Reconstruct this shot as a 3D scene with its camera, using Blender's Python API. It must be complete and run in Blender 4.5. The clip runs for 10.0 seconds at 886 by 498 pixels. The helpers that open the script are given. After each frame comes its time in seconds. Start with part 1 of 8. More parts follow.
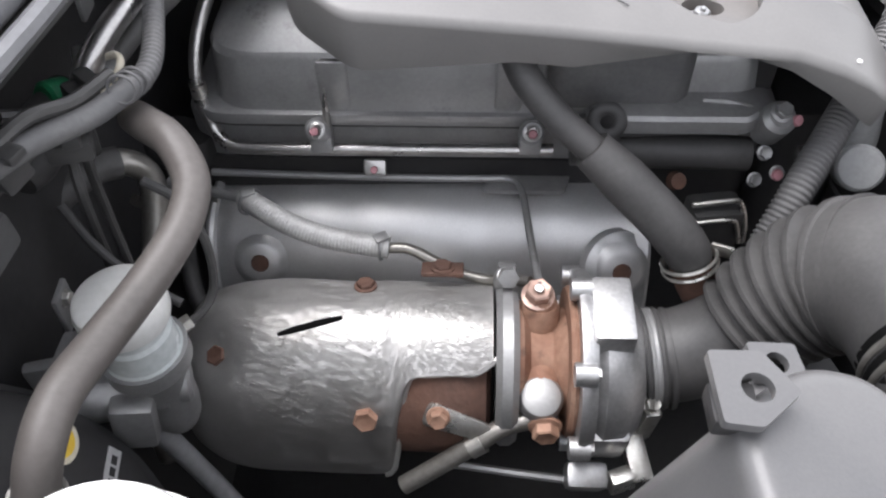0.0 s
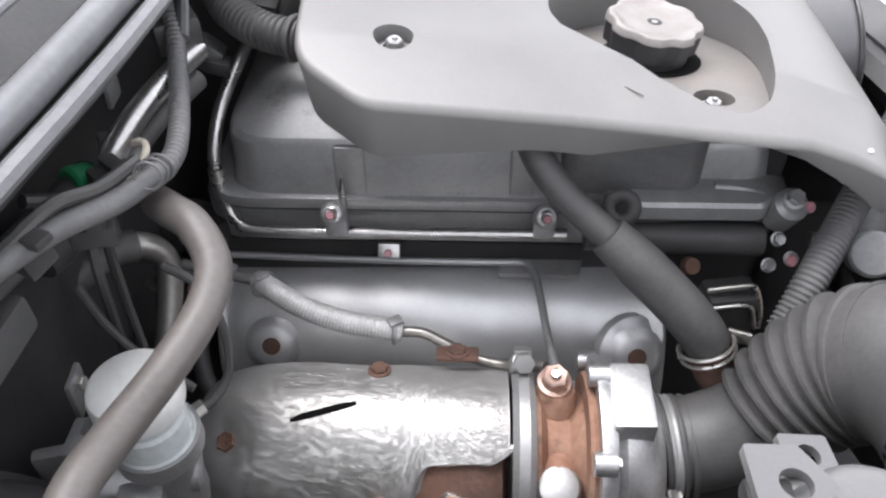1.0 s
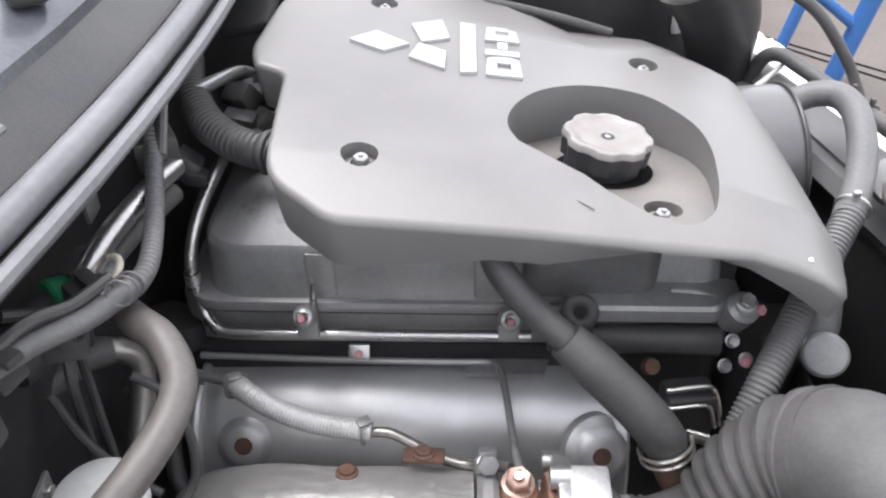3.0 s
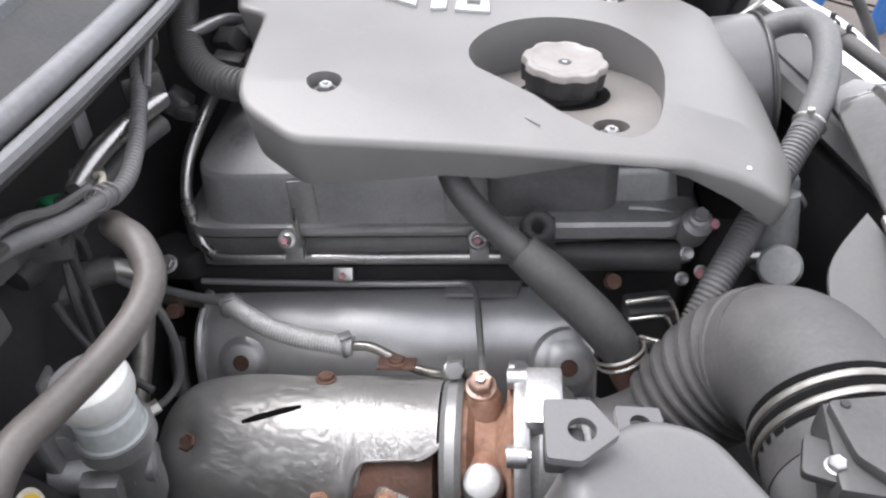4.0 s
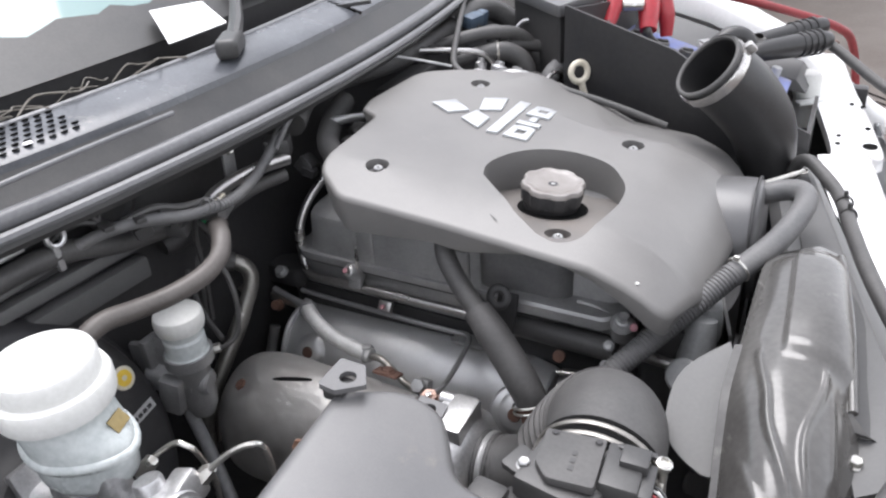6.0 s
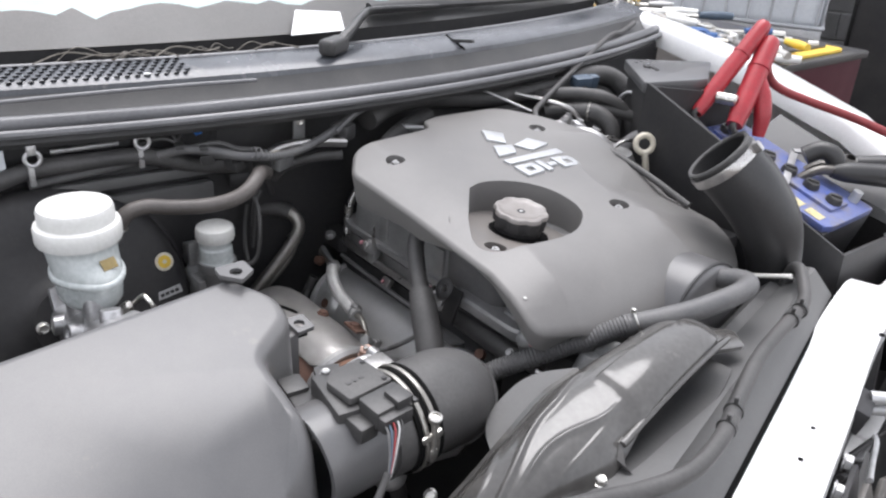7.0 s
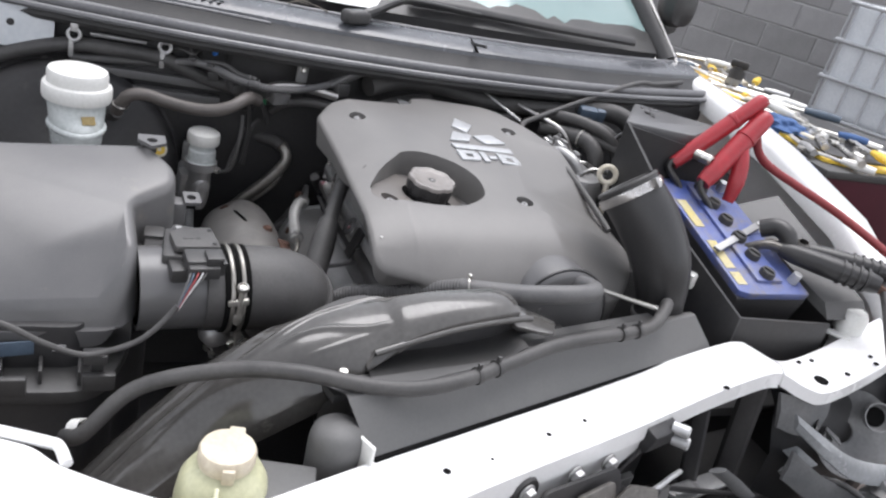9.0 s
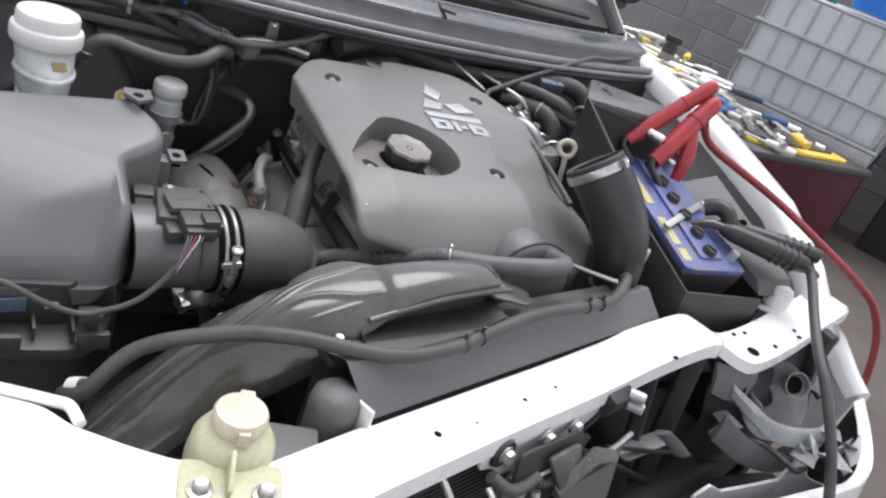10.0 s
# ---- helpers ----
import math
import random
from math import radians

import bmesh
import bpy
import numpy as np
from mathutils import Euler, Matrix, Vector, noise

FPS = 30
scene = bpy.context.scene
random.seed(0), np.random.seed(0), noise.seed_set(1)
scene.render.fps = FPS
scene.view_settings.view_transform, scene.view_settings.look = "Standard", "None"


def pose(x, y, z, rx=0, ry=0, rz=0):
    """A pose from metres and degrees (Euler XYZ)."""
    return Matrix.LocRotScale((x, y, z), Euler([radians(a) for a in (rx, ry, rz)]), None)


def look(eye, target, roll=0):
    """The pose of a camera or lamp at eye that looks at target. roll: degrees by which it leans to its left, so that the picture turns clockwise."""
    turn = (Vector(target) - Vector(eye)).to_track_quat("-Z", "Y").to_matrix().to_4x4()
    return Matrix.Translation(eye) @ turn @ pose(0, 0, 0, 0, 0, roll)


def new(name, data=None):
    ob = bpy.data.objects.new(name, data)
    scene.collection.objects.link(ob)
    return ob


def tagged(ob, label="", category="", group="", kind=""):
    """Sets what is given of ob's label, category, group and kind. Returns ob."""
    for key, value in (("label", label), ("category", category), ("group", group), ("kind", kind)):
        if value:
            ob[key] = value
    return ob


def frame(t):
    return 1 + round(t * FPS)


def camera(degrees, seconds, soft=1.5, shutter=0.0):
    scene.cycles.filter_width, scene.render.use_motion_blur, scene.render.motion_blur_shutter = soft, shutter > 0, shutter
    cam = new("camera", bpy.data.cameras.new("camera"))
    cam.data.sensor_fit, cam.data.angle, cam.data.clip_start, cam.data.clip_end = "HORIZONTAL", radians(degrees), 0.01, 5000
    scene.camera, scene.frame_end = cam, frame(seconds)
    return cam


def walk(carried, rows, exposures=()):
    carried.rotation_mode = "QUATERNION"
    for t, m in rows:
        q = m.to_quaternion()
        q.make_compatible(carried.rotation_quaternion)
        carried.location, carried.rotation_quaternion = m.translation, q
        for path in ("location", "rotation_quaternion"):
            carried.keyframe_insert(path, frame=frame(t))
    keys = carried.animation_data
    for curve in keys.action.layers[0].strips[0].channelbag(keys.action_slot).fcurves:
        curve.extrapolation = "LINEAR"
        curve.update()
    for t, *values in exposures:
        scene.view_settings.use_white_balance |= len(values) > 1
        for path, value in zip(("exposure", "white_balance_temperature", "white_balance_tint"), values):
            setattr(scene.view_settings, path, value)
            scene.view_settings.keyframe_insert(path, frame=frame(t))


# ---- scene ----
cam = camera(58.3, 10.0, soft=2.3)
PATH = [
    (0, (0.0729, -0.5144, 1.3249), (0.0349, 0.1379, 0.5679), -1.52),
    (0.5, (0.0673, -0.5180, 1.3211), (0.0119, 0.1586, 0.5869), -2.37),
    (1, (0.0603, -0.5110, 1.3276), (0.0210, 0.2127, 0.6387), -1.07),
    (1.5, (0.0480, -0.4995, 1.3414), (0.0324, 0.2499, 0.6795), 0.31),
    (2, (0.0557, -0.5072, 1.3392), (0.0373, 0.2800, 0.7228), 0.29),
    (2.2, (0.0513, -0.5061, 1.3462), (0.0437, 0.2838, 0.7330), 0.72),
    (3.3, (0.1090, -0.5309, 1.3605), (0.0521, 0.2564, 0.7466), -2.15),
    (3.5, (0.1291, -0.5680, 1.3269), (0.0496, 0.2456, 0.7509), -3.01),
    (4, (0.1624, -0.5792, 1.3499), (0.0608, 0.1866, 0.7148), -5.05),
    (4.5, (0.1922, -0.5932, 1.3637), (0.0853, 0.1600, 0.7147), -4.98),
    (5, (0.2909, -0.6451, 1.3753), (0.1350, 0.1335, 0.7674), -4.59),
    (5.5, (0.4089, -0.6845, 1.4125), (0.1367, 0.0938, 0.8466), -5.85),
    (6, (0.5143, -0.7247, 1.4411), (0.0723, 0.0173, 0.9371), -4.70),
    (6.2, (0.5637, -0.7459, 1.4441), (0.0706, -0.0280, 0.9528), -2.85),
    (7.3, (1.0503, -0.5627, 1.4459), (0.2985, -0.0538, 1.0267), 5.86),
    (7.5, (1.1331, -0.4933, 1.4459), (0.3536, -0.0263, 1.0284), 7.72),
    (8, (1.2324, -0.4439, 1.4541), (0.4300, 0.0020, 1.0574), 12.63),
    (8.5, (1.2503, -0.4442, 1.4572), (0.4499, -0.0014, 1.0530), 14.95),
    (9, (1.2546, -0.4359, 1.4524), (0.4513, -0.0111, 1.0349), 15.16),
    (9.5, (1.2756, -0.4312, 1.4550), (0.4749, -0.0101, 1.0287), 15.44),
    (10, (1.2293, -0.5456, 1.4648), (0.5036, -0.0166, 1.0248), 21.33),
]
walk(cam, [(t, look(eye, target, roll)) for t, eye, target, roll in PATH],
     exposures=[(0, 1.74, 6350, 13), (1, 1.97, 6350, 13), (2, 2.00, 6350, 13), (3.5, 1.92, 6350, 13), (4.5, 1.86, 6350, 13), (5.0, 1.87, 6350, 13), (5.5, 1.72, 6350, 13), (6.2, 1.54, 6350, 13), (7.5, 1.30, 6350, 13), (9, 1.15, 6350, 13), (10, 1.0, 6350, 14)])

# ---- world and light ----
world = bpy.data.worlds.new("overcast_sky")
scene.world = world
world.use_nodes = True
wn, wl = world.node_tree.nodes, world.node_tree.links
sky = wn.new("ShaderNodeTexSky")
sky.sky_type, sky.sun_disc = "NISHITA", False
sky.sun_elevation, sky.sun_rotation = radians(76), radians(-40)
soft_sky = wn.new("ShaderNodeHueSaturation")
soft_sky.inputs["Saturation"].default_value = 0.12
wl.new(sky.outputs["Color"], soft_sky.inputs["Color"])
wl.new(soft_sky.outputs["Color"], wn["Background"].inputs["Color"])
wn["Background"].inputs["Strength"].default_value = 0.15
sun_data = bpy.data.lights.new("sun", "SUN")
sun_data.energy, sun_data.angle, sun_data.color = 1.3, radians(44), (1.0, 0.98, 0.96)
sun = new("sun", sun_data)
sun.matrix_world = look((-1.3, 1.0, 6.0), (0.1, 0.0, 0.9))


# ---- materials ----
def material(name, base, rough=0.6, metal=0.0, second=None, scale=6.0, fine=120.0, amount=0.5, bump=0.15, spread=0.15,
             third=None, spots=0.0, spot_scale=25.0, coat=0.0, transmission=0.0, random_tone=0.0, spec=0.5, speckle=0.25):
    """A procedural surface: two colours mixed by coarse noise, fine grain, uneven gloss and optional stains."""
    m = bpy.data.materials.new(name)
    m.use_nodes = True
    n, l = m.node_tree.nodes, m.node_tree.links
    p = n["Principled BSDF"]
    co = n.new("ShaderNodeTexCoord")
    coarse, grain = n.new("ShaderNodeTexNoise"), n.new("ShaderNodeTexNoise")
    coarse.inputs["Scale"].default_value, coarse.inputs["Detail"].default_value, coarse.inputs["Roughness"].default_value = scale, 6, 0.62
    grain.inputs["Scale"].default_value, grain.inputs["Detail"].default_value = fine, 4
    for t in (coarse, grain):
        l.new(co.outputs["Object"], t.inputs["Vector"])
    ramp = n.new("ShaderNodeMapRange")
    ramp.inputs["From Min"].default_value, ramp.inputs["From Max"].default_value, ramp.inputs["To Max"].default_value = 0.35, 0.68, amount
    l.new(coarse.outputs["Fac"], ramp.inputs["Value"])
    mix = n.new("ShaderNodeMix")
    mix.data_type = "RGBA"
    mix.inputs["A"].default_value = (*base, 1)
    mix.inputs["B"].default_value = (*(second or [c * 0.72 for c in base]), 1)
    l.new(ramp.outputs["Result"], mix.inputs["Factor"])
    out = mix.outputs["Result"]
    if third:
        stain, cut, over = n.new("ShaderNodeTexNoise"), n.new("ShaderNodeMapRange"), n.new("ShaderNodeMix")
        stain.inputs["Scale"].default_value, stain.inputs["Detail"].default_value, stain.inputs["Roughness"].default_value = spot_scale, 8, 0.7
        l.new(co.outputs["Object"], stain.inputs["Vector"])
        cut.inputs["From Min"].default_value, cut.inputs["From Max"].default_value, cut.inputs["To Max"].default_value = 0.66 - 0.3 * spots, 0.78 - 0.25 * spots, 0.9
        l.new(stain.outputs["Fac"], cut.inputs["Value"])
        over.data_type = "RGBA"
        over.inputs["B"].default_value = (*third, 1)
        l.new(cut.outputs["Result"], over.inputs["Factor"])
        l.new(out, over.inputs["A"])
        out = over.outputs["Result"]
    tone = n.new("ShaderNodeMix")
    tone.data_type, tone.blend_type = "RGBA", "OVERLAY"
    tone.inputs["Factor"].default_value = speckle
    l.new(out, tone.inputs["A"])
    l.new(grain.outputs["Fac"], tone.inputs["B"])
    out = tone.outputs["Result"]
    if random_tone:
        info, span, bright = n.new("ShaderNodeObjectInfo"), n.new("ShaderNodeMapRange"), n.new("ShaderNodeHueSaturation")
        span.inputs["To Min"].default_value, span.inputs["To Max"].default_value = 1 - random_tone, 1 + random_tone
        l.new(info.outputs["Random"], span.inputs["Value"])
        l.new(span.outputs["Result"], bright.inputs["Value"])
        l.new(out, bright.inputs["Color"])
        out = bright.outputs["Color"]
    l.new(out, p.inputs["Base Color"])
    gloss = n.new("ShaderNodeMapRange")
    gloss.inputs["To Min"].default_value, gloss.inputs["To Max"].default_value = max(rough - spread, 0.03), min(rough + spread, 1)
    l.new(coarse.outputs["Fac"], gloss.inputs["Value"])
    l.new(gloss.outputs["Result"], p.inputs["Roughness"])
    if bump:
        b = n.new("ShaderNodeBump")
        b.inputs["Strength"].default_value, b.inputs["Distance"].default_value = bump, 0.002
        l.new(grain.outputs["Fac"], b.inputs["Height"])
        l.new(b.outputs["Normal"], p.inputs["Normal"])
    p.inputs["Metallic"].default_value = metal
    p.inputs["Specular IOR Level"].default_value = spec
    p.inputs["Coat Weight"].default_value = coat
    p.inputs["Transmission Weight"].default_value = transmission
    return m


M_COVER = material("dusty_cover_plastic", (0.126, 0.122, 0.119), 0.42, second=(0.172, 0.167, 0.161), scale=5, fine=420, amount=0.85, bump=0.025, third=(0.195, 0.183, 0.172), spots=0.10, spot_scale=9, speckle=0.08)
M_RECESS = material("brown_dusty_plastic", (0.135, 0.128, 0.123), 0.45, second=(0.182, 0.164, 0.150), scale=12, fine=300, amount=0.9, bump=0.05, third=(0.10, 0.092, 0.088), spots=0.12, spot_scale=20, speckle=0.12)
M_HOLE = material("black_void", (0.006, 0.006, 0.006), 0.9, second=(0.01, 0.01, 0.01), scale=20, fine=100, bump=0, spec=0.05)
M_DARKRUBBER = material("new_black_rubber", (0.020, 0.020, 0.021), 0.42, second=(0.034, 0.033, 0.033), scale=11, fine=240, amount=0.8, bump=0.08)
M_CAPTOP = material("worn_cap_plastic", (0.23, 0.215, 0.205), 0.34, second=(0.155, 0.138, 0.126), scale=22, fine=300, amount=0.8, bump=0.03, speckle=0.1)
M_PLASTIC = material("black_plastic", (0.030, 0.030, 0.031), 0.42, second=(0.058, 0.056, 0.054), scale=9, fine=300, amount=0.8, bump=0.1)
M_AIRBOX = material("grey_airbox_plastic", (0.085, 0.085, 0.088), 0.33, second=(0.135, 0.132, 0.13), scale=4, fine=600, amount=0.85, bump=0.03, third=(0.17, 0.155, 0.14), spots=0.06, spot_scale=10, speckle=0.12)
M_DUCT = material("glossy_duct_plastic", (0.052, 0.050, 0.048), 0.19, second=(0.085, 0.082, 0.078), scale=7, fine=160, amount=0.9, bump=0.0, spread=0.05, third=(0.15, 0.142, 0.132), spots=0.08, spot_scale=16, coat=0.3)
M_RUBBER = material("black_rubber", (0.045, 0.044, 0.044), 0.55, second=(0.085, 0.082, 0.08), scale=14, fine=260, amount=0.8, bump=0.12)
M_SLEEVE = material("pale_heat_sleeve", (0.55, 0.55, 0.54), 0.5, 0.3, second=(0.38, 0.37, 0.36), scale=40, fine=500, amount=0.7, bump=0.3)
M_HOSE = material("brown_grey_hose_rubber", (0.075, 0.067, 0.062), 0.5, second=(0.115, 0.103, 0.096), scale=12, fine=240, amount=0.8, bump=0.1)
M_LOOM = material("dusty_loom_sleeve", (0.085, 0.085, 0.087), 0.55, second=(0.14, 0.137, 0.135), scale=16, fine=300, amount=0.8)
M_CAST = material("cast_aluminium_dull", (0.42, 0.42, 0.42), 0.40, 0.6, second=(0.24, 0.238, 0.235), scale=7, fine=320, amount=0.85, bump=0.05, third=(0.10, 0.095, 0.09), spots=0.15, spot_scale=12, speckle=0.14)
M_ALU = material("bright_cast_aluminium", (0.55, 0.55, 0.555), 0.40, 0.85, second=(0.36, 0.355, 0.35), scale=22, fine=320, amount=0.8, bump=0.12)
M_STEEL = material("bare_steel", (0.5, 0.49, 0.48), 0.3, 0.95, second=(0.3, 0.29, 0.28), scale=18, fine=200, amount=0.7, bump=0.1)
M_SHIELD = material("heat_shield_steel", (0.60, 0.59, 0.575), 0.40, 0.6, second=(0.40, 0.385, 0.37), scale=8, fine=1400, amount=0.9, bump=0.0, spread=0.06, third=(0.30, 0.22, 0.165), spots=0.09, spot_scale=9)
M_MANIFOLD = material("manifold_shield_steel", (0.60, 0.60, 0.60), 0.45, 0.65, second=(0.46, 0.455, 0.45), scale=9, fine=900, amount=0.8, bump=0.04, third=(0.3, 0.27, 0.25), spots=0.05, spot_scale=14)
M_RUST = material("rusted_iron", (0.21, 0.105, 0.068), 0.7, 0.2, second=(0.36, 0.225, 0.16), scale=30, fine=200, amount=0.95, bump=0.3, third=(0.12, 0.07, 0.05), spots=0.3, spot_scale=45)
M_RUSTDARK = material("dark_rusted_iron", (0.09, 0.055, 0.045), 0.75, 0.3, second=(0.16, 0.085, 0.06), scale=18, fine=200, amount=0.9, bump=0.5)
M_ZINC = material("zinc_plated_steel", (0.62, 0.61, 0.58), 0.3, 0.9, second=(0.42, 0.40, 0.36), scale=40, fine=300, amount=0.7, bump=0.1)
M_BRASS = material("yellow_passivated_steel", (0.55, 0.47, 0.30), 0.4, 0.7, second=(0.35, 0.29, 0.18), scale=40, fine=200, amount=0.7)
M_WHITE = material("white_plastic", (0.70, 0.70, 0.68), 0.35, second=(0.62, 0.615, 0.58), scale=12, fine=200, amount=0.7, bump=0.04)
M_MILKY = material("milky_reservoir_plastic", (0.55, 0.58, 0.575), 0.25, second=(0.44, 0.475, 0.47), scale=14, fine=160, amount=0.8, bump=0.02)
M_STAIN = material("fluid_stain", (0.30, 0.23, 0.09), 0.4, second=(0.22, 0.15, 0.05), scale=60, fine=200, amount=0.8)
M_YELLOWED = material("yellowed_translucent_plastic", (0.468, 0.468, 0.312), 0.3, second=(0.406, 0.398, 0.257), scale=14, fine=160, amount=0.6, bump=0.05)
M_CREAM = material("cream_plastic", (0.66, 0.62, 0.52), 0.45, second=(0.55, 0.49, 0.38), scale=20, fine=200, amount=0.7, bump=0.08)
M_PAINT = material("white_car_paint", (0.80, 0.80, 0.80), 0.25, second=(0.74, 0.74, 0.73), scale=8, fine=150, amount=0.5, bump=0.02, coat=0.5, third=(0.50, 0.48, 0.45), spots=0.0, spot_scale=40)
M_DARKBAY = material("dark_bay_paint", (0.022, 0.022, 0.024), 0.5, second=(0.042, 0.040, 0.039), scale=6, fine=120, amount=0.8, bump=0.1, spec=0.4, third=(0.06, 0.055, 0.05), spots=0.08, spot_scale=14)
M_COWL = material("weathered_cowl_plastic", (0.048, 0.051, 0.058), 0.24, second=(0.10, 0.106, 0.117), scale=5, fine=240, amount=0.9, bump=0.06, third=(0.2, 0.19, 0.175), spots=0.1, spot_scale=12)
M_SEAL = material("grey_rubber_seal", (0.105, 0.106, 0.112), 0.36, second=(0.165, 0.166, 0.172), scale=7, fine=200, amount=0.85, bump=0.05)
M_PANEL = material("grey_radiator_panel", (0.088, 0.088, 0.088), 0.55, second=(0.13, 0.128, 0.125), scale=5, fine=260, amount=0.7, bump=0.03, speckle=0.12)
M_BLUE = material("violet_blue_battery_plastic", (0.060, 0.100, 0.33), 0.4, second=(0.16, 0.175, 0.29), scale=14, fine=200, amount=0.95, third=(0.17, 0.155, 0.15), spots=0.55, spot_scale=22)
M_FADED = material("faded_yellow_label", (0.50, 0.42, 0.16), 0.5, second=(0.42, 0.40, 0.32), scale=30, fine=200, amount=0.9, third=(0.15, 0.13, 0.11), spots=0.3, spot_scale=40)
M_YELLOW = material("yellow_plastic", (0.75, 0.52, 0.06), 0.5, second=(0.62, 0.40, 0.04), scale=16, fine=200, amount=0.6)
M_RED = material("red_clamp_plastic", (0.36, 0.026, 0.036), 0.36, second=(0.25, 0.022, 0.03), scale=22, fine=220, amount=0.7, bump=0.08)
M_REDCABLE = material("dark_red_cable_rubber", (0.24, 0.03, 0.035), 0.5, second=(0.17, 0.03, 0.03), scale=20, fine=200, amount=0.7)
M_MAROON = material("maroon_cabinet_paint", (0.050, 0.0035, 0.011), 0.55, second=(0.036, 0.003, 0.008), scale=4, fine=120, amount=0.7, bump=0.04, spec=0.2)
M_STANDBLUE = material("blue_stand_paint", (0.035, 0.13, 0.36), 0.45, second=(0.028, 0.10, 0.28), scale=6, fine=120, amount=0.7, bump=0.05)
M_BINBLUE = material("bright_blue_plastic", (0.04, 0.22, 0.75), 0.45, second=(0.03, 0.18, 0.62), scale=4, fine=120, amount=0.6)
M_GREEN = material("green_plastic", (0.03, 0.30, 0.13), 0.45, second=(0.03, 0.22, 0.10), scale=30, fine=200, amount=0.7)
M_PINK = material("pink_paint_mark", (0.42, 0.20, 0.23), 0.6, second=(0.30, 0.14, 0.15), scale=120, fine=400, amount=0.8)
M_TANK = material("milky_tank_plastic", (0.60, 0.63, 0.66), 0.4, second=(0.52, 0.55, 0.58), scale=2.5, fine=80, amount=0.7, bump=0.05)
M_GALV = material("galvanised_tube", (0.45, 0.455, 0.46), 0.45, 0.5, second=(0.36, 0.37, 0.38), scale=12, fine=100, amount=0.7)
M_BLOCK = material("grey_concrete_block", (0.29, 0.288, 0.29), 0.85, second=(0.23, 0.228, 0.23), scale=5, fine=160, amount=0.7, bump=0.5, random_tone=0.12)
M_MORTAR = material("pale_mortar", (0.40, 0.40, 0.40), 0.9, second=(0.24, 0.24, 0.24), scale=6, fine=120, amount=0.7, bump=0.4)
M_CONCRETE = material("stained_concrete_floor", (0.105, 0.090, 0.080), 0.8, second=(0.072, 0.058, 0.050), scale=1.4, fine=60, amount=0.9, bump=0.3, third=(0.08, 0.065, 0.055), spots=0.15, spot_scale=2.2)
M_PAPER = material("white_paper", (0.82, 0.82, 0.82), 0.7, second=(0.76, 0.76, 0.76), scale=6, fine=80, amount=0.5, bump=0.05)
M_BADGE = material("silver_badge", (0.40, 0.41, 0.42), 0.33, 0.35, second=(0.42, 0.43, 0.44), scale=30, fine=200, amount=0.5, bump=0.05)
M_FIN = material("dark_condenser_fin", (0.035, 0.035, 0.038), 0.5, 0.3, second=(0.06, 0.06, 0.06), scale=20, fine=200, amount=0.7)
M_TWIG = material("dry_twig_bark", (0.19, 0.175, 0.155), 0.8, second=(0.10, 0.09, 0.075), scale=60, fine=300, amount=0.9)
M_PIPE = material("tarnished_pipe_steel", (0.34, 0.325, 0.30), 0.36, 0.8, second=(0.20, 0.19, 0.175), scale=20, fine=200, amount=0.8, bump=0.06)
M_BANJO = material("pinkish_tarnished_steel", (0.46, 0.33, 0.28), 0.42, 0.5, second=(0.38, 0.24, 0.19), scale=40, fine=240, amount=0.8, bump=0.1)
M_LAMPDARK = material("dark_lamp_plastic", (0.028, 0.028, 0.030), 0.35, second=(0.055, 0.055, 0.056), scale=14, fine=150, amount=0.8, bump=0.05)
M_CAGE = material("pale_cage_tube", (0.42, 0.435, 0.455), 0.5, 0.2, second=(0.34, 0.35, 0.37), scale=6, fine=100, amount=0.7)
M_STUB = material("chalky_cast_aluminium", (0.30, 0.305, 0.305), 0.5, 0.2, second=(0.22, 0.22, 0.22), scale=16, fine=200, amount=0.8, bump=0.08)
M_GREASY = material("greasy_dark_steel", (0.075, 0.071, 0.066), 0.38, 0.5, second=(0.16, 0.15, 0.14), scale=28, fine=240, amount=0.9, bump=0.25, third=(0.30, 0.29, 0.27), spots=0.12, spot_scale=60)
M_LENS = material("grey_headlight_plastic", (0.24, 0.25, 0.26), 0.25, second=(0.20, 0.21, 0.22), scale=8, fine=120, amount=0.8, bump=0.05)
M_LABEL = material("grey_sticker", (0.38, 0.38, 0.38), 0.5, second=(0.30, 0.30, 0.30), scale=40, fine=200, amount=0.6)
M_SHELL = material("dusty_lamp_shell", (0.13, 0.133, 0.137), 0.4, second=(0.22, 0.22, 0.22), scale=12, fine=150, amount=0.8, bump=0.05)
M_RAG = material("blue_cotton_rag", (0.05, 0.11, 0.26), 0.9, second=(0.09, 0.15, 0.30), scale=30, fine=600, amount=0.8, bump=0.3)
M_OLDCAP = material("aged_cream_cap", (0.58, 0.52, 0.41), 0.4, second=(0.50, 0.43, 0.32), scale=30, fine=200, amount=0.8, bump=0.05)
M_STICKBLUE = material("dull_blue_sticker", (0.07, 0.10, 0.14), 0.5, second=(0.05, 0.07, 0.10), scale=40, fine=200, amount=0.6)
# Pale teal base at half transmission puts the sky's reflection into the glass
M_GLASS = material("windscreen_glass", (0.40, 0.54, 0.53), 0.05, second=(0.30, 0.43, 0.43), scale=5, fine=40, amount=0.7, bump=0.0, spread=0.02, transmission=0.5, speckle=0.05)


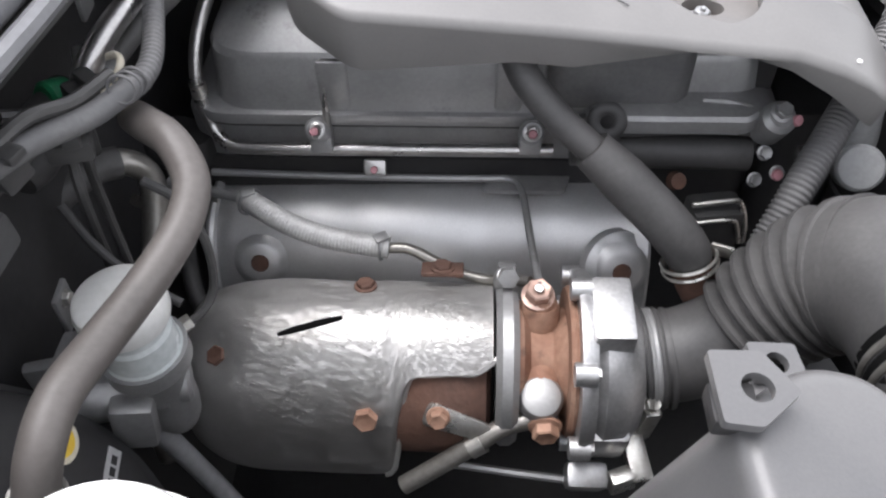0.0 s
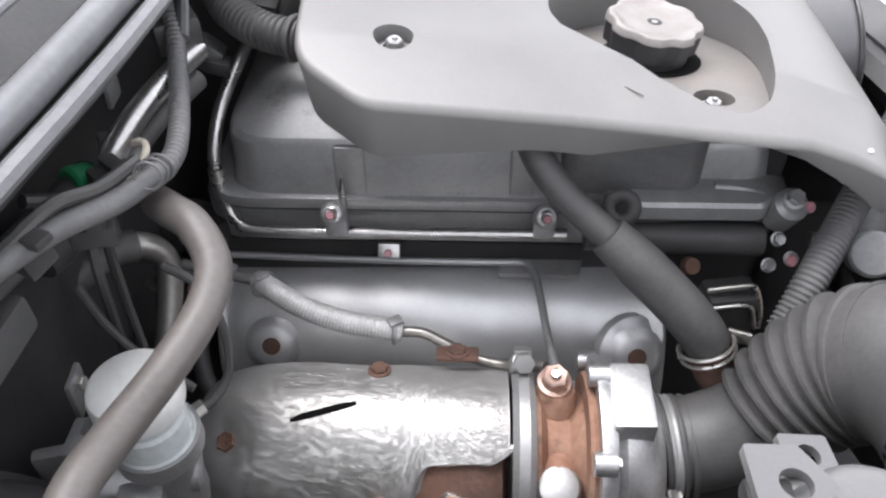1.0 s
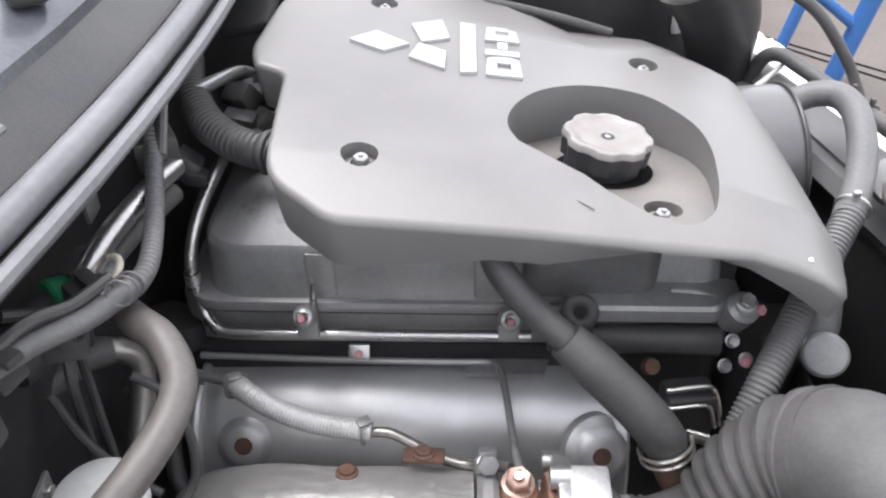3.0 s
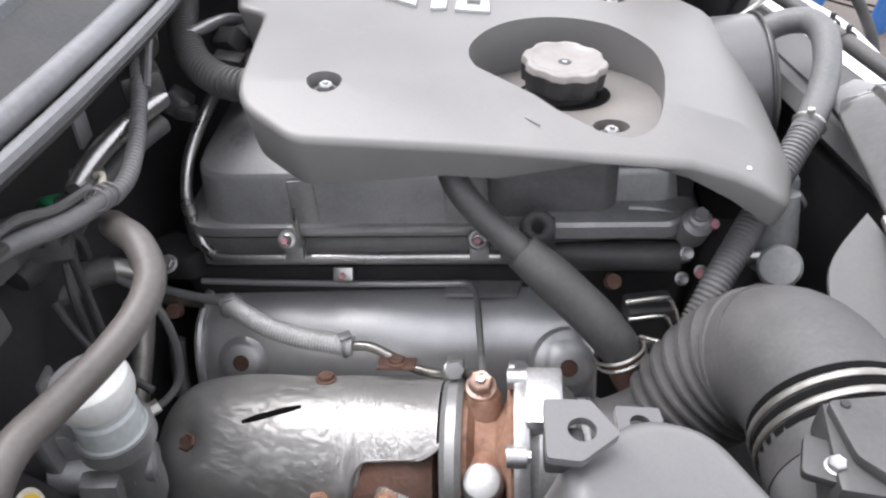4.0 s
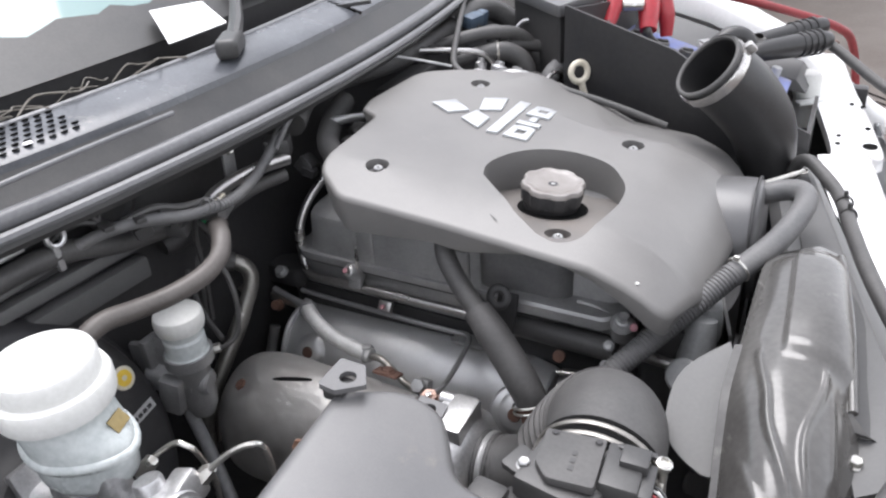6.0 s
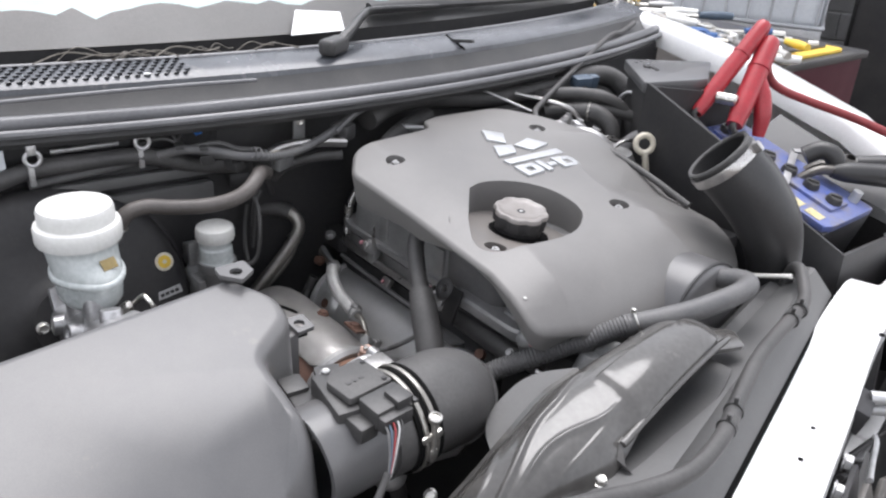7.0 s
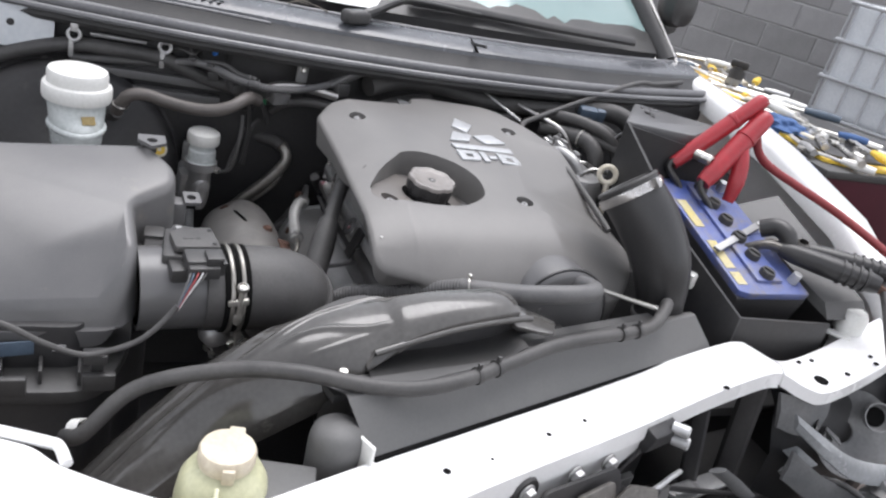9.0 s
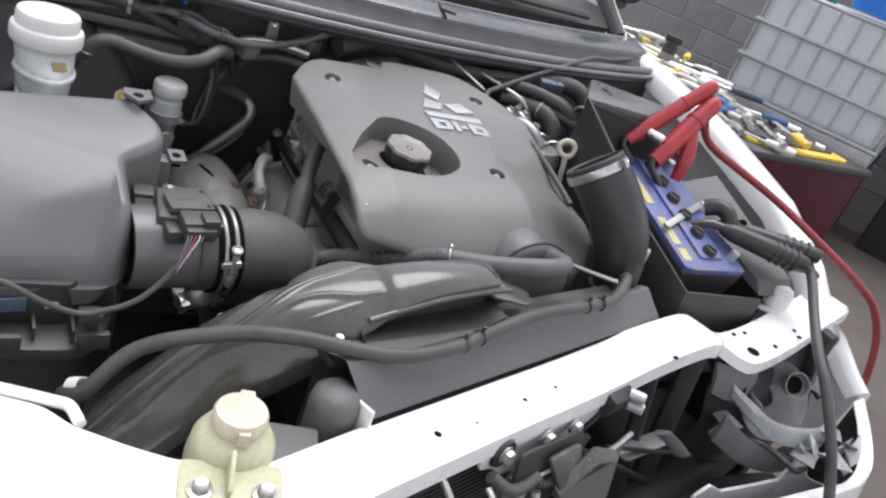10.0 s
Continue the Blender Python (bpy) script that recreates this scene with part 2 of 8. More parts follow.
# ---- building helpers ----
def finish(name, bm, mat, parent=None, sharp=38):
    bmesh.ops.recalc_face_normals(bm, faces=bm.faces)
    for f in bm.faces:
        f.smooth = True
    for e in bm.edges:
        e.smooth = len(e.link_faces) != 2 or e.calc_face_angle(0) < radians(sharp)
    me = bpy.data.meshes.new(name)
    bm.to_mesh(me)
    bm.free()
    me.materials.append(mat)
    ob = new(name, me)
    ob.parent = parent
    return ob


def part(name, bm, mat, parent, label="", sharp=38):
    ob = finish(name, bm, mat, parent, sharp)
    return tagged(ob, label) if label else ob


def thing(name, label, category, group="", kind="", at=(0, 0, 0)):
    ob = new(name)
    ob.empty_display_size = 0.02
    return tagged(ob, label, category, group, kind)


def solid(name, bm, mat, label, category, group="", kind="", sharp=38):
    return tagged(finish(name, bm, mat, None, sharp), label, category, group, kind)


def frame_to(place, way, spin=0.0):
    """A matrix at place whose z axis points along way."""
    return Matrix.Translation(place) @ Vector(way).to_track_quat("Z", "Y").to_matrix().to_4x4() @ Matrix.Rotation(radians(spin), 4, "Z")


def moved(bm, m):
    bmesh.ops.transform(bm, matrix=m, verts=bm.verts)
    return bm


def merged(*many):
    """One bmesh out of several."""
    out = bmesh.new()
    for bm in many:
        me = bpy.data.meshes.new("tmp")
        bm.to_mesh(me)
        bm.free()
        out.from_mesh(me)
        bpy.data.meshes.remove(me)
    return out


def box(size, at=(0, 0, 0), bevel=0.002, turn=(0, 0, 0), seg=2):
    bm = bmesh.new()
    bmesh.ops.create_cube(bm, size=1.0, matrix=Matrix.Diagonal((*size, 1)))
    if bevel:
        bmesh.ops.bevel(bm, geom=bm.edges[:], offset=min(bevel, min(size) * 0.45), segments=seg, profile=0.6, affect="EDGES")
    return moved(bm, pose(*at, *turn))


def lathe(profile, seg=24, m=None):
    """Turned about z from (radius, height) pairs; a radius of 0 closes an end."""
    bm = bmesh.new()
    rings = []
    for r, z in profile:
        if r < 1e-6:
            rings.append([bm.verts.new((0, 0, z))])
        else:
            rings.append([bm.verts.new((r * math.cos(2 * math.pi * i / seg), r * math.sin(2 * math.pi * i / seg), z)) for i in range(seg)])
    for a, b in zip(rings, rings[1:]):
        for i in range(seg):
            j = (i + 1) % seg
            if len(a) == 1 and len(b) > 1:
                bm.faces.new((a[0], b[i], b[j]))
            elif len(b) == 1 and len(a) > 1:
                bm.faces.new((a[i], a[j], b[0]))
            elif len(a) > 1:
                bm.faces.new((a[i], a[j], b[j], b[i]))
    return moved(bm, m) if m else bm


def smooth_line(points, n=6):
    """Catmull-Rom through the points."""
    p = [Vector(q) for q in points]
    p = [2 * p[0] - p[1]] + p + [2 * p[-1] - p[-2]]
    out = []
    for i in range(1, len(p) - 2):
        for k in range(n):
            t = k / n
            a, b, c, d = p[i - 1], p[i], p[i + 1], p[i + 2]
            out.append(0.5 * ((2 * b) + (c - a) * t + (2 * a - 5 * b + 4 * c - d) * t * t + (3 * b - a - 3 * c + d) * t ** 3))
    return out + [p[-2]]


def tube(points, r, seg=12, n=6, ridge=0.0, pitch=0.006, taper=None, flat=1.0, closed=True, smooth=True):
    """A pipe swept along the points. ridge: the depth of its rings; taper: radius factors along the way."""
    line = smooth_line(points, n) if smooth else [Vector(q) for q in points]
    if ridge:
        total = sum((b - a).length for a, b in zip(line, line[1:]))
        steps = max(int(total / pitch * 4), 8)
        fine, at, i, done = [], 0.0, 0, 0.0
        for k in range(steps + 1):
            want = total * k / steps
            while i < len(line) - 2 and done + (line[i + 1] - line[i]).length < want:
                done += (line[i + 1] - line[i]).length
                i += 1
            d = (line[i + 1] - line[i]).length
            fine.append(line[i].lerp(line[i + 1], min((want - done) / d, 1.0)))
        line = fine
    bm = bmesh.new()
    ways = [(line[min(i + 1, len(line) - 1)] - line[max(i - 1, 0)]).normalized() for i in range(len(line))]
    side = ways[0].orthogonal().normalized()
    rings = []
    for i, (c, w) in enumerate(zip(line, ways)):
        side = (side - w * side.dot(w)).normalized()
        up = w.cross(side)
        u = i / (len(line) - 1)
        rr = r
        if taper:
            x = u * (len(taper) - 1)
            k = min(int(x), len(taper) - 2)
            rr *= taper[k] + (taper[k + 1] - taper[k]) * (x - k)
        if ridge:
            rr += ridge * (0.5 if i % 4 < 2 else -0.5)
        rings.append([bm.verts.new(c + side * (rr * math.cos(2 * math.pi * k / seg)) + up * (rr * flat * math.sin(2 * math.pi * k / seg))) for k in range(seg)])
    for a, b in zip(rings, rings[1:]):
        for k in range(seg):
            bm.faces.new((a[k], a[(k + 1) % seg], b[(k + 1) % seg], b[k]))
    if closed:
        bm.faces.new(rings[0][::-1])
        bm.faces.new(rings[-1])
    return bm


def loft(loops, closed=True, cap=True):
    """Faces between loops of equally many points."""
    bm = bmesh.new()
    rings = [[bm.verts.new(p) for p in loop] for loop in loops]
    k = len(rings[0])
    for a, b in zip(rings, rings[1:]):
        for i in range(k if closed else k - 1):
            bm.faces.new((a[i], a[(i + 1) % k], b[(i + 1) % k], b[i]))
    if cap and closed:
        bm.faces.new(rings[0][::-1])
        bm.faces.new(rings[-1])
    return bm


def rounded(corners, radius, seg=4):
    """A closed outline in the plane with its corners rounded."""
    out, n = [], len(corners)
    for i in range(n):
        p, a, b = Vector(corners[i]), Vector(corners[i - 1]), Vector(corners[(i + 1) % n])
        r = radius[i] if isinstance(radius, (list, tuple)) else radius
        da, db = (a - p), (b - p)
        r = min(r, da.length * 0.45, db.length * 0.45)
        s, e = p + da.normalized() * r, p + db.normalized() * r
        for k in range(seg + 1):
            t = k / seg
            out.append(s * (1 - t) ** 2 + p * 2 * t * (1 - t) + e * t * t)
    return out


def prism(corners, z0, z1, radius=0.0, bevel=0.002, seg=4):
    """A plate or block of the outline, from z0 to z1, its rim softened."""
    pts = rounded(corners, radius, seg) if radius else [Vector(c) for c in corners]
    bm = bmesh.new()
    low = [bm.verts.new((p.x, p.y, z0)) for p in pts]
    f = bm.faces.new(low)
    up = bmesh.ops.extrude_face_region(bm, geom=[f])
    bmesh.ops.translate(bm, vec=(0, 0, z1 - z0), verts=[v for v in up["geom"] if isinstance(v, bmesh.types.BMVert)])
    bmesh.ops.recalc_face_normals(bm, faces=bm.faces)
    if bevel:
        rim = [e for e in bm.edges if len(e.link_faces) == 2 and e.calc_face_angle(0) > 1.2]
        bmesh.ops.bevel(bm, geom=rim, offset=bevel, segments=2, profile=0.6, affect="EDGES")
    return bm


def holed_plate(corners, hole, r, h, radius=0.002, seg=20):
    """A flat plate of the outline from 0 to h with a round hole through it."""
    rim = rounded(corners, radius, 3)
    ring = [Vector((hole[0] + r * math.cos(2 * math.pi * i / seg), hole[1] + r * math.sin(2 * math.pi * i / seg))) for i in range(seg)]
    bm = bmesh.new()
    levels = []
    for z in (0.0, h):
        outer, inner = [bm.verts.new((p.x, p.y, z)) for p in rim], [bm.verts.new((p.x, p.y, z)) for p in ring]
        edges = [bm.edges.new((l[i], l[(i + 1) % len(l)])) for l in (outer, inner) for i in range(len(l))]
        bmesh.ops.triangle_fill(bm, use_beauty=True, use_dissolve=False, edges=edges)
        levels.append((outer, inner))
    for a, b in zip(*levels):
        for i in range(len(a)):
            bm.faces.new((a[i], a[(i + 1) % len(a)], b[(i + 1) % len(a)], b[i]))
    return bm


def hexbolt(parent, place, way, size=0.012, mat=None, washer=1.25, tall=0.5, label="", name="bolt"):
    """A flanged hexagon bolt head as a part; size is across the corners."""
    r = size / 2
    bm = merged(lathe([(0, 0), (r * washer, 0), (r * washer, size * 0.1), (r * 0.95, size * 0.16)], 20),
                lathe([(r, size * 0.12), (r, size * tall), (r * 0.86, size * (tall + 0.06)), (r * 0.6, size * (tall + 0.02)), (0, size * (tall + 0.02))], 6))
    return part(name, moved(bm, frame_to(place, way, 13)), mat or M_ZINC, parent, label)


def ring_clamp(parent, place, way, r, width=0.010, mat=None, screw=0.7, name="clamp", flat=0.0015):
    """A worm-drive band with its screw housing."""
    m = frame_to(place, way, 0)
    band = lathe([(r, -width / 2), (r + flat, -width / 2), (r + flat * 1.6, -width * 0.3), (r + flat, 0), (r + flat * 1.6, width * 0.3), (r + flat, width / 2), (r, width / 2)], 36)
    housing = box((0.016, 0.009, width * 1.1), (r + 0.004, 0, 0), 0.002)
    head = moved(lathe([(0, 0), (0.0045, 0), (0.0045, 0.006), (0, 0.006)], 6), pose(r + 0.005, 0.004, 0, -90, 0, 0))
    return part(name, moved(merged(band, housing, head), m @ Matrix.Rotation(screw, 4, "Z")), mat or M_STEEL, parent, "bright steel worm-drive hose clamp")


def torus(R, r, seg=28, ring=10, flat=1.0):
    bm = bmesh.new()
    rings = []
    for i in range(seg):
        a = 2 * math.pi * i / seg
        rings.append([bm.verts.new(((R + r * math.cos(b)) * math.cos(a), (R + r * math.cos(b)) * math.sin(a), r * flat * math.sin(b))) for b in (2 * math.pi * k / ring for k in range(ring))])
    for i in range(seg):
        a, b = rings[i], rings[(i + 1) % seg]
        for k in range(ring):
            bm.faces.new((a[k], a[(k + 1) % ring], b[(k + 1) % ring], b[k]))
    return bm


# ---- setting: ground, walls of the bay, cowl, fenders, front panel ----
solid("ground", moved(loft([[(-400, -400, 0), (400, -400, 0), (400, 400, 0), (-400, 400, 0)], [(-400, -400, -0.2), (400, -400, -0.2), (400, 400, -0.2), (-400, 400, -0.2)]]), pose(0, 0, 0)),
      M_CONCRETE, "stained brown-grey concrete workshop yard floor", "ground", kind="structure")

for line in (((0.20, 3.74), (1.05, 2.95), (1.49, 2.54), (2.4, 1.72)), ((0.30, 3.52), (0.86, 3.11), (1.21, 2.78), (1.46, 2.49), (2.3, 1.68))):
    solid("floor_joint", tube([(x, y, 0.0) for x, y in line], 0.007, 8, 3, flat=0.5), M_HOLE, "dark sealed joint between the concrete slabs", "joint", kind="structure")
# firewall and side walls of the engine bay
solid("wall_firewall", prism([(-0.34, -0.80), (-0.30, -0.80), (-0.235, -0.3), (-0.225, 0.0), (-0.235, 0.4), (-0.30, 1.0), (-0.34, 1.0)], 0.35, 1.085, bevel=0.004),
      M_DARKBAY, "black painted firewall at the back of the engine bay", "firewall", kind="structure")
solid("wall_inner_right", merged(box((1.0, 0.03, 0.5), (0.16, -0.80, 0.62), 0.006)), M_DARKBAY, "dark inner wing panel beside the air filter box", "inner wing", kind="structure")
solid("wall_inner_left", merged(box((0.9, 0.03, 0.5), (0.05, 0.98, 0.62), 0.006)), M_DARKBAY, "dark inner wing panel beside the battery", "inner wing", kind="structure")
solid("bay_undertray", box((1.3, 1.8, 0.02), (0.15, 0.1, 0.36), 0.005), M_DARKBAY, "black undertray below the engine", "undertray", kind="structure")


def strip_line(dx, z, ends=(-0.75, 1.02), n=14):
    """The curved line of the cowl's front edge, shifted by dx."""
    out = []
    for i in range(n + 1):
        y = ends[0] + (ends[1] - ends[0]) * i / n
        out.append((-0.145 - 0.115 * ((y - 0.1) / 0.75) ** 2 + dx, y, z))
    return out


cowl = thing("cowl_panel", "weathered dark cowl panel below the windscreen with vent grille", "cowl", kind="structure")
part("seal_strip", tube(strip_line(-0.005, 1.112), 0.013, 12, 2, flat=0.8), M_SEAL, cowl, "grey rubber bonnet seal running along the cowl edge")
part("seal_lip", tube(strip_line(0.014, 1.104), 0.006, 8, 2), M_SEAL, cowl)
def cowl_sheet(profile):
    lines = [strip_line(dx, z) for dx, z in profile]
    return loft([[l[i] for l in lines] for i in range(len(lines[0]))])


part("front_face", cowl_sheet(((0.006, 1.088), (0.0, 1.100), (-0.016, 1.102), (-0.022, 1.112), (-0.030, 1.108), (-0.050, 1.125), (-0.062, 1.141), (-0.066, 1.139), (-0.05, 1.09), (0.0, 1.08))), M_PLASTIC, cowl, "black slanted face below the cowl top")
part("panel", cowl_sheet(((-0.058, 1.136), (-0.060, 1.144), (-0.068, 1.149), (-0.090, 1.154), (-0.112, 1.158), (-0.126, 1.159), (-0.132, 1.150), (-0.120, 1.13))), M_COWL, cowl)
# vent grille: rows of small holes cut as dark raised studs set in a shallow field
field = bmesh.new()
for i in range(34):
    for k in range(6):
        y = -0.66 + i * 0.0135 + (k % 2) * 0.0065
        base = -0.145 - 0.115 * ((y - 0.1) / 0.75) ** 2
        x = base - 0.071 - k * 0.0100
        z = 1.1500 + k * 0.0100 * 0.195
        moved_piece = lathe([(0, 0), (0.0040, 0), (0.0040, 0.0012), (0, 0.0012)], 8, pose(x, y, z, 0, -11, 0))
        me = bpy.data.meshes.new("tmp")
        moved_piece.to_mesh(me)
        moved_piece.free()
        field.from_mesh(me)
        bpy.data.meshes.remove(me)
tagged(part("vent_hole", field, M_HOLE, cowl, "field of small round air vent holes"), kind="stuff")
part("rear_edge", tube(strip_line(-0.130, 1.158), 0.0048, 8, 2), M_SEAL, cowl, "raised rear edge of the cowl")
part("gully", cowl_sheet(((-0.126, 1.128), (-0.20, 1.118), (-0.27, 1.118), (-0.27, 1.105), (-0.126, 1.105))), M_DARKBAY, cowl, "dark gully between cowl and glass")
part("moulding", tube([(-0.205, -0.5, 1.146), (-0.19, -0.38, 1.148), (-0.185, -0.25, 1.146), (-0.18, -0.13, 1.142)], 0.003, 8, 5), M_SEAL, cowl, "thin moulded line on the cowl")
part("seam", tube([(-0.205, 0.295, 1.1465), (-0.240, 0.300, 1.1535), (-0.272, 0.305, 1.1580)], 0.0022, 8, 4), M_HOLE, cowl, "dark joint between the cowl halves")
part("joint_clip", box((0.07, 0.006, 0.006), (-0.225, 0.30, 1.157), 0.001, (0, -9, 5)), M_PLASTIC, cowl)

# windscreen with black border, scuttle below it and dashboard behind
screen = thing("windscreen", "raked pale green windscreen, reflected sky in its colour, with black border", "windscreen", kind="structure")
base_line = [(-0.36 - 0.10 * ((y - 0.12) / 0.8) ** 2, y) for y in (-0.72, -0.5, -0.25, 0.0, 0.25, 0.5, 0.75, 0.93)]
part("glass", loft([[(x, y, 1.165) for x, y in base_line] + [(x - 0.005, y, 1.165) for x, y in base_line[::-1]],
                    [(x - 0.62, 0.12 + (y - 0.12) * 0.86, 1.60) for x, y in base_line] + [(x - 0.625, 0.12 + (y - 0.12) * 0.86, 1.60) for x, y in base_line[::-1]]]), M_GLASS, screen)
edge_low, edge_high = [], []
for k in range(61):
    y = -0.72 + 1.65 * k / 60
    x = -0.36 - 0.10 * ((y - 0.12) / 0.8) ** 2
    rise = 0.044 + 0.020 * noise.noise(Vector((y * 9, 2.0, 0))) + 0.012 * noise.noise(Vector((y * 31, 5.0, 0)))
    edge_low.append((x, y, 1.166))
    edge_high.append((x - rise * 1.42, 0.12 + (y - 0.12) * (1 - 0.2 * rise), 1.166 + rise))
part("border", loft([[(x + 0.004, y, z) for x, y, z in edge_low] + [(x + 0.001, y, z) for x, y, z in edge_low[::-1]], [(x + 0.004, y, z) for x, y, z in edge_high] + [(x + 0.001, y, z) for x, y, z in edge_high[::-1]]], cap=False), M_PLASTIC, screen, "black ceramic border with a ragged edge")
solid("wall_scuttle", loft([[(x, y, z) for x, y in base_line] for z in (1.09, 1.165)] + [[(x - 0.02, y, z) for x, y in base_line] for z in (1.165, 1.09)], closed=False), M_DARKBAY, "dark scuttle trough below the windscreen", "scuttle", kind="structure")
solid("dashboard", box((0.5, 1.5, 0.12), (-0.75, 0.12, 1.12), 0.03), M_PLASTIC, "dark dashboard behind the windscreen", "dashboard")
solid("a_pillar", tube([(-0.44, 0.955, 1.155), (-0.60, 0.93, 1.27), (-1.05, 0.84, 1.60)], 0.022, 10, 4, flat=0.7), M_PLASTIC, "black windscreen pillar with a bright edge", "pillar", kind="structure")
solid("pillar_trim", tube([(-0.425, 0.975, 1.155), (-0.585, 0.95, 1.275), (-1.03, 0.862, 1.61)], 0.007, 8, 4), M_STEEL, "bright trim along the windscreen pillar", "trim", kind="structure")

# wings and front panel in white paint
def wing(name, side, label):
    inner = [(-0.50, 0.985, 1.148), (-0.30, 1.0, 1.125), (-0.05, 1.015, 1.08), (0.18, 1.03, 1.015), (0.34, 1.02, 0.945), (0.45, 0.985, 0.875), (0.53, 0.92, 0.80)]
    loops = []
    for x, y, z in inner:
        w = 0.10 if x < 0.3 else 0.07
        loops.append([(x, y - 0.012, z - 0.05), (x, y - 0.010, z - 0.012), (x, y, z), (x, y + 0.02, z + 0.008), (x + 0.01, y + w * 0.6, z + 0.002), (x + 0.02, y + w, z - 0.03), (x + 0.03, y + w + 0.03, z - 0.12), (x + 0.03, y + w + 0.035, z - 0.32),
                      (x + 0.03, y + w + 0.02, z - 0.32), (x + 0.02, y + w - 0.01, z - 0.04), (x + 0.01, y + 0.03, z - 0.012)])
    if side > 0:
        loops = loops[:-1]
        for x, y, z in ((0.462, 1.060, 0.845), (0.515, 1.082, 0.795), (0.556, 1.096, 0.766)):
            loops.append([(x - 0.02, y - 0.010, z - 0.03), (x - 0.01, y - 0.008, z - 0.012), (x, y, z), (x + 0.002, y + 0.012, z + 0.004), (x + 0.002, y + 0.030, z - 0.004), (x - 0.004, y + 0.045, z - 0.03), (x - 0.02, y + 0.055, z - 0.10), (x - 0.04, y + 0.058, z - 0.20), (x - 0.04, y + 0.045, z - 0.20), (x - 0.02, y + 0.035, z - 0.06), (x - 0.01, y + 0.018, z - 0.016)])
    if side < 0:
        loops = [[(x, -1.76 + 1.985 - y - 0.02, z) for x, y, z in l] for l in loops]
    return solid(name, loft(loops), M_PAINT, label, "wing", kind="structure", sharp=50)


wing("wing_left", 1, "white painted front wing beside the battery")
wing("wing_right", -1, "white painted front wing on the driver's side")

support = thing("front_panel", "white painted upper radiator support panel with bolt holes", "front panel", kind="structure")


def beam(line, out_w, z_drop, thick=0.02):
    """A pressed beam: a flat top with a turned-down lip on its front side."""
    loops = []
    for (x, y, z) in line:
        n = Vector((0.955, 0.295, 0))
        p = Vector((x, y, z))
        loops.append([p, p + n * out_w * 0.5 + Vector((0, 0, 0.001)), p + n * out_w, p + n * (out_w + 0.008) - Vector((0, 0, 0.008)), p + n * (out_w + 0.010) - Vector((0, 0, z_drop)),
                      p + n * (out_w + 0.004) - Vector((0, 0, z_drop)), p + n * (out_w - 0.004) - Vector((0, 0, thick * 0.4)), p - Vector((0, 0, thick * 0.3)), p - Vector((0, 0, thick))])
    return loft(loops)


part("top_beam", beam(smooth_line([(0.700, -0.275, 0.878), (0.690, -0.24, 0.880), (0.655, -0.13, 0.882), (0.60, 0.045, 0.882), (0.55, 0.21, 0.882), (0.49, 0.40, 0.886), (0.458, 0.53, 0.892), (0.450, 0.575, 0.888)], 5), 0.072, 0.035), M_PAINT, support)
SIDE = smooth_line([(0.450, 0.575, 0.888), (0.462, 0.63, 0.866), (0.464, 0.68, 0.858), (0.435, 0.80, 0.866), (0.39, 0.95, 0.884), (0.36, 1.06, 0.90)], 6)
part("left_beam", beam(SIDE, 0.075, 0.03), M_PAINT, support)
part("right_corner", prism([(0.48, -0.80), (0.80, -0.80), (0.80, -0.50), (0.785, -0.36), (0.745, -0.27), (0.695, -0.27), (0.683, -0.35), (0.66, -0.39), (0.628, -0.437), (0.60, -0.46), (0.57, -0.52), (0.52, -0.62)], 0.855, 0.882, 0.012, 0.004), M_PAINT, support, "white painted corner of the front panel")
part("corner_flange", tube([(0.575, -0.50, 0.884), (0.598, -0.45, 0.884), (0.607, -0.437, 0.884), (0.63, -0.43, 0.883)], 0.006, 8, 5), M_PAINT, support)
for x, y, r in ((0.668, -0.056, 0.005), (0.621, 0.100, 0.0035), (0.600, 0.165, 0.003), (0.655, 0.006, 0.002), (0.515, 0.44, 0.005), (0.546, 0.450, 0.0055)):
    n = 0.012
    part("bolt_hole", lathe([(0, 0), (r, 0), (r, 0.0008), (0, 0.0008)], 14, pose(x + n, y, 0.8822)), M_HOLE, support, "dark bolt hole")
for x, y, r in ((0.472, 0.700, 0.0042), (0.470, 0.732, 0.0042), (0.522, 0.702, 0.0120), (0.513, 0.773, 0.0048), (0.498, 0.858, 0.005), (0.478, 0.865, 0.004)):
    a, b = min(zip(SIDE, SIDE[1:]), key=lambda ab: abs((ab[0] + ab[1]).y / 2 - (y - 0.295 / 0.955 * (x - ab[0].x))))
    f = ((x - a.x) * 0.955 + (y - a.y) * 0.295)
    foot_y = y - 0.295 * f
    z = a.z + (b.z - a.z) * (foot_y - a.y) / (b.y - a.y)
    part("bolt_hole", lathe([(0, 0), (r, 0), (r, 0.0012), (0, 0.0012)], 14, pose(x, y, z + 0.0016, math.degrees(math.atan2(b.z - a.z, b.y - a.y)), 0, 0)), M_HOLE, support, "dark bolt hole")
LIP = Matrix.Rotation(radians(17.2), 4, "Z")
part("lip_lobe", moved(prism([(-0.090, 0.004), (0.250, 0.004), (0.235, -0.022), (0.17, -0.030), (0.125, -0.052), (0.06, -0.060), (0.01, -0.066), (-0.03, -0.060), (-0.055, -0.036), (-0.085, -0.030)], -0.003, 0.003, 0.012, 0.002), Matrix.Translation((0.6625, 0.100, 0.852)) @ LIP @ pose(0, 0, 0, 90, 0, 90)), M_PAINT, support, "white turned-down lobe of the panel lip")
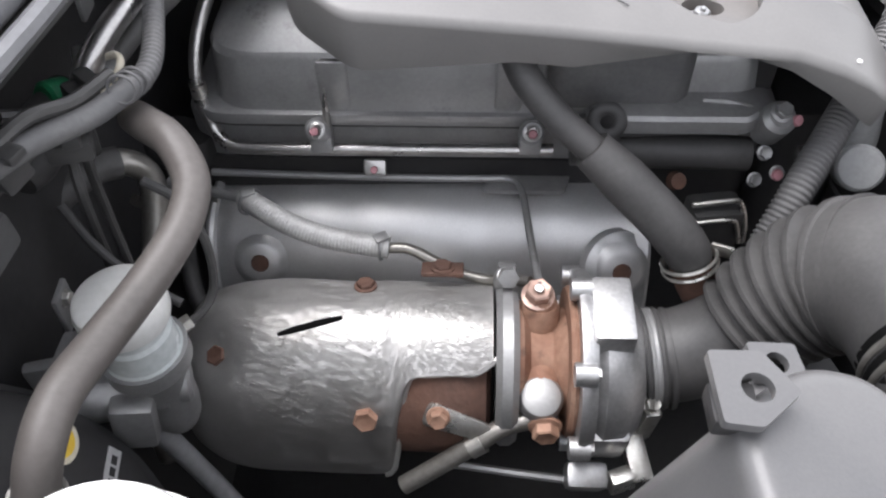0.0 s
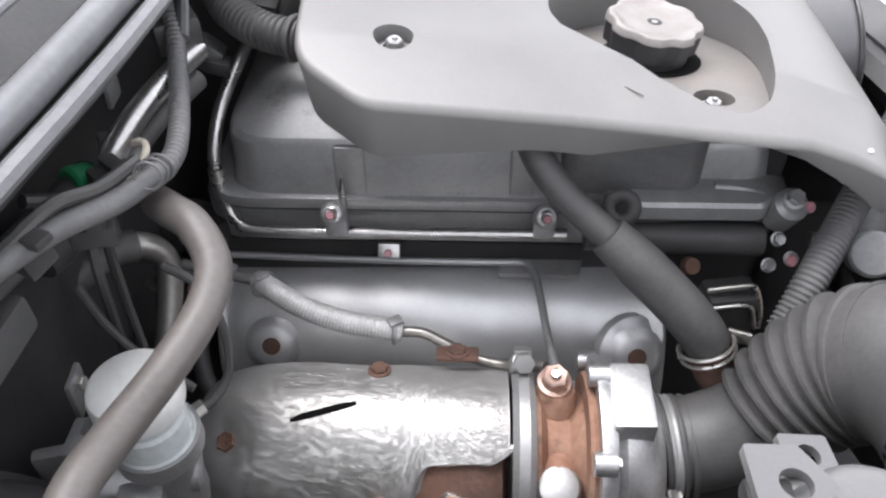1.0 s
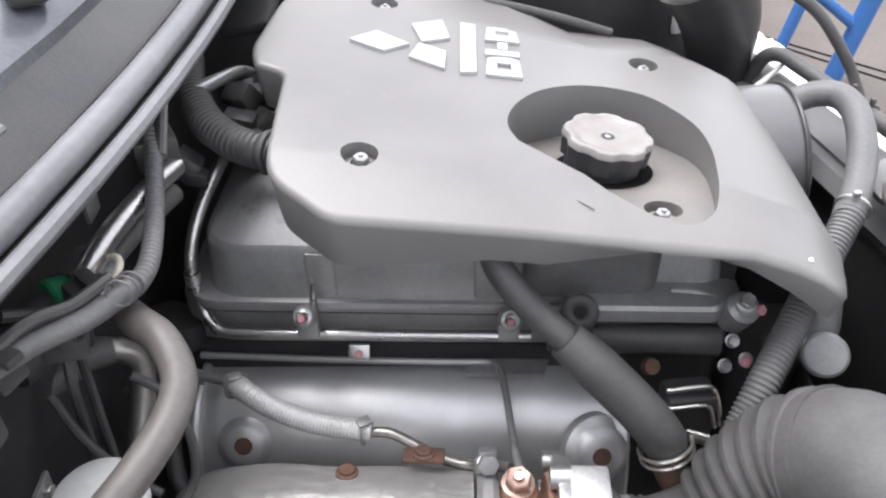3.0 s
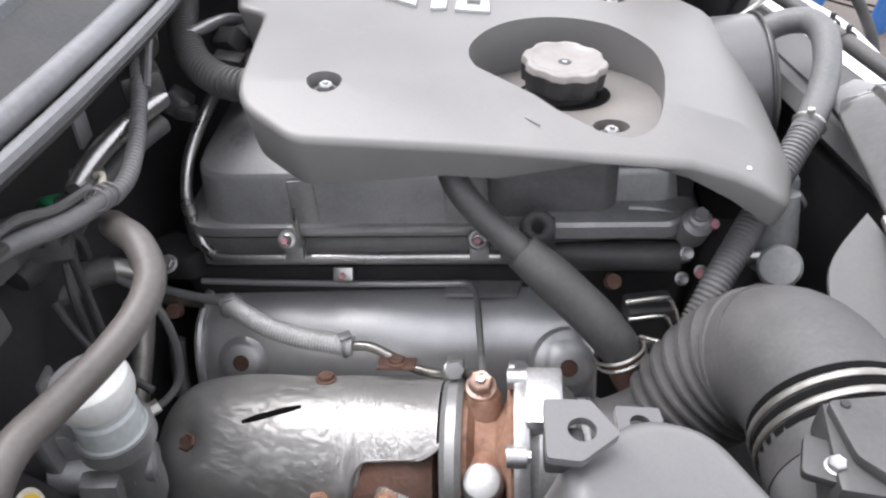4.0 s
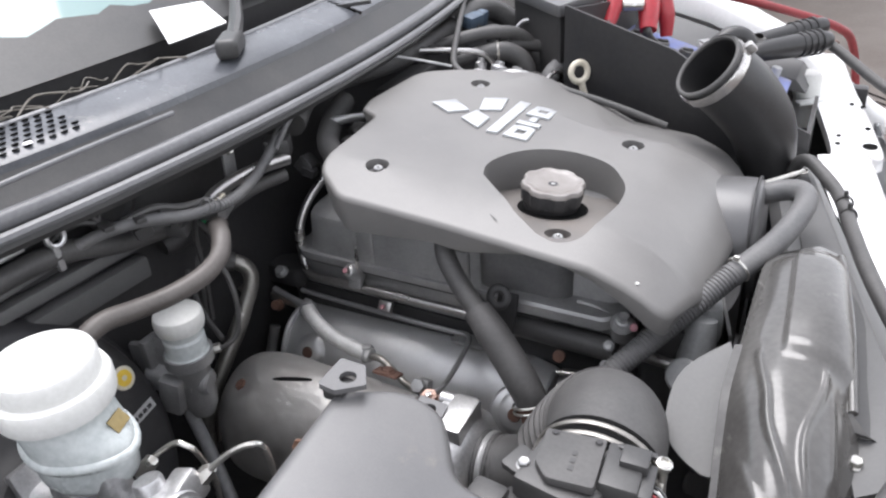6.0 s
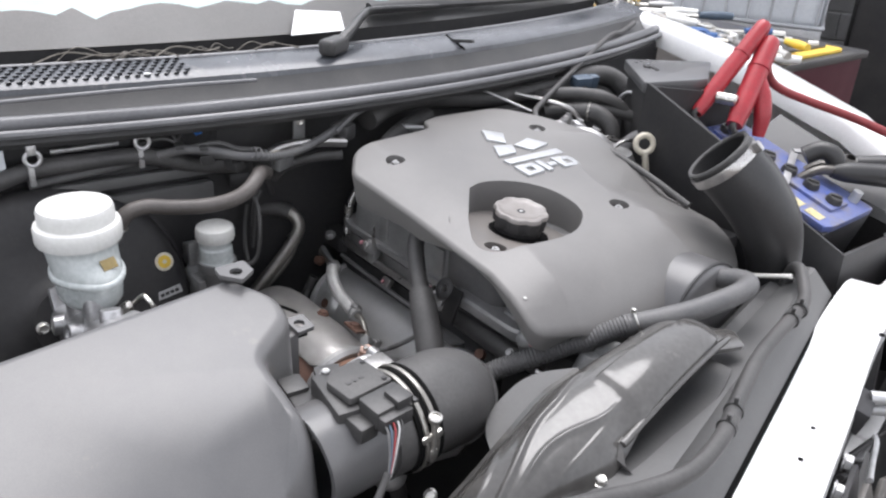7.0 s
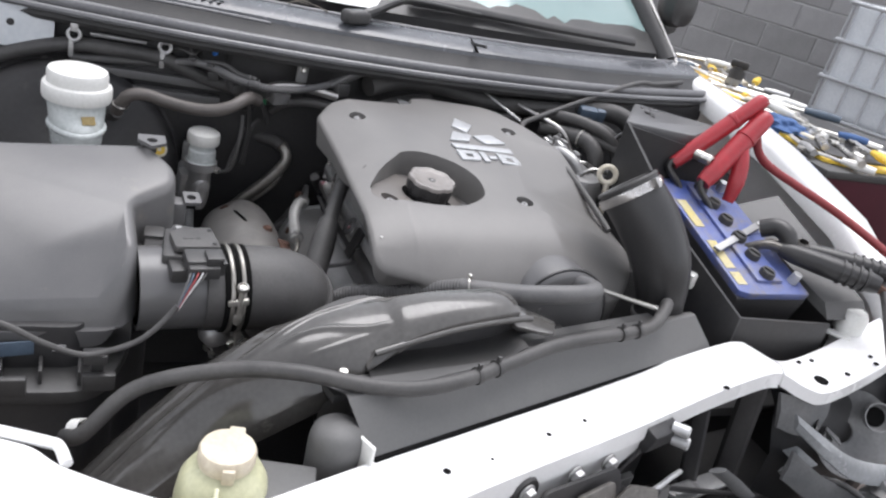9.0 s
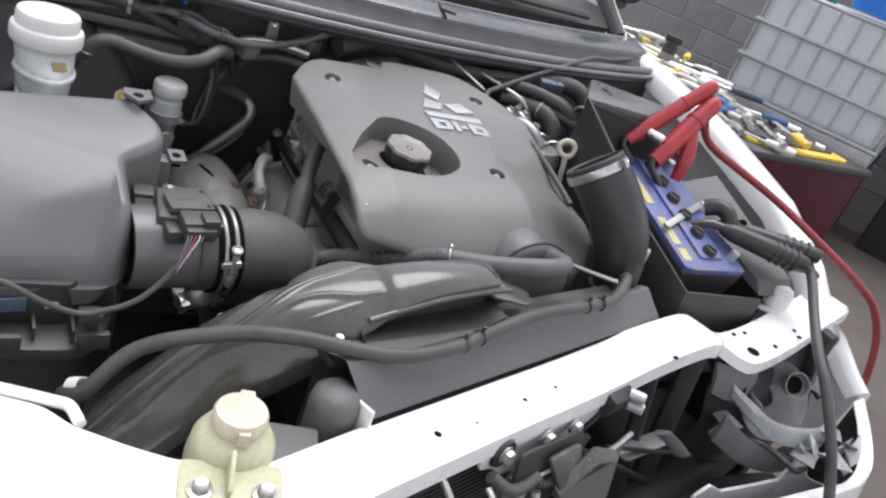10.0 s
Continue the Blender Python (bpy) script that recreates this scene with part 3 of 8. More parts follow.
part("stud", tube([(0.705, -0.052, 0.846), (0.722, -0.048, 0.838), (0.738, -0.044, 0.828)], 0.0045, 8, 3), M_ZINC, support, "bent steel stud")

# ---- the engine: block, head, valve cover ----
engine = thing("engine", "dirty cast aluminium diesel engine head with valve cover", "engine")
part("block", prism([(-0.20, 0.02), (0.33, 0.02), (0.33, 0.30), (-0.20, 0.30)], 0.42, 0.83, 0.03, 0.006), M_DARKBAY, engine, "dark engine block")
part("head", prism([(-0.185, 0.024), (0.335, 0.024), (0.335, 0.30), (-0.185, 0.30)], 0.825, 0.876, 0.03, 0.004), M_CAST, engine)
part("gasket", prism([(-0.172, 0.010), (0.328, 0.010), (0.328, 0.30), (-0.172, 0.30)], 0.876, 0.880, 0.035, 0), M_RUBBER, engine, "black valve cover gasket edge")
part("valve_cover_flange", prism([(-0.172, 0.006), (0.328, 0.006), (0.328, 0.30), (-0.172, 0.30)], 0.880, 0.892, 0.035, 0.003), M_CAST, engine)
loops = []
for inset, z in ((0.008, 0.890), (0.010, 0.898), (0.013, 0.940), (0.016, 0.946), (0.052, 0.974), (0.060, 0.978), (0.09, 0.980)):
    loops.append([(p.x, p.y, z) for p in rounded([(-0.165 + inset, 0.004 + inset * 0.9), (0.322 - inset, 0.004 + inset * 0.9), (0.322 - inset, 0.30), (-0.165 + inset, 0.30)], [0.045, 0.03, 0.02, 0.05], 6)])
part("valve_cover", loft(loops), M_CAST, engine, "grey cast valve cover with sooty streaks", sharp=24)
for x, w in ((-0.045, 0.014), (0.10, 0.012), (0.155, 0.03)):
    part("rib", prism([(x - w, 0.011), (x + w, 0.011), (x + w * 0.6, 0.03), (x - w * 0.6, 0.03)], 0.893, 0.942, 0.004, 0.004), M_CAST, engine)
part("bracket_rear", moved(prism([(-0.035, -0.018), (0.022, -0.018), (0.035, 0.01), (-0.01, 0.03), (-0.035, 0.01)], 0, 0.03, 0.01, 0.004), pose(-0.195, 0.028, 0.82)), M_DARKBAY, engine, "dark bracket behind the head")
hexbolt(engine, (-0.196, 0.006, 0.846), (0, -0.5, 0.85), 0.016, M_CAST)
# bolt towers with pink marks
for x, y in ((-0.060, -0.004), (0.120, -0.004)):
    part("bolt_tower", moved(lathe([(0, -0.012), (0.0105, -0.012), (0.0105, 0.006), (0.008, 0.010), (0, 0.010)], 16), frame_to((x, y, 0.884), (0, -0.75, 0.66))), M_CAST, engine)
    hexbolt(engine, (x, y - 0.008, 0.890), (0, -0.75, 0.66), 0.011, M_STEEL)
    part("paint_mark", moved(lathe([(0, 0), (0.0038, 0), (0.0030, 0.0016), (0, 0.002)], 10), frame_to((x, y - 0.0145, 0.8945), (0, -0.75, 0.66))), M_PINK, engine, "pink paint dab on a bolt")
part("pin", tube([(-0.052, -0.002, 0.885), (-0.051, -0.002, 0.905), (-0.050, -0.001, 0.925)], 0.0035, 8, 3, taper=[1, 0.9, 0.2]), M_STEEL, engine)
part("lifting_eye", merged(moved(torus(0.0105, 0.0052, 24, 8, 0.45), frame_to((0.174, -0.037, 0.924), (0, -0.85, 0.5))), box((0.026, 0.005, 0.05), (0.177, -0.024, 0.895), 0.002, (-20, 0, 0))), M_DARKBAY, engine, "dark steel lifting eye")
part("front_tower", moved(lathe([(0, 0), (0.015, 0), (0.014, 0.026), (0.010, 0.030), (0, 0.030)], 18), frame_to((0.312, 0.000, 0.888), (0.1, -0.5, 0.85))), M_CAST, engine)
hexbolt(engine, (0.315, -0.012, 0.915), (0.1, -0.5, 0.85), 0.014, M_CAST)
part("gasket_lip", tube([(0.17, -0.004, 0.884), (0.24, -0.004, 0.888), (0.265, -0.006, 0.894), (0.30, -0.004, 0.888), (0.325, 0.0, 0.887)], 0.004, 8, 5, flat=0.6), M_RUBBER, engine)
# Added dark block: the valve cover's greasy shoulder with its shade in the colour
part("shaded_shoulder_block", prism([(0.128, 0.040), (0.130, 0.004), (0.140, -0.002), (0.232, -0.002), (0.246, 0.010), (0.246, 0.040)], 0.908, 0.976, 0.006, 0.003), M_LOOM, engine, "dark block under the cover edge for the valve cover's greasy, shaded shoulder")
part("inner_wall", prism([(0.246, 0.020), (0.315, 0.020), (0.315, 0.040), (0.246, 0.040)], 0.905, 0.972, 0.004, 0.003), M_DARKBAY, engine)
part("ledge", loft([[(p.x, p.y, z) for p in rounded([(0.165 + d, -0.016 + d), (0.292 - d, -0.016 + d), (0.318 - d, 0.006 + d), (0.318 - d, 0.034), (0.165 + d, 0.034)], 0.006, 4)] for d, z in ((0.004, 0.891), (0.0, 0.895), (0.0, 0.907), (0.002, 0.911), (0.010, 0.914))]), M_CAST, engine, "sooty cast ledge of the valve cover", sharp=24)
part("crease", tube([(0.256, 0.004, 0.9145), (0.278, 0.002, 0.914), (0.298, -0.002, 0.908), (0.310, -0.003, 0.894)], 0.0032, 8, 5), M_CAST, engine)
part("lower_rail", tube([(0.155, 0.002, 0.862), (0.22, 0.0, 0.862), (0.305, -0.002, 0.862)], 0.015, 12, 4), M_RUBBER, engine, "dark tubular rail below the valve cover")
part("front_case", prism([(0.325, 0.0), (0.40, 0.01), (0.42, 0.10), (0.40, 0.26), (0.325, 0.28)], 0.50, 0.90, 0.03, 0.006), M_DARKBAY, engine, "dark timing case")
part("thermostat_housing", merged(moved(lathe([(0, -0.03), (0.019, -0.03), (0.021, 0.0), (0.015, 0.045), (0, 0.047)], 20), frame_to((0.392, 0.012, 0.872), (0.05, 0.25, 1))), box((0.045, 0.036, 0.046), (0.388, 0.045, 0.900), 0.008, (0, 0, 15))), M_STUB, engine, "pale cast aluminium thermostat housing")
part("sensor_stub", moved(lathe([(0, -0.034), (0.0165, -0.034), (0.0175, -0.010), (0.0195, -0.008), (0.0195, 0.0), (0.0170, 0.0025), (0, 0.003)], 28), frame_to((0.387, -0.029, 0.872), (-0.20, -0.62, 0.62))), M_STUB, engine, "round grey blanking cap")
part("stub_pipe", tube([(0.340, -0.012, 0.872), (0.358, -0.014, 0.872), (0.380, -0.016, 0.872)], 0.0065, 10, 3), M_STEEL, engine)
for x, y, z in ((0.305, -0.030, 0.888), (0.318, -0.036, 0.872), (0.303, -0.034, 0.862)):
    hexbolt(engine, (x, y, z), (0.1, -0.8, 0.6), 0.010, M_CAST)
part("paint_mark", lathe([(0, 0), (0.005, 0), (0.004, 0.002), (0, 0.002)], 10, frame_to((0.316, -0.043, 0.876), (0.1, -0.8, 0.6))), M_PINK, engine, "pink paint dab on a bolt")
part("paint_mark", lathe([(0, 0), (0.005, 0), (0.004, 0.002), (0, 0.002)], 10, frame_to((0.328, -0.016, 0.91), (0.3, -0.8, 0.6))), M_PINK, engine, "pink paint dab on a bolt")
part("wire_bracket", tube([(0.252, -0.055, 0.852), (0.285, -0.052, 0.855), (0.293, -0.052, 0.850), (0.300, -0.055, 0.83), (0.303, -0.056, 0.81)], 0.0022, 8, 4), M_ZINC, engine)
part("wire_bracket", tube([(0.255, -0.062, 0.838), (0.285, -0.060, 0.840), (0.292, -0.060, 0.832), (0.297, -0.062, 0.815)], 0.0018, 8, 4), M_ZINC, engine)
part("connector", box((0.045, 0.03, 0.06), (0.275, -0.045, 0.815), 0.006, (0, 0, 8)), M_PLASTIC, engine, "black connector block")
part("red_grommet", lathe([(0, 0), (0.008, 0), (0.007, 0.008), (0, 0.009)], 14, frame_to((0.243, -0.022, 0.848), (0.2, -0.7, 0.6))), M_RUSTDARK, engine, "dull brown plastic grommet")
part("red_grommet", lathe([(0, 0), (0.009, 0), (0.007, 0.010), (0, 0.011)], 14, frame_to((-0.192, -0.018, 0.805), (0.1, -0.8, 0.5))), M_RUSTDARK, engine, "dull brown plastic grommet")

# ---- engine cover ----
def cover_top(x, y):
    z = 1.0505 - 0.107 * x
    if y < 0.0:
        z += 0.25 * y
    if x > 0.29:
        z -= 0.25 * (x - 0.29) + 1.9 * max(x - 0.325, 0) ** 2 * 4
    if y > 0.24 and x > 0.05:
        z -= 0.32 * (y - 0.24) * min((x - 0.05) / 0.15, 1)
    return z


OUT = [(-0.067, -0.030), (-0.016, -0.066), (0.12, -0.062), (0.24, -0.062), (0.370, -0.062), (0.395, 0.02), (0.400, 0.24), (0.385, 0.36), (0.31, 0.415), (0.16, 0.415), (0.03, 0.385), (-0.05, 0.352), (-0.112, 0.30), (-0.118, 0.165), (-0.108, 0.132), (-0.080, 0.122)]
outline = rounded(OUT, [0.02, 0.012, 0.02, 0.02, 0.02, 0.03, 0.05, 0.05, 0.05, 0.05, 0.04, 0.04, 0.03, 0.02, 0.006, 0.012], 5)


def inset(loop, d):
    """The outline moved inwards by d."""
    out, n = [], len(loop)
    for i in range(n):
        a, b = loop[i - 1], loop[(i + 1) % n]
        t = (b - a).normalized()
        out.append(loop[i] + Vector((-t.y, t.x)) * d)
    return out


def skirt(p):
    """How deep the cover's side wall hangs at an outline point."""
    if p.y < -0.05 and 0.208 < p.x < 0.318:
        return 0.011
    if p.x > 0.372 and -0.052 < p.y < 0.008:
        return 0.020
    if p.x > 0.33 and p.y < -0.03:
        return 0.034
    if p.x > 0.33:
        return 0.060 if not 0.10 < p.y < 0.26 else 0.035
    if p.y < 0.0 and p.x > 0.02:
        return 0.033
    if p.y < 0.0:
        return 0.049
    return 0.045


arc = smooth_line([(0.222, -0.036, 0), (0.246, -0.040, 0), (0.266, -0.026, 0), (0.275, 0.0, 0), (0.280, 0.03, 0), (0.283, 0.06, 0), (0.279, 0.095, 0), (0.264, 0.123, 0), (0.242, 0.146, 0), (0.208, 0.155, 0), (0.175, 0.151, 0), (0.147, 0.136, 0), (0.127, 0.112, 0), (0.116, 0.085, 0), (0.115, 0.062, 0), (0.122, 0.042, 0)], 3)
recess = [v.xy for v in arc] + [Vector((0.155, 0.0135)), Vector((0.188, -0.0145))]


def sunk(p):
    """The depth of the filler recess, whose flat floor meets the cover's flank at its outer corner."""
    return cover_top(p.x, p.y) - (1.0045 - 0.17 * (p.y + 0.005) - 0.02 * (p.x - 0.234))


def fill(bm, loops):
    """Flat faces inside the first loop, less the others."""
    edges = []
    for loop in loops:
        edges += [bm.edges.new((loop[i], loop[(i + 1) % len(loop)])) if bm.edges.get((loop[i], loop[(i + 1) % len(loop)])) is None else bm.edges.get((loop[i], loop[(i + 1) % len(loop)])) for i in range(len(loop))]
    bmesh.ops.triangle_fill(bm, use_beauty=True, use_dissolve=False, edges=edges)


def cover_shell():
    bm = bmesh.new()
    e = 0.006
    rings = []
    for k in range(6):
        a = k / 5 * math.pi / 2
        rings.append([bm.verts.new((p.x, p.y, -e * (1 - math.cos(a)))) for p in inset(outline, e * (1 - math.sin(a)))])
    rings.append([bm.verts.new((p.x, p.y, -max(skirt(p), e + 0.001))) for p in inset(outline, 0.006)])
    rings.append([bm.verts.new((p.x, p.y, -max(skirt(p), e + 0.001))) for p in inset(outline, 0.009)])
    rings.append([bm.verts.new((p.x, p.y, -e * 0.9)) for p in inset(outline, 0.009)])
    n = len(outline)
    for a, b in zip(rings, rings[1:]):
        for i in range(n):
            bm.faces.new((a[i], a[(i + 1) % n], b[(i + 1) % n], b[i]))
    holes = []
    rim = [bm.verts.new((p.x, p.y, 0)) for p in recess]
    holes.append(rim)
    wells = []
    for x, y in ((0, 0), (0.252, 0.214), (-0.008, 0.301)):
        loop = [bm.verts.new((x + 0.0145 * math.cos(i * math.pi / 8), y + 0.0145 * math.sin(i * math.pi / 8), 0)) for i in range(16)]
        holes.append(loop)
        wells.append((x, y, loop))
    fill(bm, [rings[0]] + holes)
    floor = [bm.verts.new((p.x, p.y, -max(sunk(p), 0.0002))) for p in inset(recess, -0.0)]
    m = len(recess)
    for i in range(m):
        bm.faces.new((rim[i], rim[(i + 1) % m], floor[(i + 1) % m], floor[i]))
    for x, y, loop in wells:
        low = [bm.verts.new((v.co.x, v.co.y, -0.012)) for v in loop]
        for i in range(16):
            bm.faces.new((loop[i], loop[(i + 1) % 16], low[(i + 1) % 16], low[i]))
        bm.faces.new(low)
    for co, no in (((0, 0, 0), (0, 1, 0)), ((0, 0.24, 0), (0, 1, 0)), ((0, 0.30, 0), (0, 1, 0)), ((0.05, 0, 0), (1, 0, 0)), ((0.20, 0, 0), (1, 0, 0)), ((0.29, 0, 0), (1, 0, 0)), ((0.325, 0, 0), (1, 0, 0)), ((0.345, 0, 0), (1, 0, 0)), ((0.36, 0, 0), (1, 0, 0)), ((0.375, 0, 0), (1, 0, 0))):
        bmesh.ops.bisect_plane(bm, geom=bm.verts[:] + bm.edges[:] + bm.faces[:], plane_co=co, plane_no=no, dist=0.0005)
    for v in bm.verts:
        v.co.z += cover_top(v.co.x, v.co.y)
    return bm


def recess_floor():
    """The recess floor, with the round well of its bolt sunk through it."""
    bm = bmesh.new()
    outer = [bm.verts.new((p.x, p.y, 0)) for p in recess]
    ring = [bm.verts.new((0.234 + 0.0150 * math.cos(i * math.pi / 12), -0.005 + 0.0150 * math.sin(i * math.pi / 12), 0)) for i in range(24)]
    fill(bm, [outer, ring])
    low = [bm.verts.new(v.co) for v in ring]
    for i in range(24):
        bm.faces.new((ring[i], ring[(i + 1) % 24], low[(i + 1) % 24], low[i]))
    bm.faces.new(low)
    for v in bm.verts:
        v.co.z = cover_top(v.co.x, v.co.y) - max(sunk(v.co.xy), 0.0002) - 0.0003
    for v in low:
        v.co.z -= 0.0105
    return bm


cover = thing("engine_cover", "dusty grey moulded plastic engine cover with silver badge", "engine cover")
part("shell", cover_shell(), M_COVER, cover, sharp=42)
part("recess_floor", recess_floor(), M_RECESS, cover, "brownish dusty floor of the filler recess")
for x, y, z in ((0, 0, 1.0385), (0.252, 0.214, 1.0115), (-0.008, 0.301, 1.0395), (0.234, -0.005, 0.9935)):
    b = part("bolt", merged(lathe([(0, 0), (0.0105, 0), (0.0105, 0.0015), (0.008, 0.002)], 20), lathe([(0.0062, 0.001), (0.0062, 0.0075), (0.0052, 0.0085), (0, 0.0082)], 6), lathe([(0, 0.008), (0.0024, 0.008), (0.002, 0.0105), (0, 0.011)], 10)), M_CAST, cover, "steel cover bolt in a recessed well")
    b.matrix_local = pose(x, y, z, 0, 6, 0)
part("rivet", lathe([(0, 0), (0.0022, 0), (0.0016, 0.001), (0, 0.0013)], 10, pose(0.337, -0.048, cover_top(0.337, -0.048))), M_WHITE, cover, "small white fleck on the cover corner")
part("scratch", box((0.026, 0.0008, 0.0004), (0.165, -0.028, cover_top(0.165, -0.028) + 0.0001), 0, (0, 6, -38)), M_PLASTIC, cover, "short dark scratch on the cover")


def badge_plate(corners, h=0.004):
    mid = Vector((sum(c[0] for c in corners) / len(corners), sum(c[1] for c in corners) / len(corners)))
    bm = prism(corners, 0, h, 0.0012, 0.0008, 2)
    for v in bm.verts:
        v.co.z += cover_top(v.co.x, v.co.y) - 0.0004
    return bm


for shape in (((-0.032, 0.196), (0.002, 0.178), (0.025, 0.199), (-0.008, 0.222)), ((0.036, 0.207), (0.063, 0.222), (0.054, 0.266), (0.024, 0.247)), ((0.026, 0.171), (0.060, 0.153), (0.060, 0.190), (0.034, 0.204))):
    part("badge_diamond", badge_plate(shape), M_BADGE, cover, "silver raised rhombus of the badge")
part("badge_bar", badge_plate(((0.074, 0.149), (0.089, 0.152), (0.088, 0.268), (0.072, 0.266))), M_BADGE, cover, "silver raised bar of the badge")
for y0, y1 in ((0.150, 0.189), (0.227, 0.268)):
    a, b = y0 + 0.013, y1 - 0.013
    part("badge_letter", merged(badge_plate(((0.097, y0), (0.108, y0), (0.108, y1), (0.099, y1 - 0.004))), badge_plate(((0.121, y0), (0.131, y0), (0.129, y1 - 0.004), (0.121, y1))),
         badge_plate(((0.107, y0), (0.122, y0), (0.122, a), (0.107, a))), badge_plate(((0.107, b), (0.122, b), (0.122, y1), (0.107, y1)))), M_BADGE, cover, "silver raised block of the badge")
part("badge_letter", badge_plate(((0.097, 0.193), (0.130, 0.193), (0.130, 0.204), (0.097, 0.204))), M_BADGE, cover, "silver raised block of the badge")
part("badge_letter", badge_plate(((0.109, 0.207), (0.119, 0.207), (0.119, 0.223), (0.109, 0.223))), M_BADGE, cover, "silver raised block of the badge")

# oil filler cap with scalloped rim
cap = thing("oil_filler_cap", "black scalloped oil filler cap with a worn grey top", "oil cap")


def scallop(a, f, deep):
    return 0.0375 * (f - deep * max(math.cos(8 * a), 0.0) ** 0.7)


def cap_rings(levels):
    return [[(scallop(a, f, d) * math.cos(a), scallop(a, f, d) * math.sin(a), z) for a in (2 * math.pi * i / 80 for i in range(80))] for z, f, d in levels]


bm = loft(cap_rings(((-0.016, 0.86, 0), (0.008, 0.86, 0), (0.009, 0.98, 0.10), (0.022, 1.01, 0.09), (0.0265, 1.00, 0.09), (0.0280, 0.95, 0.09))))
cap_top = loft(cap_rings(((0.0255, 1.03, 0.085), (0.0285, 1.02, 0.085), (0.0310, 0.985, 0.08), (0.0316, 0.93, 0.075), (0.0312, 0.87, 0.06), (0.0298, 0.80, 0.03), (0.0288, 0.60, 0), (0.0282, 0.3, 0), (0.0280, 0.16, 0), (0.0268, 0.14, 0))))
CAPM = pose(0.196, 0.071, 0.9965, 0, 6, 12)
part("knob", moved(bm, CAPM), M_DARKBAY, cap, sharp=30)
part("worn_top", moved(cap_top, CAPM), M_CAPTOP, cap, "worn pale grey top face")
part("seat_gap", lathe([(0, 0), (0.0425, 0), (0.0425, 0.0006), (0, 0.0006)], 40, pose(0.198, 0.071, 0.9925, -9.6, 1, 0)), M_HOLE, cap, "dark gap round the filler neck")
part("emblem", lathe([(0, 0.0262), (0.0030, 0.0262), (0.0026, 0.0285), (0, 0.0290)], 14, CAPM), M_STEEL, cap)
part("neck", lathe([(0.030, -0.05), (0.030, -0.012), (0, -0.012)], 28, CAPM), M_CAST, cap)

# ---- exhaust side: manifold shield, turbocharger, its shield and pipes ----
manifold = thing("manifold_heat_shield", "grey pressed steel heat shield over the exhaust manifold", "heat shield")
loops = []
for x in (-0.170, -0.166, -0.150, -0.10, 0.0, 0.10, 0.155, 0.185, 0.215, 0.228, 0.231):
    t = (x + 0.17) / 0.40
    s = 0.94 if x in (-0.170, 0.231) else 1.0
    rise = 0.012 * t
    prof = [(0.040, 0.780), (0.030, 0.792), (0.010, 0.793), (-0.012, 0.787), (-0.030, 0.775), (-0.042, 0.757), (-0.052, 0.735), (-0.060, 0.705), (-0.066, 0.670), (-0.02, 0.660), (0.03, 0.70)]
    if x > 0.16:
        prof = [(y - 0.02 * (x - 0.16) / 0.07, z) for y, z in prof]
    loops.append([(x, -0.01 + (y + 0.01) * s, 0.735 + (z - 0.735) * s + rise) for y, z in prof])
part("shell", loft(loops), M_MANIFOLD, manifold, sharp=40)
part("end_rim", tube([(-0.170, 0.02, 0.795), (-0.172, -0.02, 0.782), (-0.172, -0.045, 0.75), (-0.171, -0.06, 0.70)], 0.005, 8, 5), M_MANIFOLD, manifold)
for x, y, z, w in ((-0.125, -0.043, 0.757, (0.05, -0.85, 0.5)), (0.203, -0.062, 0.776, (0.1, -0.85, 0.5))):
    part("boss", lathe([(0, 0), (0.026, 0), (0.020, 0.006), (0.016, 0.008), (0, 0.008)], 24, frame_to((x, y, z), w)), M_MANIFOLD, manifold)
    q = Vector((x, y, z)) + Vector(w).normalized() * 0.0085
    part("bolt_hole", lathe([(0, 0), (0.0085, 0), (0.0078, 0.0008), (0, 0.0006)], 18, frame_to(q, w)), M_RUSTDARK, manifold, "rusty recessed bolt hole")
part("upper_lip", box((0.30, 0.012, 0.004), (-0.005, 0.032, 0.800), 0.001, (12, -2, 0)), M_MANIFOLD, manifold)
part("upper_plate", prism([(0.08, 0.0), (0.155, 0.0), (0.165, 0.035), (0.09, 0.035)], 0.806, 0.811, 0.006, 0.001), M_CAST, manifold)
part("lip_ear", moved(lathe([(0, 0), (0.035, 0), (0.033, 0.008), (0.02, 0.016), (0, 0.018)], 26), frame_to((0.200, -0.050, 0.768), (0.35, -0.8, 0.55))), M_MANIFOLD, manifold, "rounded pressed end of the shield")

turbo_shield = thing("turbo_heat_shield", "domed bright steel heat shield over the turbine with rust spots", "heat shield")
bm = bmesh.new()
cols = 30
stations = [(-0.175, 0.16), (-0.173, 0.36), (-0.169, 0.52), (-0.164, 0.65), (-0.158, 0.75), (-0.150, 0.83), (-0.140, 0.895), (-0.134, 0.920), (-0.128, 0.94), (-0.122, 0.957), (-0.115, 0.972), (-0.100, 0.990), (-0.085, 0.997), (-0.068, 1.0), (-0.05, 1.0), (-0.02, 1.0), (0.0, 1.0), (0.008, 1.0), (0.014, 1.0), (0.020, 0.998), (0.027, 0.996), (0.036, 0.993), (0.048, 0.988), (0.060, 0.984), (0.072, 0.979), (0.082, 0.972), (0.090, 0.965)]
grid, cut_edge = [], []
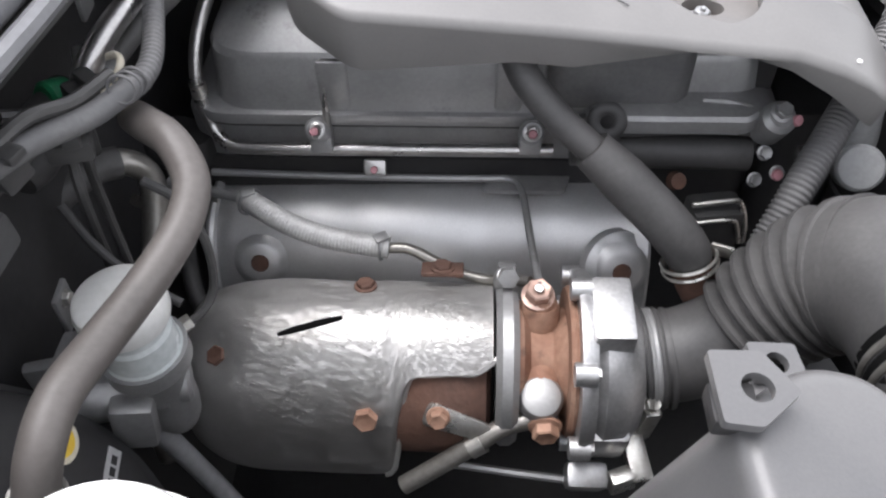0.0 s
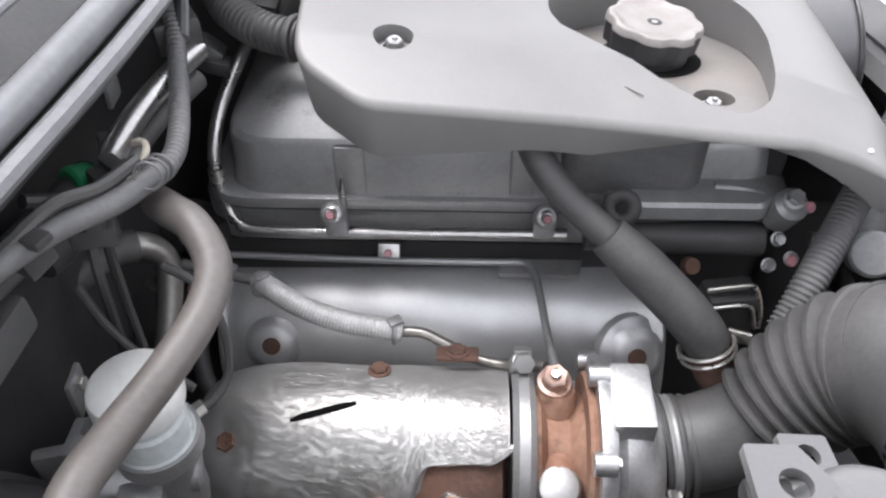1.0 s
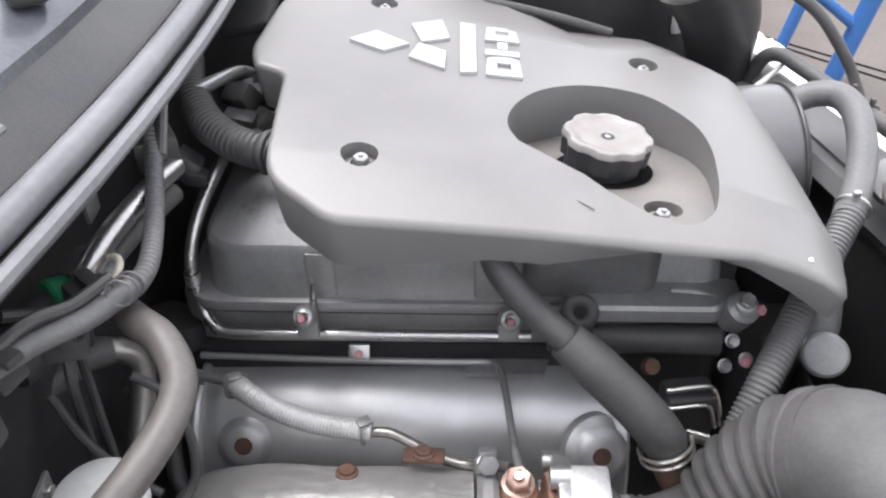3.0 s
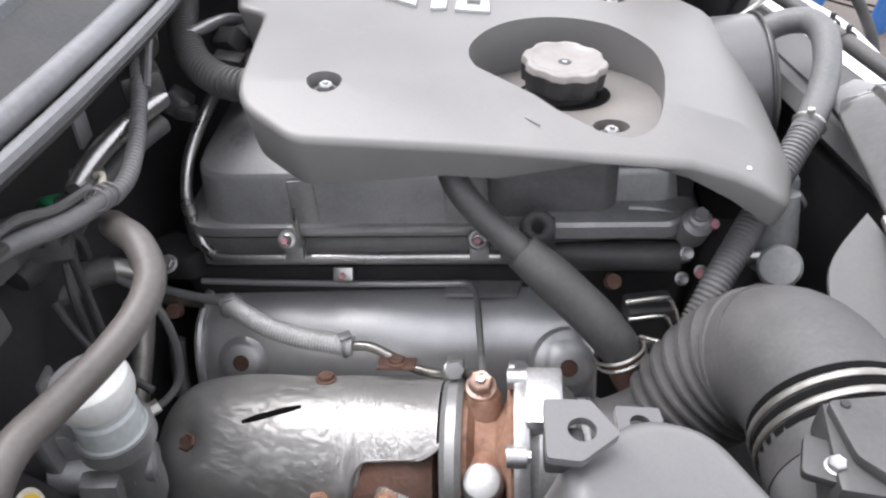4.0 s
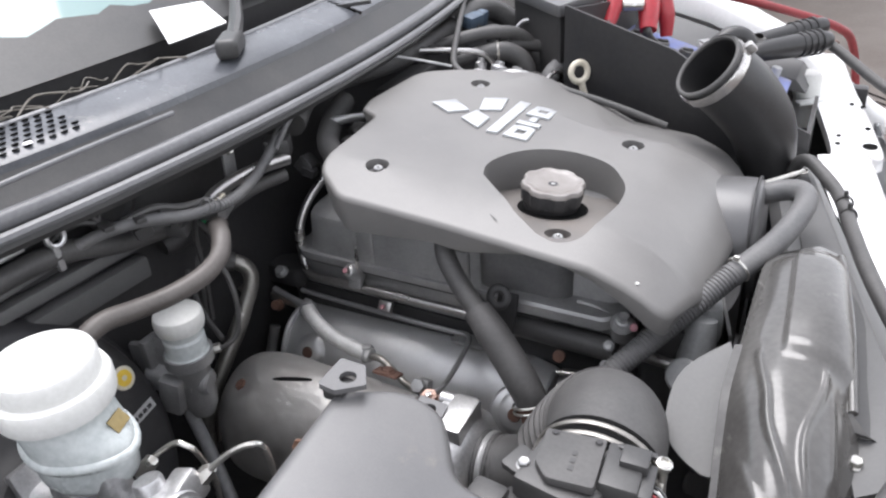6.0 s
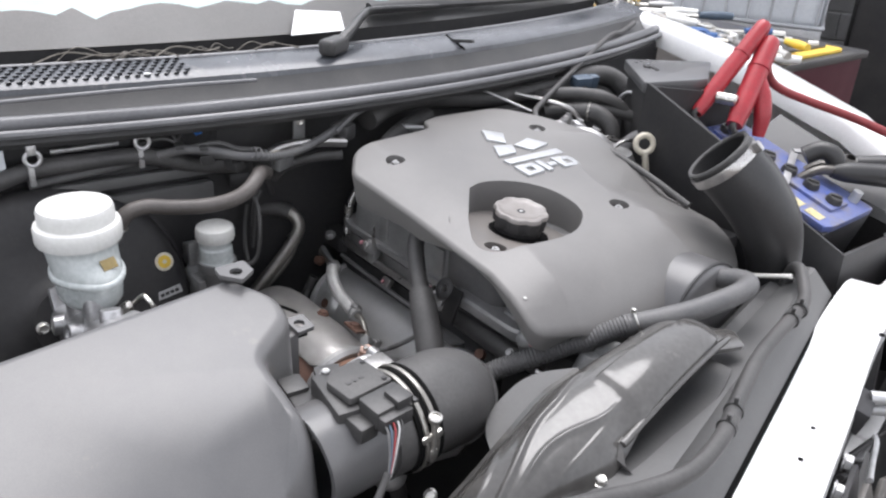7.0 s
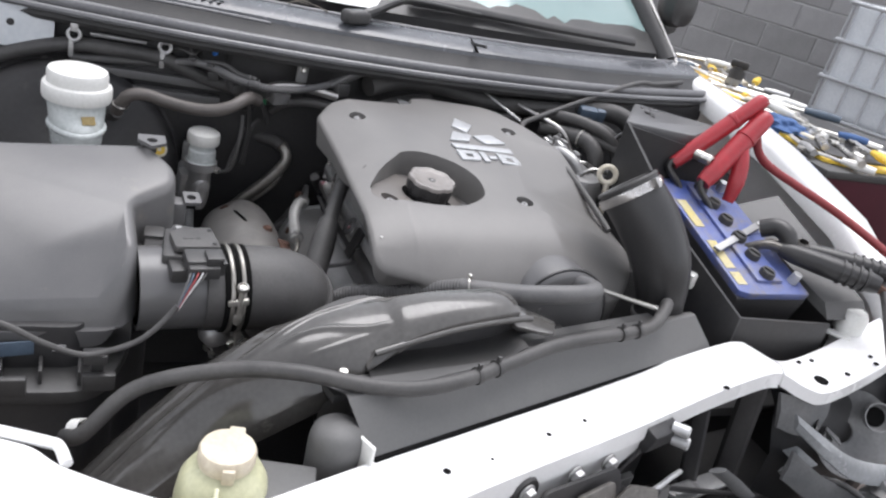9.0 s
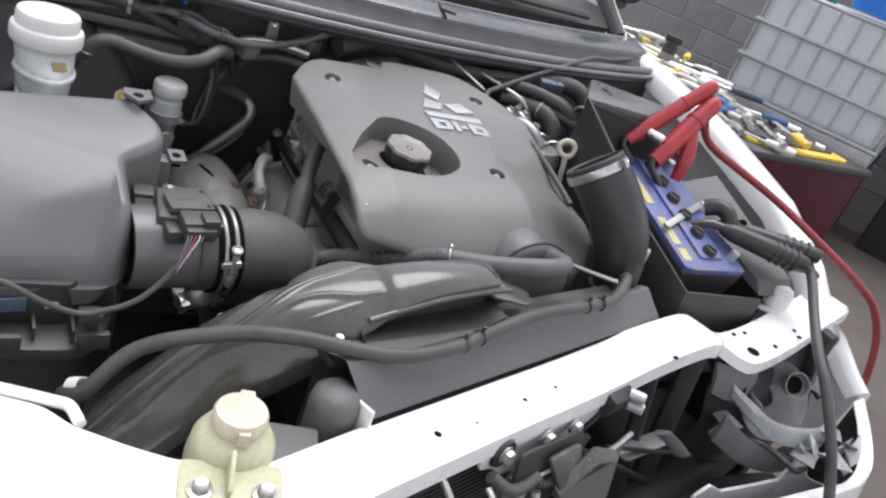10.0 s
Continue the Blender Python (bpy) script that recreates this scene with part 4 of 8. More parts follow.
for x, f in stations:
    row = []
    cut = min(max((x - 0.004) / 0.020, 0), 1)
    cut = cut * cut * (3 - 2 * cut)
    last = 180 - cut * (54 + 9 * max(x - 0.076, 0) / 0.014)
    cy, cz, ry, rz = -0.148, 0.735, 0.074, 0.088
    for k in range(cols + 1):
        a = radians(-28 + (last + 28) * k / cols)
        y, z = cy + ry * f * math.cos(a), cz + rz * f * math.sin(a)
        if f < 0.9:
            z -= 0.02 * (0.9 - f)
        crumple = 1 + 1.4 * max(min((x + 0.01) / 0.05, 1), 0) * (a > 1.2)
        dent = 0.0018 * noise.noise(Vector((x * 20, a * 1.6, 3.1))) + 0.0005 * (crumple - 1) * noise.noise(Vector((x * 34, a * 3, 8.0)))
        p = Vector((x, y + dent, z + dent))
        p -= Vector((-0.35, -0.30, 0.88)) * 0.0115 * math.exp(-((p - Vector((-0.129, -0.177, 0.806))).length / 0.018) ** 2)
        row.append(p)
    low = 0.05 * min(f, 0.93) ** 2 * (1 - cut)
    row.append(row[-1] + Vector((0.001, -0.003, -low * 0.55 - 0.0015)))
    row.append(row[-1] + Vector((0.002, 0.004, -low * 0.45 - 0.001)))
    if x >= 0.0:
        cut_edge.append(row[-1])
    grid.append(row)
verts = [[bm.verts.new(p) for p in row] for row in grid]
for i in range(len(grid) - 1):
    for k in range(cols + 2):
        bm.faces.new((verts[i][k], verts[i + 1][k], verts[i + 1][k + 1], verts[i][k + 1]))
bmesh.ops.solidify(bm, geom=bm.faces[:], thickness=0.0025)
part("rolled_edge", tube(cut_edge, 0.0024, 8, 2), M_SHIELD, turbo_shield)
shield_mesh = part("dome", bm, M_SHIELD, turbo_shield, sharp=60)
sub = shield_mesh.modifiers.new("soften", "SUBSURF")
sub.levels = sub.render_levels = 2
slit_line = []
for k in range(9):
    x, y = -0.077 + 0.049 * k / 8, -0.1690 + 0.0150 * k / 8
    slit_line.append((x, y, 0.735 + 0.088 * math.sqrt(1 - ((y + 0.148) / 0.074) ** 2) + 0.0012))
part("slit", tube([(x, y, z - 0.0013) for x, y, z in slit_line], 0.0030, 8, 1, flat=0.8, smooth=False, taper=[0.5, 1, 1, 1, 1, 0.6]), M_HOLE, turbo_shield, "dark slot cut in the shield")
hexbolt(turbo_shield, (-0.008, -0.210, 0.772), (0, -0.9, 0.45), 0.020, M_RUST, label="rusty flanged bolt")
hexbolt(turbo_shield, (-0.1270, -0.1752, 0.7965), (-0.30, -0.38, 0.86), 0.017, M_RUSTDARK, label="rusty bolt in a dimple", tall=0.3)
hexbolt(turbo_shield, (-0.014, -0.118, 0.8165), (0, 0.25, 1), 0.015, M_RUSTDARK, tall=0.3)
part("bolt_pad", box((0.035, 0.02, 0.004), (0.048, -0.100, 0.818), 0.002, (-20, 0, 0)), M_RUSTDARK, turbo_shield)
hexbolt(turbo_shield, (0.048, -0.100, 0.820), (0, 0.3, 1), 0.016, M_RUSTDARK, label="rusty flanged bolt", tall=0.25)

turbo = thing("turbocharger", "rusty cast turbocharger with aluminium compressor housing", "turbocharger")
AX = (1, 0, 0)
part("turbine_housing", lathe([(0, -0.13), (0.055, -0.13), (0.068, -0.10), (0.070, -0.02), (0.062, 0.0), (0.05, 0.004), (0, 0.004)], 28, frame_to((0.085, -0.148, 0.742), AX)), M_RUSTDARK, turbo)
part("clamp_ring", lathe([(0.052, -0.008), (0.064, -0.009), (0.068, -0.004), (0.068, 0.004), (0.064, 0.009), (0.052, 0.008)], 36, frame_to((0.101, -0.150, 0.758), AX)), M_CAST, turbo, "tarnished steel band clamp")
part("clamp_bolt", merged(moved(lathe([(0, -0.012), (0.0055, -0.012), (0.0055, 0.012), (0, 0.012)], 8), frame_to((0.101, -0.106, 0.822), (0.1, -0.75, 0.5))), moved(lathe([(0, 0), (0.0085, 0), (0.0085, 0.008), (0, 0.009)], 6), frame_to((0.101, -0.112, 0.826), (0.1, -0.75, 0.5))), box((0.016, 0.014, 0.014), (0.101, -0.100, 0.818), 0.004, (-30, 0, 0))), M_CAST, turbo)
part("bearing_housing", lathe([(0, 0), (0.052, 0), (0.050, 0.006), (0.037, 0.012), (0.035, 0.030), (0.046, 0.040), (0.052, 0.046), (0, 0.046)], 30, frame_to((0.108, -0.152, 0.764), AX)), M_RUST, turbo, "rust-brown bearing housing")
part("oil_boss", lathe([(0, 0), (0.016, 0), (0.016, 0.030), (0.014, 0.034), (0, 0.034)], 20, frame_to((0.127, -0.138, 0.782), (0, 0.25, 1))), M_RUST, turbo)
part("water_boss", lathe([(0, 0), (0.017, 0), (0.016, 0.024), (0, 0.025)], 20, frame_to((0.127, -0.165, 0.775), (0, -0.85, 0.1))), M_RUST, turbo)
part("back_plate", lathe([(0, 0), (0.060, 0), (0.062, 0.003), (0.060, 0.008), (0, 0.008)], 40, frame_to((0.148, -0.156, 0.772), AX)), M_RUST, turbo)
part("compressor_flange", lathe([(0, 0), (0.076, 0), (0.077, 0.005), (0.074, 0.012), (0.060, 0.014), (0, 0.014)], 40, frame_to((0.154, -0.157, 0.772), AX)), M_ALU, turbo)
part("compressor_housing", lathe([(0.060, 0), (0.068, 0.010), (0.066, 0.026), (0.052, 0.040), (0.040, 0.044), (0.040, 0.05), (0, 0.05)], 36, frame_to((0.164, -0.158, 0.770), AX)), M_ALU, turbo, "cast aluminium compressor housing")
part("outlet_block", box((0.031, 0.056, 0.05), (0.178, -0.157, 0.825), 0.004, (3, 0, 0)), M_ALU, turbo, "flat machined aluminium block")
part("lower_block", box((0.038, 0.036, 0.050), (0.177, -0.205, 0.750), 0.006, (12, 0, 0)), M_ALU, turbo)
part("lug", box((0.034, 0.022, 0.03), (0.168, -0.226, 0.708), 0.006, (20, 0, 0)), M_ALU, turbo)
part("volute_boss", lathe([(0, -0.018), (0.024, -0.018), (0.024, 0.018), (0.020, 0.022), (0, 0.022)], 24, frame_to((0.182, -0.190, 0.775), AX)), M_ALU, turbo)
for a in (20, 75, 130, 185, 240, 300, 345):
    y, z = -0.157 + 0.074 * math.cos(radians(a)), 0.772 + 0.074 * math.sin(radians(a))
    hexbolt(turbo, (0.163, y, z), AX, 0.011, M_CAST, tall=0.35)
    part("ear", lathe([(0, -0.006), (0.009, -0.006), (0.009, 0.010), (0, 0.010)], 14, frame_to((0.154, y, z), AX)), M_ALU, turbo)
part("link_rod", tube([(0.06, -0.215, 0.70), (0.13, -0.222, 0.697), (0.20, -0.228, 0.694)], 0.0036, 8, 3), M_CAST, turbo, "thin actuator rod")
part("actuator_bracket", merged(box((0.014, 0.022, 0.055), (0.214, -0.190, 0.745), 0.003, (8, 0, 8)), box((0.018, 0.045, 0.012), (0.208, -0.212, 0.722), 0.003, (18, 0, 12)), box((0.022, 0.014, 0.022), (0.196, -0.230, 0.712), 0.003, (0, 0, 20))), M_ZINC, turbo, "pale plated actuator bracket")
hexbolt(turbo, (0.212, -0.198, 0.778), (0.3, -0.4, 0.85), 0.013, M_ZINC)

feed = thing("turbo_oil_feed_pipe", "thin steel oil feed pipe bent down to a banjo bolt", "pipe")
part("tube", tube([(-0.17, 0.012, 0.818), (-0.10, 0.012, 0.816), (0.0, 0.010, 0.816), (0.08, 0.008, 0.818), (0.104, 0.006, 0.820), (0.114, -0.006, 0.822), (0.118, -0.03, 0.82), (0.122, -0.07, 0.818), (0.125, -0.105, 0.822), (0.126, -0.126, 0.832)], 0.0034, 10, 6), M_CAST, feed)
part("clip", box((0.020, 0.010, 0.014), (-0.016, 0.002, 0.836), 0.002, (-35, 0, 0)), M_STEEL, feed)
part("paint_mark", lathe([(0, 0), (0.0035, 0), (0.003, 0.001), (0, 0.001)], 10, frame_to((-0.016, -0.006, 0.840), (0, -0.7, 0.7))), M_PINK, feed, "pink paint dab on the clip")
part("banjo", lathe([(0, -0.012), (0.011, -0.012), (0.013, -0.008), (0.013, 0.0), (0.010, 0.004), (0, 0.004)], 20, frame_to((0.127, -0.1295, 0.818), (0, 0.2, 1))), M_RUST, feed)
hexbolt(feed, (0.125, -0.1285, 0.821), (0, -0.15, 1), 0.0215, M_BANJO, tall=0.55, label="rust-pink banjo bolt on the oil feed")
# Steel disc puts a highlight on the banjo bolt's face
part("bolt_highlight", lathe([(0, 0), (0.0042, 0), (0.0036, 0.0012), (0, 0.0014)], 14, frame_to((0.125, -0.1312, 0.8355), (0, -0.15, 1))), M_STEEL, feed, "bright steel disc for the highlight on the bolt face")

coolant = thing("turbo_coolant_pipe", "grey coolant pipe with banjo bolt and bracket", "pipe")
part("tube", tube([(0.127, -0.205, 0.766), (0.10, -0.212, 0.762), (0.075, -0.222, 0.748), (0.045, -0.232, 0.728), (0.02, -0.24, 0.712)], 0.008, 12, 5), M_PIPE, coolant)
part("banjo", lathe([(0, -0.020), (0.0165, -0.020), (0.0178, -0.014), (0.0178, 0.004), (0.0150, 0.009), (0.009, 0.011), (0, 0.011)], 28, frame_to((0.127, -0.197, 0.780), (0, -0.35, 1))), M_CAST, coolant, "dull steel banjo union")
hexbolt(coolant, (0.131, -0.2135, 0.768), (0, -0.95, 0.05), 0.021, M_RUST, tall=0.5, label="orange rusty banjo bolt")
part("bracket", moved(prism([(-0.011, -0.011), (0.040, -0.008), (0.046, 0.0), (0.040, 0.008), (-0.011, 0.011)], 0, 0.003, 0.007, 0.0008), frame_to((0.048, -0.2095, 0.7722), (0, -0.85, 0.5)) @ Matrix.Rotation(radians(-20), 4, "Z")), M_ZINC, coolant, "pale zinc bracket arm")
hexbolt(coolant, (0.048, -0.2120, 0.7745), (0, -0.85, 0.5), 0.015, M_RUST, label="rusty bracket bolt")
part("pipe_strap", lathe([(0.0085, -0.006), (0.0095, -0.006), (0.0095, 0.006), (0.0085, 0.006)], 16, frame_to((0.078, -0.221, 0.749), (0.8, 0.25, 0.45))), M_ZINC, coolant)

sleeve_pipe = thing("braided_hose_pipe", "steel pipe with a pale braided heat sleeve and spring clips", "hose")
part("tube", tube([(-0.205, -0.006, 0.822), (-0.17, -0.014, 0.820), (-0.13, -0.026, 0.822)], 0.005, 10, 4), M_CAST, sleeve_pipe)
part("sleeve", tube([(-0.130, -0.026, 0.822), (-0.112, -0.042, 0.826), (-0.085, -0.055, 0.820), (-0.055, -0.061, 0.812), (-0.025, -0.064, 0.808), (0.000, -0.066, 0.805)], 0.0100, 14, 6, ridge=0.0004, pitch=0.0030), M_SLEEVE, sleeve_pipe, "pale ribbed heat sleeve")
part("lower_tube", tube([(0.000, -0.066, 0.805), (0.018, -0.068, 0.806), (0.040, -0.076, 0.800), (0.062, -0.085, 0.795), (0.085, -0.092, 0.796), (0.105, -0.100, 0.806), (0.120, -0.108, 0.814)], 0.0048, 12, 6), M_PIPE, sleeve_pipe)
part("union", lathe([(0, -0.010), (0.0072, -0.010), (0.0072, 0.005), (0.005, 0.008), (0, 0.008)], 12, frame_to((0.097, -0.110, 0.820), (0, -0.3, 1))), M_CAST, sleeve_pipe)
for p, w in (((-0.125, -0.031, 0.823), (0.7, -0.6, 0.1)), ((-0.006, -0.0655, 0.806), (0.9, -0.1, 0))):
    part("spring_clip", merged(moved(torus(0.0118, 0.0014, 20, 6), frame_to(p, w)), box((0.012, 0.010, 0.003), (p[0], p[1], p[2] + 0.012), 0.001, (0, 0, 30))), M_CAST, sleeve_pipe, "dark spring clip")
part("end_bracket", box((0.05, 0.004, 0.012), (-0.185, -0.012, 0.812), 0.001, (0, 0, -6)), M_ZINC, sleeve_pipe)

# ---- hoses and pipes on the head ----
rail = thing("vacuum_pipe", "bright steel pipe clamped along the valve cover", "pipe")
part("tube", tube([(-0.128, 0.115, 1.0), (-0.140, 0.085, 0.985), (-0.156, 0.050, 0.955), (-0.163, 0.030, 0.925), (-0.163, 0.020, 0.895), (-0.158, 0.016, 0.870), (-0.143, 0.006, 0.857), (-0.11, 0.004, 0.855), (-0.06, 0.003, 0.856), (0.04, 0.002, 0.858), (0.14, 0.001, 0.860)], 0.0058, 12, 7), M_STEEL, rail)
part("end_cap", lathe([(0.0064, -0.006), (0.007, -0.006), (0.007, 0.006), (0.0064, 0.006)], 14, frame_to((-0.163, 0.022, 0.905), (0, 0.1, 1))), M_ZINC, rail)
for x in (-0.060, 0.120):
    part("clip", merged(box((0.020, 0.014, 0.022), (x, 0.004, 0.866), 0.004, (-20, 0, 0))), M_CAST, rail)

breather = thing("breather_hose", "thick black breather hose with a heat sleeve", "hose")
part("pipe", tube([(0.085, 0.02, 1.0), (0.096, -0.015, 0.988), (0.108, -0.038, 0.968), (0.130, -0.052, 0.945), (0.155, -0.064, 0.926), (0.185, -0.078, 0.903)], 0.0120, 16, 6), M_RUBBER, breather)
part("sleeve", tube([(0.160, -0.066, 0.922), (0.185, -0.078, 0.903), (0.212, -0.090, 0.880), (0.228, -0.098, 0.865), (0.240, -0.103, 0.850), (0.243, -0.104, 0.843)], 0.0190, 18, 5, taper=[0.86, 1.0, 1.0, 1.0, 0.97, 0.92]), M_RUBBER, breather)
part("spring_clamp", merged(moved(torus(0.0215, 0.0016, 26, 6), frame_to((0.243, -0.104, 0.842), (0.35, -0.3, -0.9))), moved(torus(0.0215, 0.0016, 26, 6), frame_to((0.245, -0.106, 0.836), (0.35, -0.3, -0.9))), box((0.018, 0.003, 0.012), (0.268, -0.10, 0.848), 0.001, (0, 0, -20))), M_ZINC, breather, "zinc spring clamp")
part("stub", tube([(0.243, -0.104, 0.842), (0.256, -0.112, 0.815), (0.275, -0.118, 0.80), (0.30, -0.12, 0.795)], 0.017, 14, 5), M_RUSTDARK, breather, "brown stained pipe stub")

water = thing("ribbed_water_hose", "grey hose in a ribbed conduit with a clip", "hose")
part("conduit", tube([(0.300, -0.098, 0.855), (0.320, -0.073, 0.885), (0.345, -0.038, 0.905), (0.372, 0.0, 0.925), (0.398, 0.036, 0.945), (0.414, 0.058, 0.958)], 0.0124, 16, 10, ridge=0.0014, pitch=0.0044), M_LOOM, water, "grey ribbed plastic conduit")
part("hose", tube([(0.410, 0.052, 0.955), (0.428, 0.085, 0.961), (0.448, 0.130, 0.969), (0.461, 0.175, 0.977), (0.465, 0.210, 0.981), (0.458, 0.236, 0.981), (0.438, 0.246, 0.976), (0.412, 0.240, 0.968)], 0.0135, 16, 7), M_LOOM, water)
part("clip", merged(moved(torus(0.0146, 0.0013, 24, 6), frame_to((0.418, 0.064, 0.9605), (0.55, 0.8, 0.35))), box((0.007, 0.005, 0.007), (0.415, 0.060, 0.976), 0.002)), M_ZINC, water, "wire clip")

# ---- intake: air box, airflow sensor, elbow, snorkel ----
airbox = thing("air_filter_box", "grey plastic air filter box with sloping lid", "air filter box")
low = rounded([(0.205, -0.66), (0.455, -0.70), (0.470, -0.40), (0.375, -0.365), (0.285, -0.362), (0.245, -0.310), (0.190, -0.340)], [0.02, 0.04, 0.04, 0.03, 0.02, 0.03, 0.03], 5)


def lid_top(x, y):
    return 1.040 - 0.27 * (x - 0.16) - 0.55 * max(x - 0.355, 0) - 5.0 * max(x - 0.385, 0) ** 2 * 8 - 0.03 * max(-0.45 - y, 0)


LID = [(0.203, -0.65), (0.405, -0.69), (0.424, -0.62), (0.420, -0.385), (0.385, -0.360), (0.296, -0.366), (0.258, -0.313), (0.222, -0.312), (0.178, -0.346)]
lid_out = rounded(LID, [0.03, 0.04, 0.03, 0.03, 0.02, 0.015, 0.018, 0.02, 0.012], 6)
bm = bmesh.new()
rings = []
e = 0.014
for k in range(6):
    a = k / 5 * math.pi / 2
    rings.append([bm.verts.new((p.x, p.y, lid_top(p.x, p.y) - e * (1 - math.cos(a)))) for p in inset(lid_out, e * (1 - math.sin(a)))])


def flare(p):
    """The back wall of the lid leans outwards towards its foot."""
    return 0.036 * min(max((0.25 - p.x) / 0.06, 0), 1)


rings.append([bm.verts.new((p.x - flare(p), p.y, 0.893)) for p in inset(lid_out, -0.004)])
rings.append([bm.verts.new((p.x, p.y, 0.893)) for p in inset(lid_out, 0.012)])
n = len(lid_out)
for a, b in zip(rings, rings[1:]):
    for i in range(n):
        bm.faces.new((a[i], a[(i + 1) % n], b[(i + 1) % n], b[i]))
fill(bm, [rings[0]])
for co in (0.355, 0.37, 0.385, 0.395, 0.405):
    bmesh.ops.bisect_plane(bm, geom=bm.verts[:] + bm.edges[:] + bm.faces[:], plane_co=(co, 0, 0), plane_no=(1, 0, 0), dist=0.0003)
part("lid", bm, M_AIRBOX, airbox, sharp=45)
# Shoulder, rim and body: recess shade added to their dirty black colour
part("shoulder", prism([(p.x - 0.012, p.y) for p in inset(low, 0.030)], 0.80, 0.900, 0, 0.004), M_DARKBAY, airbox, "dirty side of the box below its lid, blackened for shade")
part("rim", prism([(p.x, p.y) for p in inset(low, -0.004)], 0.826, 0.844, 0, 0.004), M_PLASTIC, airbox)
part("body", prism([(p.x, p.y) for p in inset(low, 0.012)], 0.58, 0.828, 0, 0.006), M_DARKBAY, airbox, "dirty black lower half of the box, deepened for shade")
for k in range(6):
    part("rib", box((0.030, 0.004, 0.020), (0.445 - 0.004 * k, -0.42 - 0.04 * k, 0.852), 0.001, (0, 0, 0)), M_PLASTIC, airbox)
part("tab", moved(holed_plate([(-0.017, -0.021), (-0.001, -0.022), (0.018, -0.005), (0.005, 0.014), (-0.018, 0.013)], (0.000, -0.004), 0.0070, 0.005), pose(0.189, -0.338, 1.0375, 0, 4, 0)), M_AIRBOX, airbox, "mounting tab with a round hole")
part("tab_foot", box((0.020, 0.020, 0.012), (0.181, -0.345, 1.0300), 0.003), M_DARKBAY, airbox)
part("tab", moved(holed_plate([(-0.014, -0.012), (0.014, -0.012), (0.013, 0.010), (-0.013, 0.010)], (0.0, -0.002), 0.0062, 0.005), pose(0.227, -0.287, 0.975, 0, 8, 4)), M_AIRBOX, airbox, "mounting tab with a round hole")
part("tab_well", box((0.018, 0.014, 0.004), (0.227, -0.290, 0.968), 0.001), M_HOLE, airbox)
part("tab_leg", box((0.026, 0.022, 0.10), (0.226, -0.306, 0.924), 0.004), M_AIRBOX, airbox)
part("sticker", box((0.002, 0.055, 0.018), (0.4315, -0.495, 0.874), 0.0005, (0, 0, 8)), M_STICKBLUE, airbox, "dull blue label on the box")
part("sticker", box((0.002, 0.014, 0.008), (0.4265, -0.442, 0.872), 0.0005, (0, 0, 8)), M_LABEL, airbox)
for k, y in enumerate((-0.60, -0.49, -0.40)):
    part("latch", box((0.010, 0.035, 0.022), (0.474 - 0.004 * k, y, 0.853), 0.003), M_PLASTIC, airbox)

maf = thing("airflow_sensor", "black airflow sensor on the intake tube with a wired plug", "sensor")
DUCT_WAY = Vector((-0.06, 1.0, 0.02)).normalized()
part("tube", lathe([(0.046, 0), (0.052, 0), (0.052, 0.09), (0.050, 0.115), (0.046, 0.115)], 32, frame_to((0.367, -0.362, 0.918), DUCT_WAY)), M_AIRBOX, maf)
part("mount", merged(box((0.066, 0.060, 0.045), (0.358, -0.304, 0.957), 0.005, (0, 4, -6)), box((0.060, 0.030, 0.03), (0.345, -0.340, 0.945), 0.004, (0, 4, -6))), M_PLASTIC, maf)
sensor_lid = part("plate", moved(prism([(-0.024, 0.026), (0.025, 0.027), (0.025, -0.027), (-0.012, -0.027), (-0.024, -0.012)], 0, 0.008, 0.004, 0.0015), pose(0.358, -0.299, 0.9795, -1, 1, 7)), M_RUBBER, maf, "raised grey-black sensor lid")
for y in (-0.012, -0.004, 0.004):
    part("moulded_mark", moved(box((0.004, 0.005, 0.0006), (0.004, y, 0.0082), 0), pose(0.358, -0.299, 0.9795, -1, 1, 7)), M_PLASTIC, sensor_lid)
for x, y in ((0.340, -0.279), (0.375, -0.276)):
    part("lid_screw", lathe([(0, 0), (0.003, 0), (0.0025, 0.001), (0, 0.001)], 12, pose(x, y, 0.9877)), M_DARKBAY, sensor_lid)
part("ear", moved(prism([(-0.020, -0.006), (0.022, -0.020), (0.012, 0.010), (-0.012, 0.020)], 0, 0.006, 0.004, 0.001), pose(0.328, -0.312, 0.972, 0, 2, 0)), M_PLASTIC, maf)
hexbolt(maf, (0.327, -0.314, 0.978), (0, 0, 1), 0.010, M_CAST)
plug = part("plug", box((0.030, 0.046, 0.022), (0.398, -0.290, 0.974), 0.003, (0, 4, 6)), M_PLASTIC, maf)
part("plug_hood", box((0.022, 0.020, 0.012), (0.405, -0.280, 0.984), 0.002, (0, 4, 6)), M_PLASTIC, plug)
part("plug_step", box((0.028, 0.022, 0.018), (0.398, -0.318, 0.962), 0.003, (0, 4, 6)), M_PLASTIC, plug)
part("wire_seal", box((0.012, 0.036, 0.016), (0.417, -0.292, 0.972), 0.002, (0, 4, 6)), M_PLASTIC, plug)
part("plug_latch", box((0.030, 0.005, 0.004), (0.404, -0.270, 0.984), 0.001, (0, 4, 6)), M_PLASTIC, plug)
for k in range(3):
    part("slat", box((0.024, 0.008, 0.010), (0.366 - 0.001 * k, -0.343 - 0.014 * k, 0.958 - 0.004 * k), 0.002, (0, 4, 6)), M_LOOM, maf)
part("rear_plug", box((0.03, 0.026, 0.03), (0.306, -0.340, 0.952), 0.005, (0, 0, -6)), M_PLASTIC, maf)
